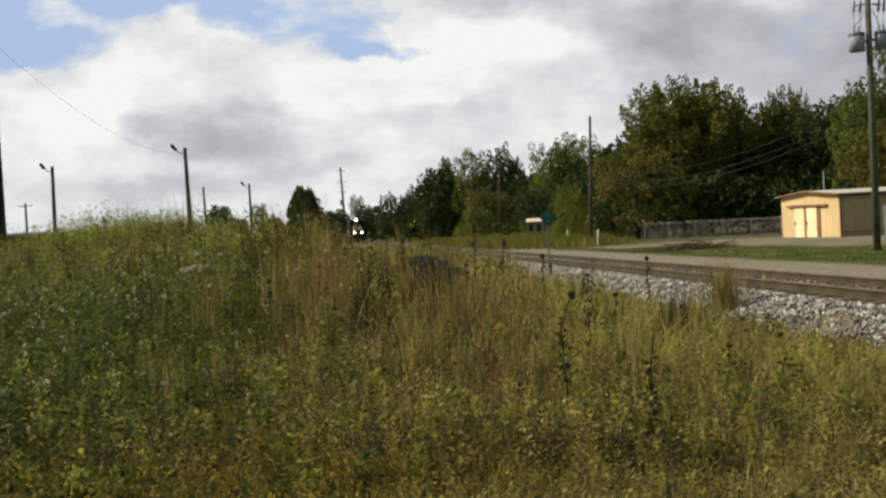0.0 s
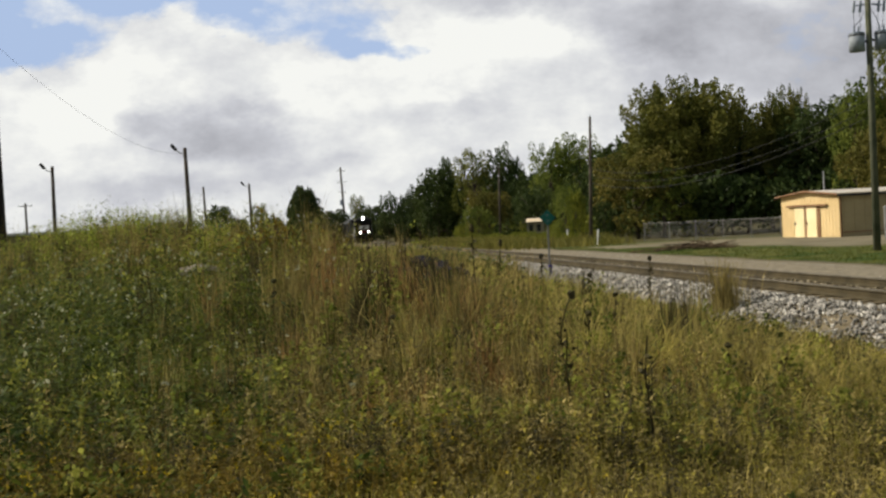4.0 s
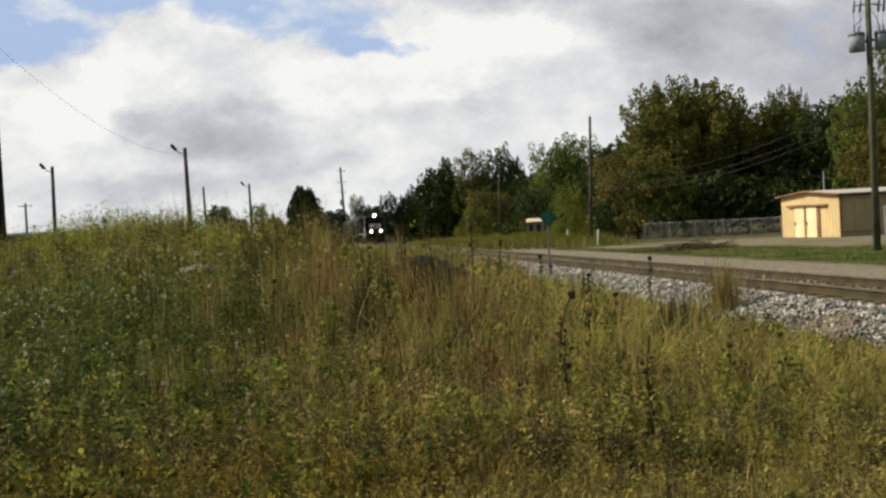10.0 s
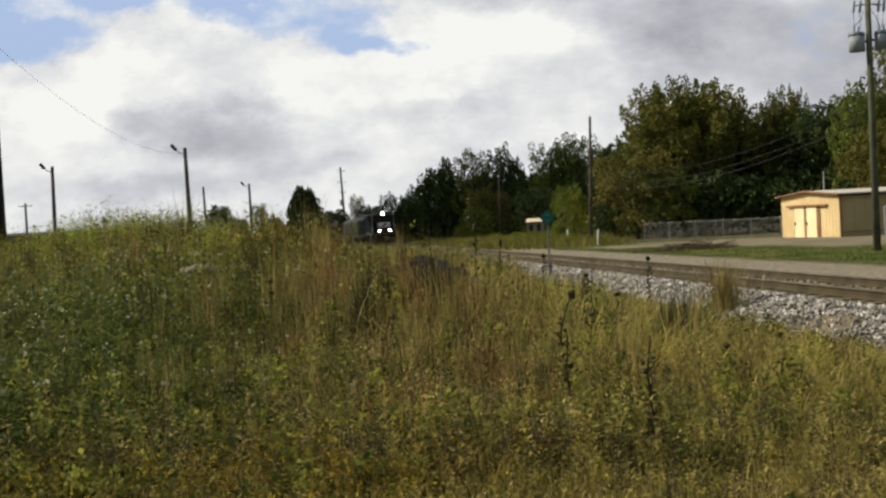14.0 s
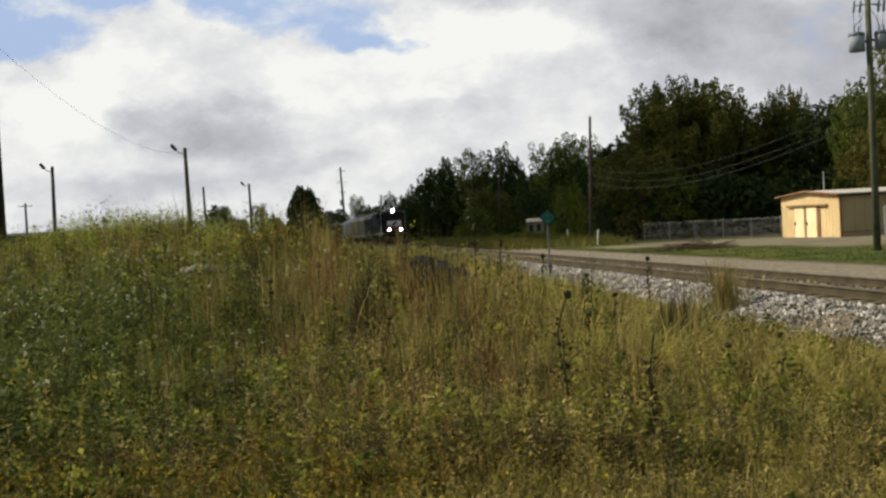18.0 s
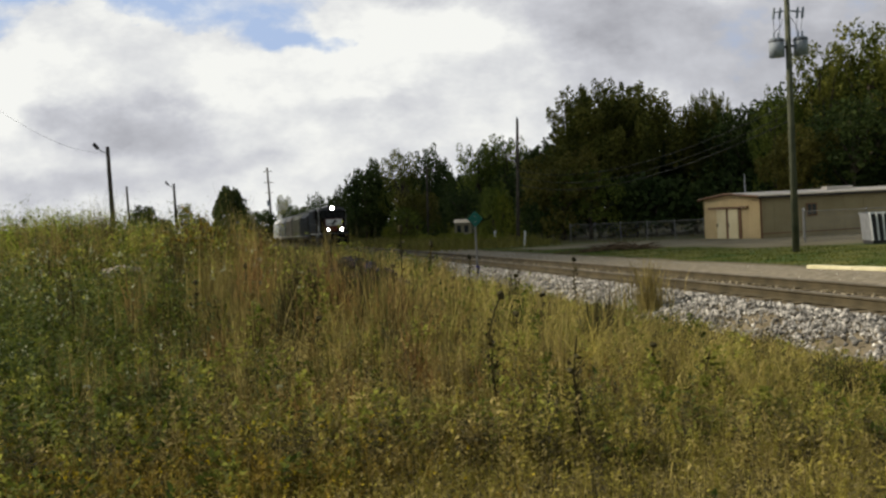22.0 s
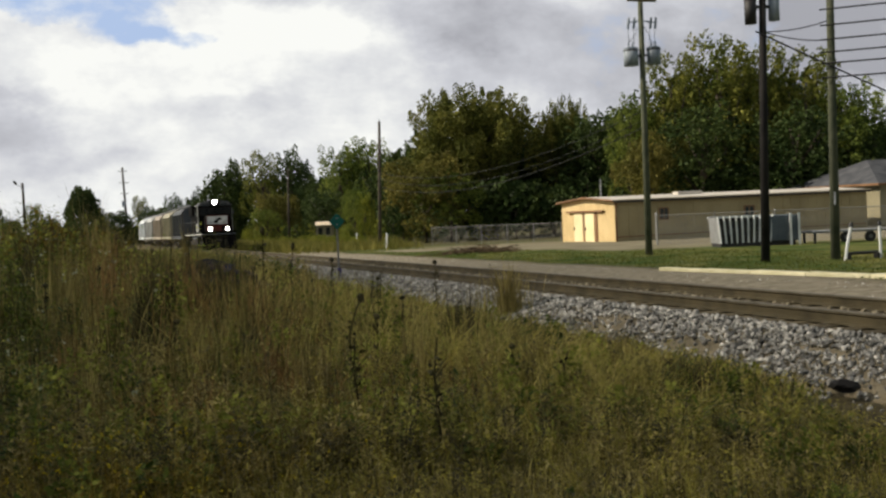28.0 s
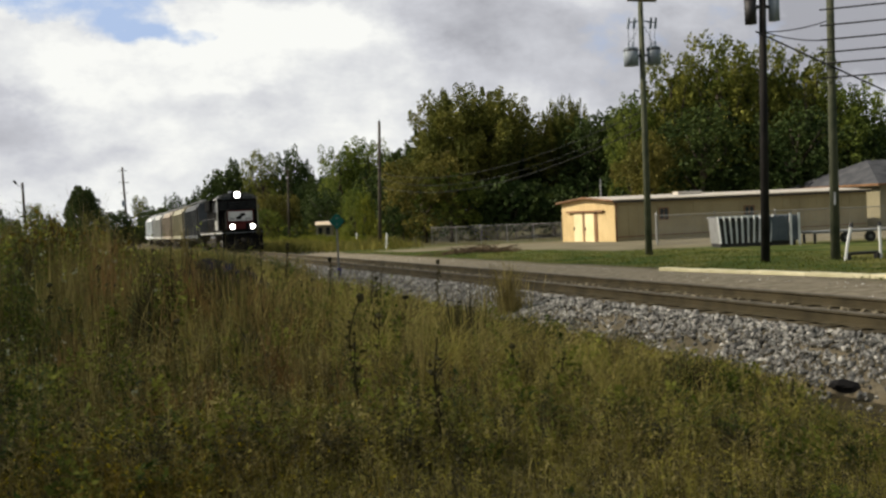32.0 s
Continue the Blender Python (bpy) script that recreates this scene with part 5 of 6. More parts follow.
# wide dark-to-pale pairs also put lit plumes and shaded gaps into the leaf colour
M_DRY = leafy("dry_tan_grass", (0.25, 0.21, 0.065), (0.66, 0.56, 0.175), 0.4, 0.4, scale=3.6)
M_BROWN = leafy("brown_dead_stalks", (0.106, 0.0864, 0.0307), (0.422, 0.346, 0.12), 0.5, 0.25, scale=3.6)
M_RUST = leafy("rusty_red_grass", (0.24, 0.14, 0.055), (0.38, 0.235, 0.09), 0.4, 0.35, scale=3.6)
M_OLIVE = leafy("olive_grass", (0.0977, 0.1, 0.0186), (0.456, 0.395, 0.0791), 0.45, 0.45, scale=3.6)
M_GREEN = leafy("green_weed_leaves", (0.0258, 0.0478, 0.00828), (0.143, 0.17, 0.0258), 0.5, 0.4, scale=3.6)
M_LIME = leafy("lime_green_weed", (0.095, 0.12, 0.02), (0.36, 0.365, 0.074), 0.45, 0.45, scale=3.6)
M_BLUEGREEN = leafy("blue_green_weed", (0.034, 0.058, 0.018), (0.16, 0.195, 0.062), 0.5, 0.35, scale=3.6)
M_YOUNG = leafy("fresh_lime_weed", (0.17, 0.23, 0.025), (0.33, 0.38, 0.06), 0.45, 0.45, scale=3.6)
M_DARKWEED = leafy("dark_withered_weed", (0.034, 0.032, 0.015), (0.088, 0.076, 0.032), 0.5, 0.2, scale=3.6)
M_GOLD = leafy("golden_weed", (0.118, 0.0928, 0.0168), (0.244, 0.169, 0.0274), 0.45, 0.4, scale=3.6)
M_YFLOWER = leafy("yellow_petals", (0.42, 0.32, 0.014), (0.58, 0.45, 0.02), 0.3, 0.3)
M_WFLOWER = leafy("white_petals", (0.3, 0.33, 0.2), (0.5, 0.5, 0.34), 0.2, 0.3)

np.random.seed(11)


def hts(pts, k, lo=0.6, hi=1.3):
    return np.array([height_field(q[0], q[1]) for q in pts]) * k * np.random.uniform(lo, hi, len(pts))


def clumps(x, y, s, k, cut=0.5):
    """Patches with soft rims."""
    return smooth(cut - 0.12, cut + 0.12, patch(x, y, s, k))


def right_w(x, y):
    return smooth(-1.5, 2.0, x + 0.03 * (y - 10))


def left_w(x, y):
    return smooth(-0.6, -3.2, x + 0.07 * (y - 10)) * (1 - 0.55 * smooth(15, 20, y)) * (0.25 + 0.75 * smooth(6.8, 8.2, y))


def mid_w(x, y):
    return (1 - right_w(x, y) * 0.75) * (1 - left_w(x, y) * 0.8)


SPECIES = (
    # name, make, count, depth range, where it grows, height factor, material, label, category
    ("dry_grass", "blade", 40000, (4.2, 38), lambda x, y: (0.35 + 0.65 * smooth(6.0, 9.5, y)) * (0.12 + 0.75 * right_w(x, y) * clumps(x, y, 0.55, 1.0, 0.45)) * (1 - 0.8 * left_w(x, y)), 0.9, 0.55, M_DRY, "tan dry grass gone to seed", "grass"),
    ("olive_grass", "blade", 42000, (4.2, 38), lambda x, y: (1 - 0.45 * mid_w(x, y)) * (0.25 + 0.75 * clumps(x, y, 0.5, 2.0, 0.42)) * (1 - 0.55 * left_w(x, y)) * (1 - 0.5 * bump_at(x, y, -0.8, 16, 2.2, 7)), 0.85, 0.6, M_OLIVE, "rank olive-yellow grass", "grass"),
    ("dead_stalks", "blade", 14000, (7, 40), lambda x, y: 0.06 + 0.9 * mid_w(x, y) * clumps(x, y, 0.6, 11.0, 0.48), 1.1, 0.2, M_BROWN, "dead brown stalks and stems", "weeds"),
    ("rusty_grass", "blade", 6000, (8, 36), lambda x, y: 0.9 * bump_at(x, y, 0.1, 13, 0.5, 6) + mid_w(x, y) * clumps(x, y, 0.7, 13.0, 0.62), 1.0, 0.3, M_RUST, "rust-red seeding grass", "grass"),
    ("yellow_green_weeds", "weed", 3800, (7.5, 34), lambda x, y: (0.2 + 0.8 * clumps(x, y, 0.7, 17.0, 0.52)) * (1 - 0.6 * right_w(x, y)), 1.0, 0.09, M_LIME, "yellow-green leafy weeds", "weeds"),
    ("green_weeds", "weed", 5000, (5.2, 34), lambda x, y: 0.03 + 0.97 * left_w(x, y) * (0.5 + 0.5 * clumps(x, y, 0.8, 3.0, 0.45)), 1.25, 0.11, M_GREEN, "leafy dark green weeds", "weeds"),
    ("pale_weeds", "weed", 2200, (8, 26), lambda x, y: bump_at(x, y, -4.8, 13, 2.0, 5), 1.2, 0.11, M_BLUEGREEN, "blue-green weeds with small white flowers", "weeds"),
    ("withered_weeds", "weed", 3200, (7, 36), lambda x, y: mid_w(x, y) * clumps(x, y, 0.9, 19.0, 0.55) + 0.1, 1.12, 0.06, M_DARKWEED, "dark withered weeds", "weeds"),
    ("brown_weeds", "weed", 5000, (7, 36), lambda x, y: 0.06 + mid_w(x, y) * clumps(x, y, 0.8, 23.0, 0.48), 1.05, 0.06, M_BROWN, "brown seeded weeds", "weeds"),
)
for seed, (nm, make, count, yr, w, k, a, m, lab, cat) in enumerate(SPECIES):
    if make == "blade":
        p, away, grow = field_clumps(count, 22, view_x, yr, w, 31 + seed, 1.45, 0.085)
        add_stuff(nm, blades(p, hts(p, k) * grow, 0.0095, a, away=away), m, lab, cat)
    else:
        p, away, grow = field_clumps(count, 5, view_x, yr, w, 31 + seed, 1.45, 0.07)
        add_stuff(nm, weed_plants(p, hts(p, k, 0.75, 1.2) * grow, 16, a * 0.92, 0.075), m, lab, cat)
for nm, n, w, m, hs, lab, seed in (
        ("olive_forbs", 900, lambda x, y: 0.3 + 0.7 * right_w(x, y), M_OLIVE, (0.45, 0.95), "slender olive weeds with small leaves", 101),
        ("brown_forbs", 700, lambda x, y: 0.25 + 0.75 * mid_w(x, y), M_BROWN, (0.5, 1.0), "slender brown seeding weeds", 102),
        ("dark_forbs", 1300, lambda x, y: 0.5, M_DARKWEED, (0.4, 0.95), "slender dark withered weeds", 103),
        ("green_forbs", 1100, lambda x, y: 0.05 + left_w(x, y), M_GREEN, (0.6, 1.2), "slender tall green weeds", 104),
        ("grey_green_forbs", 700, lambda x, y: 0.04 + left_w(x, y), M_BLUEGREEN, (0.6, 1.25), "slender grey-green weeds", 105)):
    p = field_points(n, view_x, (6.9, 17), w, seed, 1.1)
    near = np.clip(p[:, 1] / 11.0, 0.62, 1.0) * np.array([np.interp(track_x(q[1]) - q[0], [2.4, 5.0, 8.0], [0.25, 0.7, 1.0]) for q in p])
    add_stuff(nm, weed_plants(p, np.random.uniform(*hs, len(p)) * near, 34, 0.042, 0.035, 1.6), m, lab, "weeds")
p = field_points(3300, lambda y: (-15, 0.5), (17, 37), lambda x, y: bump_at(x, y, -7.8, 29, 4.4, 5.5) + 0.8 * bump_at(x, y, -3.9, 23.5, 1.1, 2.5), 27)
add_stuff("goldenrod", weed_plants(p, np.random.uniform(0.6, 1.3, len(p)), 17, 0.13, 0.10), M_YOUNG, "tall lime-green weeds on the mound", "weeds")
p = field_points(2200, lambda y: (-14, 0.5), (17, 34), lambda x, y: bump_at(x, y, -6.5, 25, 4.0, 5), 41)
add_stuff("mound_stalks", weed_plants(p, np.random.uniform(0.6, 1.2, len(p)), 16, 0.09, 0.08), M_BROWN, "brown weeds on the mound's slope", "weeds")
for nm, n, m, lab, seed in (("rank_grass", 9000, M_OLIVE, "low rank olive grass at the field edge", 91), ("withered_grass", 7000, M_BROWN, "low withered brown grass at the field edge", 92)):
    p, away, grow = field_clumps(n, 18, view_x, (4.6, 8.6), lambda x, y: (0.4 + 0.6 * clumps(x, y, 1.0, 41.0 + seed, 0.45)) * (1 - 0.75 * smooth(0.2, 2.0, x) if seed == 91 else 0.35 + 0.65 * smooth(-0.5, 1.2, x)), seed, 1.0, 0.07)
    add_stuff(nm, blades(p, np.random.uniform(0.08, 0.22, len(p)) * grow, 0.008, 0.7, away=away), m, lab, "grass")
p = field_points(1800, lambda y: (-3.6, 1.0), (5.0, 9.5), lambda x, y: smooth(1.2, -0.6, x) * clumps(x, y, 1.1, 5.0, 0.45), 28)
add_stuff("low_green_weeds", weed_plants(p, np.random.uniform(0.2, 0.42, len(p)), 18, 0.036, 0.06), M_GOLD, "low golden-green weeds", "weeds")


for nm, n, m, lab, seed in (("low_olive_weeds", 1500, M_OLIVE, "low olive weeds with small leaves", 111), ("low_brown_weeds", 1300, M_BROWN, "low withered brown weeds", 112), ("low_dark_weeds", 1500, M_DARKWEED, "low dark withered weeds", 113)):
    p = field_points(n, lambda y: (-2.6, 0.75 * y), (4.8, 8.6), lambda x, y: 0.3 + 0.7 * clumps(x, y, 1.1, 50.0 + seed, 0.45), seed)
    add_stuff(nm, weed_plants(p, np.random.uniform(0.14, 0.36, len(p)), 20, 0.034, 0.06), m, lab, "weeds")


def flower_heads(points, heights, petals, size):
    n = len(points)
    c = np.asarray(points) + np.stack([np.random.normal(0, 0.03, n), np.random.normal(0, 0.03, n), heights], 1)
    rep = np.repeat(c, petals, 0) + np.random.normal(0, size * 0.5, (n * petals, 3))
    return leaf_cards(rep, size)


p = field_points(560, lambda y: (-3.8, 1.2), (5.0, 8.2), lambda x, y: smooth(1.2, -0.8, x) * clumps(x, y, 1.3, 6.0, 0.5), 29)
add_stuff("yellow_flowers", flower_heads(p, np.random.uniform(0.26, 0.44, len(p)), 3, 0.014), M_YFLOWER, "small golden daisy-like flowers", "flowers")
p = field_points(340, view_x, (8, 17), lambda x, y: bump_at(x, y, -4.4, 13, 2.2, 5), 30)
add_stuff("white_flowers", flower_heads(p, hts(p, 1.3, 0.9, 1.3), 3, 0.034), M_WFLOWER, "clusters of small white flowers", "flowers")


# bushy weeds: rounded heaps of leaf with shade between them
def heaps(roots, radii, per, leaf, squash=1.25):
    out = []
    for (x, y, z), r in zip(roots, radii):
        d = np.random.normal(size=(per, 3))
        d /= np.linalg.norm(d, axis=1)[:, None]
        d[:, 2] = np.abs(d[:, 2]) * 1.0 - 0.15
        wob = 1 + 0.35 * np.sin(d[:, :1] * 5 + x * 9) * np.cos(d[:, 1:2] * 4 + y * 7)
        q = d * np.random.uniform(0.45, 1.05, (per, 1)) * wob * np.array([r, r, r * squash])
        out.append(q + np.array([x, y, z + 0.25 * r]))
    return leaf_cards(np.concatenate(out), leaf)


for nm, n, w, m, lab, seed in (
        ("leafy_heaps", 70, lambda x, y: left_w(x, y), M_GREEN, "rounded heaps of dark green weeds", 61),
        ("lime_heaps", 110, lambda x, y: 0.08 + 0.8 * left_w(x, y), M_LIME, "rounded heaps of yellow-green weeds", 62),
        ("brown_heaps", 80, lambda x, y: 0.15 + mid_w(x, y), M_BROWN, "brown withered weed heaps", 63),
        ("dark_heaps", 90, lambda x, y: mid_w(x, y), M_DARKWEED, "dark withered weed heaps", 64)):
    p = field_points(n, view_x, (10.5 if m in (M_BROWN, M_DARKWEED) else 6.5, 30), w, seed, 1.3)
    rad = np.array([0.16 + 0.32 * height_field(q[0], q[1]) for q in p]) * np.random.uniform(0.7, 1.25, len(p))
    add_stuff(nm, heaps(p, rad, 380, 0.043), m, lab, "weeds")

# upright leafy plumes that break the growth into columns with shade between
def plumes(roots, tall, wide, per, leaf):
    n = len(roots)
    p = np.asarray(roots)
    f = np.random.uniform(0.05, 1.0, (n, per)) ** 0.8
    lean = np.random.normal(0, 0.11, (n, 1, 2))
    az = np.random.uniform(0, 2 * np.pi, (n, per))
    rad = wide[:, None] * np.random.uniform(0.1, 1.0, (n, per)) * (0.55 + 0.6 * np.sin(np.pi * np.clip(f, 0, 0.95)))
    q = np.stack([rad * np.cos(az), rad * np.sin(az), tall[:, None] * f], -1)
    q[..., :2] += lean * (tall[:, None] * f)[..., None]
    v, fs, sizes = leaf_cards((q + p[:, None]).reshape(-1, 3), leaf)
    return v, fs, sizes


for nm, n, per, yr, w, k, m, lab, seed in (
        ("brown_plumes", 270, 62, (9, 26), lambda x, y: mid_w(x, y) * (0.3 + 0.7 * clumps(x, y, 0.6, 31.0, 0.45)), 1.32, M_BROWN, "upright brown weed plumes", 81),
        ("dark_plumes", 260, 62, (9, 26), lambda x, y: mid_w(x, y) * (0.2 + 0.8 * clumps(x, y, 0.5, 33.0, 0.5)), 1.25, M_DARKWEED, "dark withered weed plumes", 82),
        ("lime_plumes", 440, 62, (7.6, 26), lambda x, y: 0.15 + 0.9 * mid_w(x, y) + left_w(x, y), 1.22, M_LIME, "upright yellow-green weed plumes", 83),
        ("green_plumes", 300, 70, (8.2, 26), lambda x, y: 0.04 + left_w(x, y) + 0.4 * mid_w(x, y) * clumps(x, y, 0.7, 35.0, 0.5), 1.1, M_GREEN, "upright green weed plumes", 84),
        ("rusty_plumes", 34, 55, (9, 24), lambda x, y: mid_w(x, y) * clumps(x, y, 0.7, 13.0, 0.52), 1.3, M_RUST, "rust-brown weed plumes", 85)):
    p = field_points(n, view_x, yr, w, seed, 1.25)
    t = hts(p, k, 0.6, 1.45)
    if m in (M_BROWN, M_DARKWEED, M_RUST):
        # fine upright strands
        q = np.repeat(p, per, 0)
        q[:, :2] += np.random.normal(0, 0.065, (len(q), 2))
        add_stuff(nm, blades(q, np.repeat(t, per) * np.random.uniform(0.45, 1.1, len(q)), 0.012, 0.12), m, lab, "weeds")
        continue
    add_stuff(nm, plumes(p, t, 0.05 + 0.09 * t * np.random.uniform(0.6, 1.4, len(p)), int(per * 1.5), 0.038), m, lab, "weeds")

# leafy bush that stands over the slope, and a dark clump at the edge of the stones
def arching_bush(x, y, top, half, stems, label):
    """Stems that rise from one root and arch outwards, with leaves along them."""
    rnd = random.Random(88)
    z = ground_z(x, y)
    ob = thing("bush", pose(x, y, z), label, "bush")
    h = top - z
    leaves = []
    for i in range(stems):
        a, q = i * 2.39996, math.sqrt((i + 0.5) / stems)
        tip = Vector((half * q * math.cos(a), half * q * math.sin(a), h * (1.0 - 0.38 * q * q) * rnd.uniform(0.82, 1.04)))
        knee = Vector((tip.x * 0.45, tip.y * 0.45, tip.z * 0.62))
        pts = [Vector((tip.x * 0.08, tip.y * 0.08, -0.1)), knee, tip.lerp(knee, 0.3) + Vector((0, 0, 0.06)), tip]
        part("stem", chain(bmesh.new(), pts, 0.014, 5, 0.004), M_BRUSH, ob)
        for k in range(46):
            f = rnd.uniform(0.25, 1.0)
            c = pts[0].lerp(knee, f * 2) if f < 0.5 else knee.lerp(tip, f * 2 - 1)
            leaves.append(c + Vector((rnd.gauss(0, 0.07), rnd.gauss(0, 0.07), rnd.gauss(0, 0.06))))
    for k, m in enumerate((M_LIME, M_GOLD)):
        part("leaves", raw_mesh("leaves", *leaf_cards([q[:] for q in leaves[k::2]], 0.075), m), m, ob)
    return ob


arching_bush(-2.85, 19.6, 1.95, 0.85, 46, "leafy olive-yellow bush standing over the slope")
arching_bush(-1.9, 20.4, 1.55, 0.6, 26, "smaller olive-yellow bush beside the larger one")
p = np.array([(x, y, ground_z(x, y)) for x, y in ((4.72, 9.9), (4.95, 10.0), (4.55, 9.6))])
add_stuff("dark_clump", heaps(p, np.array([0.26, 0.2, 0.22]), 420, 0.04), M_GREEN, "dark green weed clump at the edge of the stones", "weeds")

# weeds along the far shoulder of the track
pts, rnd = [], random.Random(44)
while len(pts) < 2000:
    y, off = 36 + 80 * rnd.random() ** 1.5, -3.5 - 6.0 * rnd.random() ** 1.4
    x = track_x(y) + off
    pts.append((x, y, ground_z(x, y)))
pts = np.array(pts)
for k, (m, lab) in enumerate(((M_BROWN, "brown weeds along the far track"), (M_GREEN, "green weeds along the far track"))):
    q = pts[k::2]
    add_stuff("trackside_weeds", weed_plants(q, np.random.uniform(0.4, 0.85, len(q)), 18, 0.16, 0.14), m, lab, "weeds")

p = field_points(5, lambda y: (-1.6, -0.9), (10.2, 11), lambda x, y: 1.0, 71)
add_stuff("dark_broadleaf", heaps(p, np.full(len(p), 0.26), 150, 0.08), M_GREEN, "dark broad-leaved weed low in the grass", "weeds")

# single tall stalks that stand out of the growth
STALKS = []


def tall_stalk(x, y, h, head, hook=0.0, label="tall dead stalk with a dark seed head"):
    ob = thing("weed_stalk", pose(x, y, ground_z(x, y)), label, "weed", "tall dead stalks in the field")
    pts = [(0, 0, -0.1), (0.01, 0, h * 0.35), (-0.012, 0.01, h * 0.7), (hook * 0.4, 0, h * 0.88), (hook, 0, h)]
    part("stem", chain(bmesh.new(), pts, 0.011, 6, 0.006), M_DARKWEED, ob)
    if head:
        bm = bmesh.new()
        bmesh.ops.create_icosphere(bm, subdivisions=2, radius=1.0)
        for v in bm.verts:
            v.co = Vector((v.co.x * 0.034, v.co.y * 0.034, v.co.z * head * 0.65)) * (1 + 0.5 * noise.noise(v.co * 3 + Vector((x, y, 0))))
        bmesh.ops.translate(bm, vec=(hook, 0, h), verts=bm.verts)
        part("seed_head", bm, M_DARKWEED, ob, "dark rounded seed head")
    rnd = random.Random(int(x * 100))
    n = int(h * 30)
    f = np.random.uniform(0.25, 0.95, n)
    c = np.stack([np.random.normal(0, 0.025, n), np.random.normal(0, 0.025, n), h * f - 0.02], 1)
    part("dead_leaves", raw_mesh("dead_leaves", *leaf_cards(c, 0.045), M_DARKWEED), M_DARKWEED, ob, "shrivelled dark leaves")
    for k in range(5):
        f, a = rnd.uniform(0.3, 0.85), rnd.uniform(0, 6.28)
        c = Vector((0, 0, h * f))
        e = c + Vector((0.12 * math.cos(a), 0.12 * math.sin(a), 0.1))
        part("twig", chain(bmesh.new(), [c, c.lerp(e, 0.5) + Vector((0, 0, 0.01)), e], 0.005, 4, 0.003), M_DARKWEED, ob)
    STALKS.append((ob, x, y))
    return ob


for row in ((0.58, 16.0, 1.64, 0.1, 0), (0.97, 16.5, 1.41, 0.09, 0.03), (1.02, 9.2, 1.05, 0.06, 0.09), (1.51, 11.0, 0.77, 0.05, 0), (1.40, 7.4, 0.88, 0, 0.02), (2.56, 9.8, 0.56, 0.04, 0),
            (3.37, 17.5, 1.12, 0.06, 0), (-0.51, 19.5, 1.46, 0.09, 0), (-1.79, 20, 1.55, 0.09, 0), (1.99, 14.5, 1.01, 0.05, 0), (0.98, 8.6, 0.77, 0, 0.0), (1.65, 17, 1.19, 0.06, 0.0),
            (0.38, 15, 1.15, 0.05, 0), (1.10, 14, 1.02, 0.04, 0), (2.02, 12.5, 0.88, 0.04, 0), (-1.04, 18, 1.39, 0.06, 0), (-1.55, 14.5, 1.25, 0.05, 0.02), (-1.86, 12.5, 1.14, 0.04, 0),
            (2.90, 13, 0.70, 0.04, 0), (-0.23, 14, 0.98, 0.05, 0), (2.86, 9.2, 0.58, 0, 0.03), (-0.50, 11.5, 0.76, 0.04, 0.02)):
    tall_stalk(*row)

# coarse tuft of tall grass at the foot of the stones
tx, ty = 5.35, 20.6
n = 380
a, r = np.random.uniform(0, 6.28, n), np.abs(np.random.normal(0, 0.24, n))
p = np.stack([tx + r * np.cos(a), ty + r * np.sin(a), np.full(n, ground_z(tx, ty) - 0.03)], 1)
tagged(new("grass_tuft", raw_mesh("grass_tuft", *blades(p, np.random.uniform(0.5, 1.4, n), 0.011, 0.24), M_BROWN)), "coarse tuft of tall olive grass beside the stones", "grass")

# mown verge beyond the lane, and the rank bank farther along
np.random.seed(77)


def verge_points(n, yr, orr, seed, ypow=1.0):
    rnd = random.Random(seed)
    out = []
    while len(out) < n:
        y = yr[0] + (yr[1] - yr[0]) * rnd.random() ** ypow
        off = rnd.uniform(*orr)
        x = track_x(y) + off
        g, lane, lot = zone_of(x, y)
        if g > 0.3 and lot < 0.4:
            out.append((x, y, ground_z(x, y)))
    return np.array(out)


M_VERGE = leafy("verge_grass", (0.045, 0.072, 0.01), (0.155, 0.155, 0.032), 0.45, 0.3, scale=0.45)
p = verge_points(20000, (14, 82), (6.2, 17), 51, 1.3)
add_stuff("verge_grass", blades(p, np.random.uniform(0.03, 0.085, len(p)), 0.022, 0.6), M_VERGE, "short green verge grass", "grass")
pts = []
rnd = random.Random(9)
while len(pts) < 22000:
    y, off = rnd.uniform(78, 165), rnd.uniform(3.4, 15)
    x = track_x(y) + off
    if zone_of(x, y)[2] < 0.3 and rnd.random() < smooth(3.4, 5, off) * smooth(80, 100, y + 3 * noise.noise((x * 0.3, y * 0.2, 2))):
        pts.append((x, y, ground_z(x, y)))
M_BANK = leafy("bank_grass", (0.1, 0.11, 0.024), (0.215, 0.19, 0.046), 0.4, 0.3, scale=0.4)
add_stuff("bank_grass", blades(np.array(pts), np.array([0.35 + 0.75 * patch(q[0], q[1], 0.25, 6.0) for q in pts]) * np.random.uniform(0.5, 1.3, len(pts)), 0.05, 0.9), M_BANK, "rank olive grass on the bank beside the line", "grass")
# fallen leaves, weeds and dirt clods scattered on lane and lot
pts, sizes = [], []
for i in range(7600):
    y = 10 + 60 * rnd.random() ** 1.5
    off = rnd.uniform(1.5, 2.7) if i % 10 else rnd.uniform(1.9, 6.4)
    s = rnd.uniform(0.016, 0.042) if i % 10 else rnd.uniform(0.01, 0.026)
    pts.append((track_x(y) + off, y, max(ground_z(track_x(y) + off, y), rail_z(y) + np.interp(off, [1.25, 1.6, 2.6, 2.7], [-0.245, -0.27, -0.45, -0.75])) + s * 0.2))
    sizes.append(s)
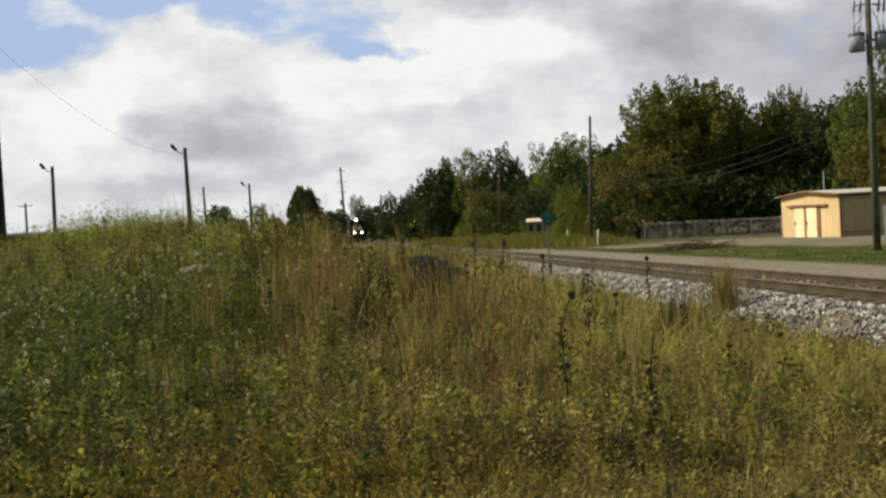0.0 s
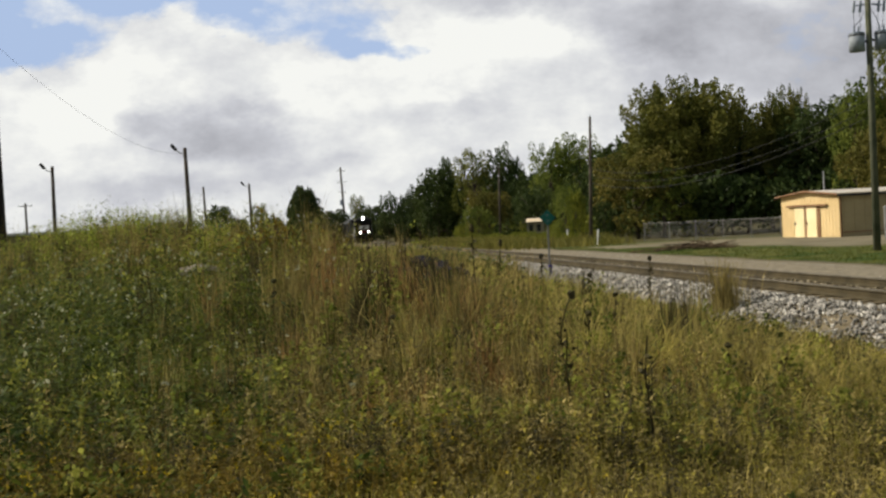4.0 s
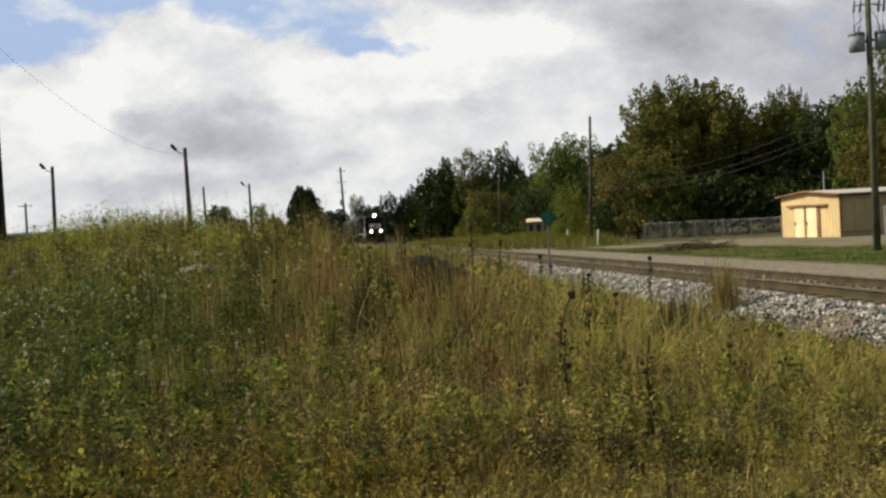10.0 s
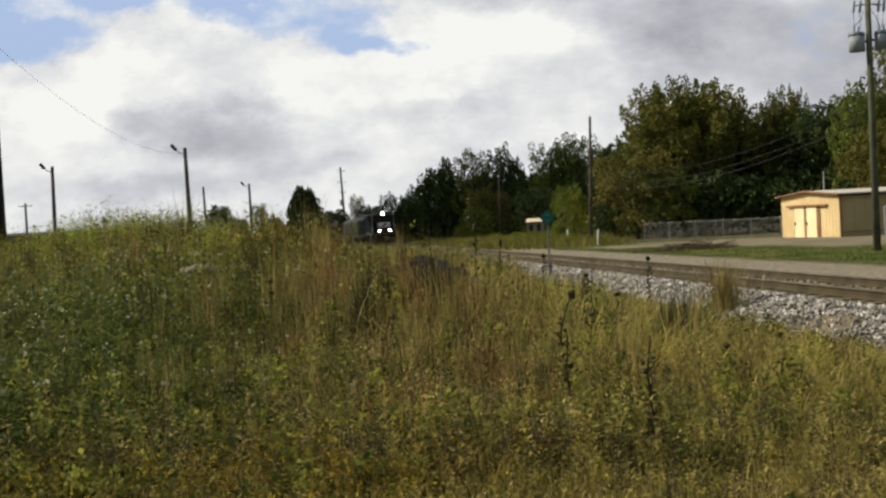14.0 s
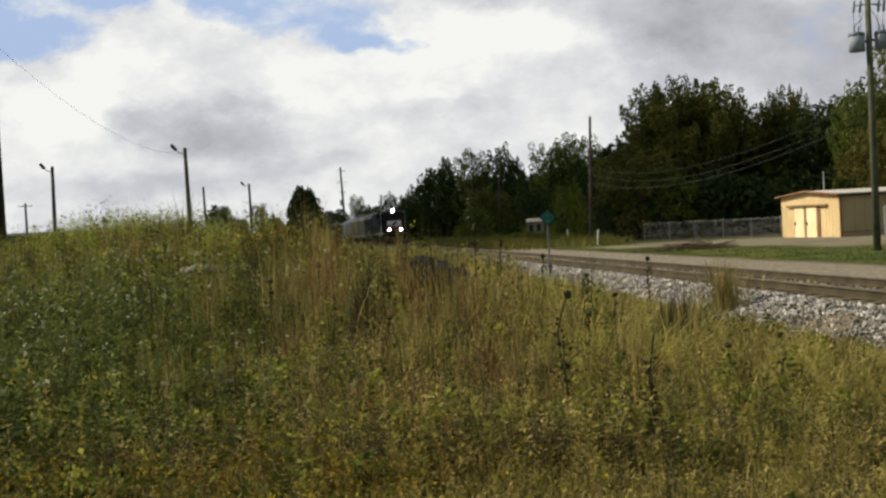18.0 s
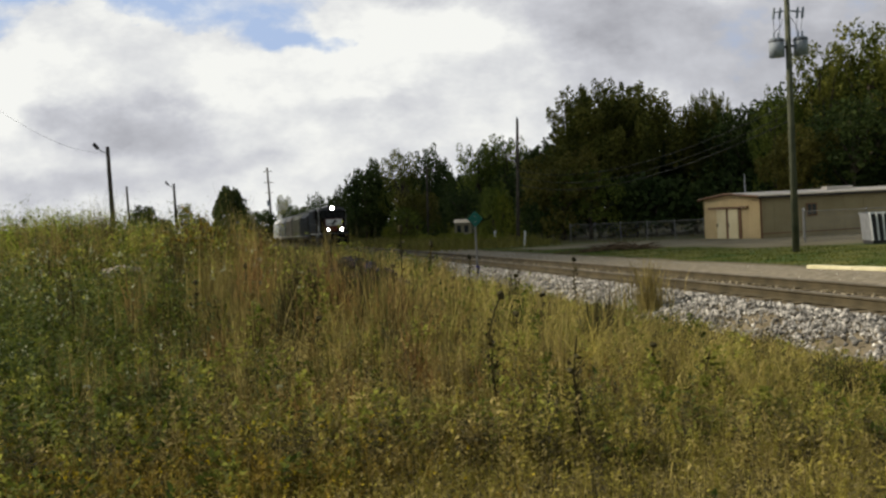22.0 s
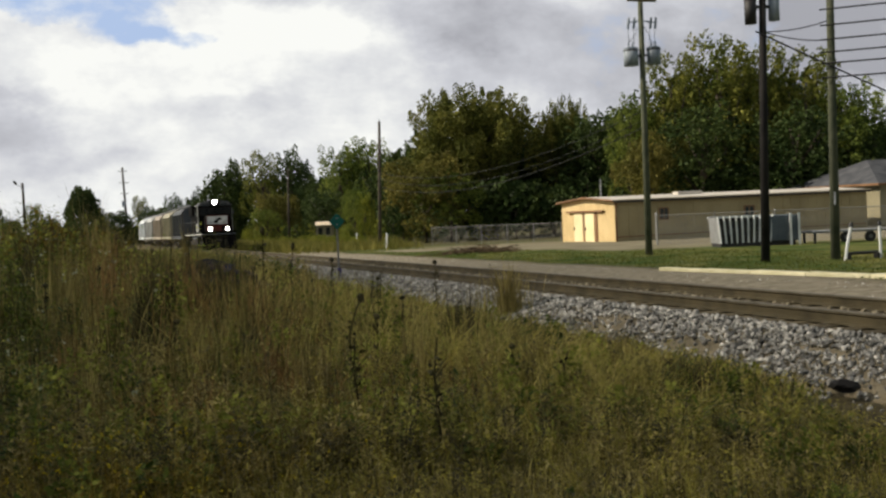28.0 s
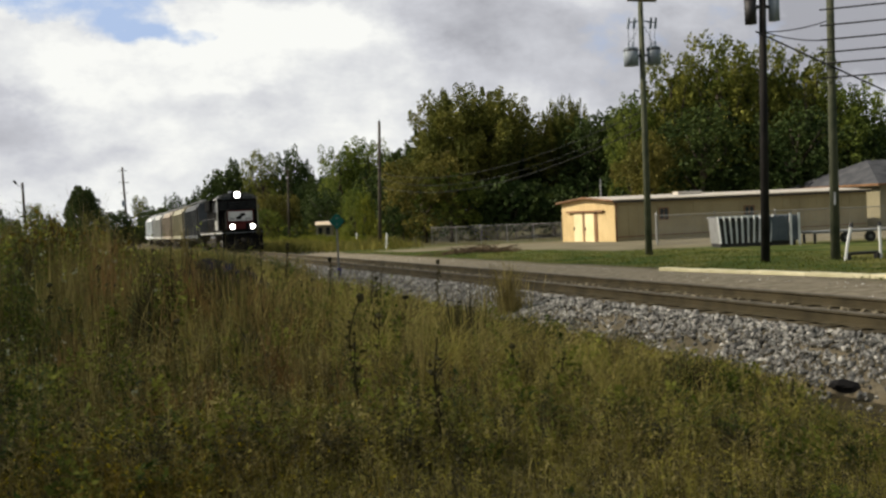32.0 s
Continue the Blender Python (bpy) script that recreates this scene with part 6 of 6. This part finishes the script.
tagged(new("lane_gravel", scatter_rocks("lane_gravel", pts, sizes, M_ROCK)), "scattered pale stones on the gravel lane", "gravel", kind="stuff")


# ---------------------------------------------------------------- train
M_BLACK = surface("black_locomotive_paint", (0.004, 0.004, 0.0042), (0.010, 0.0095, 0.009), 1.2, 0.8, 0.1, fine=14, spread=0.05)
M_BLACK.node_tree.nodes["Principled BSDF"].inputs["Specular IOR Level"].default_value = 0.04
M_UNDER = surface("grimy_underframe", (0.02, 0.018, 0.016), (0.05, 0.043, 0.036), 2, 0.85, 0.3, spread=0.1)
M_LOCOWHITE = surface("white_nose_paint", (0.6, 0.6, 0.58), (0.72, 0.72, 0.7), 1.5, 0.5, 0.1, spread=0.04)
# greys for sunlit black paint on cab roof and side; handrails are grey anyway
M_ROOFRAILGREY = surface("lit_roof_and_rail_grey", (0.06, 0.062, 0.064), (0.12, 0.122, 0.122), 1.5, 0.6, 0.1, spread=0.05)
M_CABLIGHT = surface("sunlit_cab_side_tone", (0.26, 0.265, 0.25), (0.4, 0.4, 0.38), 1.5, 0.7, 0.1, spread=0.05)
M_TINTED = surface("tinted_cab_glass", (0.004, 0.005, 0.006), (0.008, 0.009, 0.01), 1, 0.32, 0, spread=0.05)
M_RED = surface("dull_red_paint", (0.09, 0.012, 0.01), (0.15, 0.022, 0.017), 1.5, 0.5, 0.1, spread=0.04)
M_HEAD = glow("headlight_glass", (1.0, 0.93, 0.84), 16)
M_DITCH = glow("ditch_light_glass", (1.0, 0.93, 0.86), 16)
M_WHEEL = surface("steel_wheel", (0.05, 0.045, 0.04), (0.12, 0.1, 0.085), 3, 0.6, 0.2, 0.5, spread=0.1)
WHEELS = []


def bogie(ob, y, axles, r, wheelbase):
    b = part("bogie", boxes([(-1.1, -0.95, y - wheelbase / 2 - 0.7, y + wheelbase / 2 + 0.7, 0.45, 0.85), (0.95, 1.1, y - wheelbase / 2 - 0.7, y + wheelbase / 2 + 0.7, 0.45, 0.85), (-0.95, 0.95, y - 0.35, y + 0.35, 0.45, 0.8)], 0.03), M_UNDER, ob)
    for k in range(axles):
        ay = y - wheelbase / 2 + wheelbase * k / (axles - 1)
        bm = bmesh.new()
        tube(bm, (-0.9, 0, 0), (0.9, 0, 0), 0.08, 0.08, 8)
        for s in (-1, 1):
            tube(bm, (s * 0.69, 0, 0), (s * 0.83, 0, 0), r, r, 22)
            tube(bm, (s * 0.665, 0, 0), (s * 0.69, 0, 0), r + 0.028, r + 0.028, 22)
            for q in range(4):
                c = (0.6 * r * math.cos(q * 1.571), 0.6 * r * math.sin(q * 1.571))
                tube(bm, (s * 0.83, *c), (s * 0.842, *c), 0.05, 0.05, 6)
        w = part("wheelset", bm, M_WHEEL, ob)
        w.matrix_basis = pose(0, ay, r)
        WHEELS.append((w, ay, r))
        for s in (-1, 1):
            part("axle_box", boxes([(s * 1.03 - 0.12, s * 1.03 + 0.12, ay - 0.17, ay + 0.17, r - 0.15, r + 0.17)], 0.03), M_UNDER, b)


def locomotive():
    """Front at y = -9, rail head at z = 0."""
    ob = thing("locomotive", Matrix.Identity(4), "black diesel locomotive with lit headlights and a white nose band", "locomotive")
    F, R = -9.0, 9.0
    part("underframe", boxes([(-1.52, 1.52, F + 0.35, R - 0.3, 1.3, 1.6)], 0.03), M_BLACK, ob)
    part("fuel_tank", boxes([(-1.35, 1.35, -2.4, 2.4, 0.35, 1.28)], 0.25), M_UNDER, ob)
    # pilot, plough, coupler
    part("pilot", boxes([(-1.5, 1.5, F + 0.1, F + 0.35, 0.3, 1.6)], 0.04), M_BLACK, ob)
    bm = bmesh.new()
    vs = [bm.verts.new(q) for q in ((-1.45, F + 0.1, 0.85), (0, F - 0.35, 0.85), (1.45, F + 0.1, 0.85), (-1.5, F + 0.0, 0.1), (0, F - 0.6, 0.1), (1.5, F + 0.0, 0.1), (0, F + 0.2, 0.85), (0, F + 0.2, 0.1))]
    for q in ((0, 1, 4, 3), (1, 2, 5, 4), (0, 6, 1), (1, 6, 2), (3, 4, 7), (4, 5, 7), (0, 3, 7, 6), (2, 6, 7, 5)):
        bm.faces.new([vs[i] for i in q])
    part("snow_plough", bm, M_BLACK, ob)
    part("coupler", boxes([(-0.14, 0.14, F - 0.55, F + 0.1, 0.75, 1.02)], 0.04), M_UNDER, ob)
    part("anticlimber", boxes([(-1.5, 1.5, F - 0.02, F + 0.35, 1.6, 1.72)], 0.02), M_BLACK, ob)
    # short nose, cab, long hood
    nose = part("short_nose", prism(bmesh.new(), [(-1.0, 1.6), (1.0, 1.6), (1.0, 2.95), (0.82, 3.2), (-0.82, 3.2), (-1.0, 2.95)], F + 1.1, F + 2.7), M_BLACK, ob, "black short nose with bevelled shoulders")
    part("nose_frame", boxes([(-0.98, 0.98, F + 1.085, F + 1.099, 2.26, 2.33), (-0.98, 0.98, F + 1.085, F + 1.099, 3.06, 3.13), (-0.98, -0.91, F + 1.085, F + 1.099, 2.33, 3.06), (0.91, 0.98, F + 1.085, F + 1.099, 2.33, 3.06)]), M_RED, nose, "dull red rim round the white band")
    band = part("nose_band", boxes([(-0.9, 0.9, F + 1.07, F + 1.098, 2.34, 3.05)], 0.01), M_LOCOWHITE, nose, "white band across the nose")
    for q in ([(-0.3, 2.44), (0.02, 2.44), (0.12, 2.66), (0.42, 2.74), (0.3, 2.94), (0.02, 2.9), (-0.1, 2.7), (-0.36, 2.62)], [(-0.78, 2.46), (-0.44, 2.46), (-0.42, 2.52), (-0.76, 2.52)], [(0.34, 2.46), (0.74, 2.46), (0.76, 2.52), (0.36, 2.52)]):
        part("emblem", prism(bmesh.new(), q, F + 1.056, F + 1.068), M_BLACK, band, "dark slanting emblem shape")
    part("nose_sill", boxes([(-1.0, 1.0, F + 1.08, F + 1.098, 1.64, 2.2)], 0.01), M_RED, nose, "dull red panel under the white band")
    part("nose_door", boxes([(0.35, 0.8, F + 1.05, F + 1.078, 1.68, 2.16)], 0.01), M_BLACK, nose)
    cab = part("cab", boxes([(-1.5, 1.5, F + 2.7, F + 5.0, 1.6, 4.1)], 0.07), M_BLACK, ob)
    part("cab_roof", prism(bmesh.new(), [(-1.54, 4.06), (1.54, 4.06), (1.25, 4.36), (0.6, 4.52), (-0.6, 4.52), (-1.25, 4.36)], F + 2.6, F + 5.1), M_ROOFRAILGREY, ob, "cab roof in a sunlit grey, with sloping edges")
    for s in (-1, 1):
        # pale line paints the sun on the roof edge
        part("roof_gutter", chain(bmesh.new(), [(s * 1.55, F + 2.58, 4.07), (s * 1.55, F + 5.1, 4.07)], 0.035, 6), M_LOCOWHITE, cab, "pale line for the sunlit roof edge")
    for x0, x1 in ((-1.4, -0.78), (-0.68, -0.04), (0.04, 0.68), (0.78, 1.4)):
        w = part("windscreen", boxes([(x0, x1, F + 2.665, F + 2.695, 3.24, 3.85)], 0.01), M_TINTED, cab)
        part("gasket", boxes([(x0 - 0.03, x1 + 0.03, F + 2.68, F + 2.698, 3.2, 3.24), (x0 - 0.03, x1 + 0.03, F + 2.68, F + 2.698, 3.85, 3.88)]), M_UNDER, w)
        part("wiper", chain(bmesh.new(), [(x0 + 0.08, F + 2.655, 3.26), ((x0 + x1) / 2, F + 2.65, 3.7)], 0.012, 4), M_UNDER, w)
    for s in (-1, 1):
        part("side_window", boxes([(s * 1.505 - 0.01, s * 1.505 + 0.01, F + 3.15, F + 4.5, 3.1, 3.75)]), M_GLASSDARK, cab)
        # pale sheets paint the sunlight on the black cab side
        part("cab_side_panel", boxes([(s * 1.512 - 0.012, s * 1.512 + 0.012, F + 2.75, F + 3.13, 1.7, 4.0), (s * 1.512 - 0.012, s * 1.512 + 0.012, F + 3.13, F + 4.9, 1.7, 2.45)]), M_CABLIGHT, cab, "pale sheet for the sunlit cab side")
        part("sunshade", boxes([(s * 1.6 - 0.1, s * 1.6 + 0.1, F + 3.1, F + 4.55, 3.8, 3.84)]), M_BLACK, cab)
        part("mirror", boxes([(s * 1.66 - 0.06, s * 1.66 + 0.06, F + 3.0, F + 3.03, 3.2, 3.6)], 0.01), M_ROOFRAILGREY, cab)
        part("grab_iron", chain(bmesh.new(), [(s * 1.53, F + 2.72, 1.8), (s * 1.56, F + 2.7, 2.4), (s * 1.53, F + 2.72, 3.0)], 0.015, 4), M_LOCOWHITE, cab)
        part("number_board", boxes([(s * 0.85 - 0.3, s * 0.85 + 0.3, F + 2.58, F + 2.66, 4.02, 4.24)], 0.01), M_GLASSDARK, cab, "dark number board, unlit")
        part("nose_grab", chain(bmesh.new(), [(s * 0.6, F + 1.06, 1.75), (s * 0.62, F + 1.0, 1.95), (s * 0.6, F + 1.06, 2.15)], 0.015, 4), M_LOCOWHITE, nose)
        for k, u in enumerate((0.45, 0.62)):
            part("air_hose", chain(bmesh.new(), [(s * u, F + 0.1, 0.95), (s * u, F - 0.3, 0.8), (s * (u + 0.03), F - 0.42, 0.5)], 0.03, 6), M_UNDER, ob, "dangling rubber air hose")
    part("antenna", tube(bmesh.new(), (0.5, F + 4.2, 4.5), (0.5, F + 4.2, 5.0), 0.02, 0.012, 6), M_GALV, cab)
    hl = part("headlight_housing", boxes([(-0.42, 0.42, F + 2.48, F + 2.66, 4.1, 4.58)], 0.04), M_BLACK, cab)
    part("headlight", tube(bmesh.new(), (0, F + 2.475, 4.36), (0, F + 2.44, 4.36), 0.21, 0.2, 20), M_HEAD, hl, "glowing headlight lens")
    for x in (-0.74, 0.74):
        d = part("ditch_light_housing", boxes([(x - 0.22, x + 0.22, F - 0.02, F + 0.3, 1.72, 2.08)], 0.03), M_BLACK, ob)
        part("ditch_light", tube(bmesh.new(), (x, F - 0.025, 1.9), (x, F - 0.05, 1.9), 0.165, 0.165, 16), M_DITCH, d, "glowing ditch light lens")
    part("sill_stripe", boxes([(-1.5, 1.5, F + 0.085, F + 0.098, 1.44, 1.48)]), M_GREYTANK, ob)
    hood = part("long_hood", boxes([(-0.9, 0.9, F + 5.0, R - 0.9, 1.6, 4.0)], 0.1), M_BLACK, ob)
    part("radiator_flare", boxes([(-1.15, 1.15, R - 5.2, R - 1.6, 3.35, 4.35)], 0.12), M_BLACK, ob)
    part("dynamic_brake", boxes([(-1.1, 1.1, F + 6.6, F + 9.0, 3.5, 4.4)], 0.15), M_BLACK, ob)
    for k in range(3):
        part("roof_fan", tube(bmesh.new(), (0, R - 4.6 + k * 1.2, 4.35), (0, R - 4.6 + k * 1.2, 4.55), 0.52, 0.48, 18), M_UNDER, hood)
    part("exhaust_stack", boxes([(-0.25, 0.25, F + 9.4, F + 10.0, 4.0, 4.5)], 0.03), M_UNDER, hood)
    part("air_horn", boxes([(-0.5, -0.2, F + 3.3, F + 3.9, 4.5, 4.66)], 0.03), M_GALV, cab)
    for k in range(9):
        for s in (-1, 1):
            part("hood_door", boxes([(s * 0.905 - 0.012, s * 0.905 + 0.012, F + 5.3 + k * 0.95, F + 6.15 + k * 0.95, 1.75, 3.2)], 0.008), M_BLACK, hood)
    for s in (-1, 1):
        part("walkway", boxes([(s * 1.2 - 0.32, s * 1.2 + 0.32, F + 0.35, R - 0.3, 1.6, 1.65)]), M_UNDER, ob)
        bm = chain(bmesh.new(), [(s * 1.45, F + 5.2, 2.65), (s * 1.45, R - 0.4, 2.65)], 0.025, 6)
        for k in range(8):
            y = F + 5.2 + k * (R - 0.4 - F - 5.2) / 7
            tube(bm, (s * 1.45, y, 1.65), (s * 1.45, y, 2.65), 0.02, 0.02, 6)
        part("handrail", bm, M_ROOFRAILGREY, ob, "grey handrail along the walkway")
        bm = bmesh.new()
        for k, zz in enumerate((0.45, 0.8, 1.15)):
            box(bm, s * 1.35 - 0.15, s * 1.35 + 0.15, F + 0.36, F + 0.8, zz, zz + 0.05)
        part("step", bm, M_LOCOWHITE, ob)
        part("front_rail", chain(bmesh.new(), [(s * 1.45, F + 0.4, 1.0), (s * 1.45, F + 0.15, 2.6), (s * 0.7, F + 0.1, 2.55)], 0.018, 6), M_UNDER, ob)
        part("sill_line", boxes([(s * 1.525 - 0.004, s * 1.525 + 0.004, F + 0.4, R - 0.4, 1.42, 1.5)]), M_LOCOWHITE, ob)
        part("air_tank", tube(bmesh.new(), (s * 1.2, -2.0, 1.15), (s * 1.2, 2.0, 1.15), 0.16, 0.16, 10), M_GREYTANK, ob)
    bogie(ob, F + 4.0, 2, 0.51, 2.75)
    bogie(ob, R - 4.0, 2, 0.51, 2.75)
    return ob


def covered_hopper(material, label, length=15.0):
    ob = thing("hopper_car", Matrix.Identity(4), label, "freight car", "freight cars of the train")
    h = length / 2
    body = part("body", prism(bmesh.new(), [(-1.45, 1.35), (-1.58, 2.2), (-1.58, 3.7), (-1.25, 4.25), (-0.5, 4.5), (0.5, 4.5), (1.25, 4.25), (1.58, 3.7), (1.58, 2.2), (1.45, 1.35)], -h + 1.1, h - 1.1), material, ob)
    for s in (-1, 1):
        for k in range(12):
            y = -h + 1.4 + k * (2 * h - 2.8) / 11
            part("rib", boxes([(s * 1.62 - 0.04, s * 1.62 + 0.04, y - 0.05, y + 0.05, 1.4, 3.75)]), material, body)
        part("side_sill", boxes([(s * 1.5 - 0.12, s * 1.5 + 0.12, -h + 0.2, h - 0.2, 1.1, 1.4)]), material, ob)
        part("ladder", boxes([(s * 1.55 - 0.03, s * 1.55 + 0.03, -h + 0.35, -h + 0.4, 1.3, 4.0), (s * 1.55 - 0.03, s * 1.55 + 0.03, -h + 0.8, -h + 0.85, 1.3, 4.0)] + [(s * 1.55 - 0.02, s * 1.55 + 0.02, -h + 0.4, -h + 0.8, 1.5 + k * 0.35, 1.53 + k * 0.35) for k in range(7)]), M_UNDER, ob)
        part("end_slope", prism(bmesh.new(), [(s * (h - 1.1), 4.0), (s * (h - 0.4), 1.5), (s * (h - 1.1), 1.4)], -1.4, 1.4, "x"), material, ob)
        part("end_platform", boxes([(-1.45, 1.45, s * (h - 0.75) - 0.55, s * (h - 0.75) + 0.55, 1.15, 1.35)]), M_UNDER, ob)
        part("coupler", boxes([(-0.13, 0.13, s * (h + 0.2) - 0.35, s * (h + 0.2) + 0.3, 0.75, 1.0)], 0.03), M_UNDER, ob)
    for k in range(3):
        y = (k - 1) * (length - 5.5) / 3
        bm = bmesh.new()
        vs = [bm.verts.new(q) for q in ((-1.4, y - 1.3, 1.35), (1.4, y - 1.3, 1.35), (1.4, y + 1.3, 1.35), (-1.4, y + 1.3, 1.35), (-0.5, y - 0.25, 0.42), (0.5, y - 0.25, 0.42), (0.5, y + 0.25, 0.42), (-0.5, y + 0.25, 0.42))]
        for q in ((0, 1, 5, 4), (1, 2, 6, 5), (2, 3, 7, 6), (3, 0, 4, 7), (4, 5, 6, 7), (3, 2, 1, 0)):
            bm.faces.new([vs[i] for i in q])
        part("discharge_bay", bm, material, ob)
        part("hatch", boxes([(-0.4, 0.4, y - 1.0, y + 1.0, 4.5, 4.6)], 0.03), material, body)
    part("roof_walk", boxes([(-0.95, -0.6, -h + 1.0, h - 1.0, 4.56, 4.62)]), M_GALV, ob)
    bogie(ob, -h + 1.9, 2, 0.42, 1.8)
    bogie(ob, h - 1.9, 2, 0.42, 1.8)
    return ob


def car_paint(name, a, b):
    return surface(name, a, b, 0.7, 0.6, 0.1, fine=8, spread=0.06)


TRAIN = [(locomotive(), 9.0, 18.0)]
TRAIN.append((covered_hopper(car_paint("dark_grey_car_paint", (0.06, 0.065, 0.07), (0.10, 0.105, 0.11)), "dark grey covered hopper car", 15.0), 7.5, 15.0))
TRAIN.append((covered_hopper(car_paint("cream_car_paint", (0.27, 0.255, 0.185), (0.4, 0.375, 0.28)), "dusty cream covered hopper car", 15.0), 7.5, 15.0))
TRAIN.append((covered_hopper(car_paint("tan_car_paint", (0.32, 0.275, 0.225), (0.45, 0.4, 0.335)), "dusty tan covered hopper car", 15.0), 7.5, 15.0))
TRAIN.append((covered_hopper(car_paint("white_car_paint", (0.4, 0.41, 0.4), (0.54, 0.54, 0.53)), "white covered hopper car", 15.0), 7.5, 15.0))
TRAIN.append((covered_hopper(car_paint("pale_car_paint", (0.58, 0.62, 0.64), (0.72, 0.75, 0.77)), "pale grey covered hopper car", 15.0), 7.5, 15.0))


# ---------------------------------------------------------------- cloud drifting between sun and ground
def drifting_cloud():
    bm = bmesh.new()
    rnd = random.Random(3)
    for i in range(170):
        u, v = rnd.uniform(-1, 1), rnd.uniform(-1, 1)
        if u * u + v * v > 1:
            continue
        r = rnd.uniform(15, 24)
        bmesh.ops.create_icosphere(bm, subdivisions=2, radius=r, matrix=Matrix.Translation((u * 62, v * 66, rnd.uniform(-6, 10))) @ Matrix.Diagonal((1, 1, 0.6, 1)))
    for v in bm.verts:
        v.co += v.co.normalized() * 4 * noise.noise(v.co * 0.06)
    ob = new("cloud", mesh_of("cloud", bm, surface("cloud_white", (0.75, 0.76, 0.78), (0.85, 0.85, 0.86), 0.02, 1.0, 0, spread=0.02), True))
    return tagged(ob, "small white cloud drifting between the sun and the field", "cloud", kind="structure")


CLOUD = drifting_cloud()
CLOUD_UP = 1500.0


# ---------------------------------------------------------------- what moves
def motions():
    d0, v = 214.9, 4.1
    ticks = [k * 0.5 for k in range(65)]
    gap = 0.0
    for ob, half, length in TRAIN:
        rows = []
        for t in ticks:
            y = d0 - v * t + gap + half
            rows.append((t, pose(track_x(y), y, rail_z(y), math.degrees(math.atan(-0.00958 + 0.00002 * (y - 15))), 0, math.degrees(-math.atan(track_dx(y))))))
        walk(ob, rows)
        gap += length + 0.9
    n = 215
    for w, ay, r in WHEELS:
        walk(w, [(32.0 * k / n, pose(0, ay, r, math.degrees(v * 32.0 * k / n / r) % 360.0)) for k in range(n + 1)])
    # clouds come slowly nearer
    walk(cloud_bank, [(0.0, pose(0, 0, 1.5)), (8.0, pose(0, -75, 1.5)), (16.0, pose(0, -150, 1.5)), (24.0, pose(0, -225, 1.5)), (32.0, pose(0, -300, 1.5))])
    rows = []
    for t, sx, sy in ((0.0, 92.0, 374.0), (8.0, 49.0, 284.0), (16.0, 5.5, 194.5), (20.0, -16.0, 149.5), (23.5, -36.0, 112.0), (24.6, -39.0, 110.0), (26.5, -70.0, 20.0), (27.2, -74.5, 16.0), (28.0, -76.0, 15.0), (30.0, -76.3, 14.5), (32.0, -76.3, 14.0)):
        shade = Vector((sx, sy, 0.0))
        c = shade + SUN_DIR * (CLOUD_UP / SUN_DIR.z)
        rows.append((t, pose(c.x, c.y, c.z)))
    walk(CLOUD, rows)
    # the tallest stalks sway in the wind
    for i, (ob, x, y) in enumerate(STALKS):
        z = ground_z(x, y)
        rows = []
        for k in range(41):
            t = k * 0.8
            sway = 1.1 * math.sin(t * 1.1 + i * 1.7) + 0.8 * math.sin(t * 2.3 + i * 0.6)
            rows.append((t, pose(x, y, z, 0.4 * math.sin(t * 1.7 + i), sway, i * 40.0 % 30 - 15)))
        walk(ob, rows)


motions()
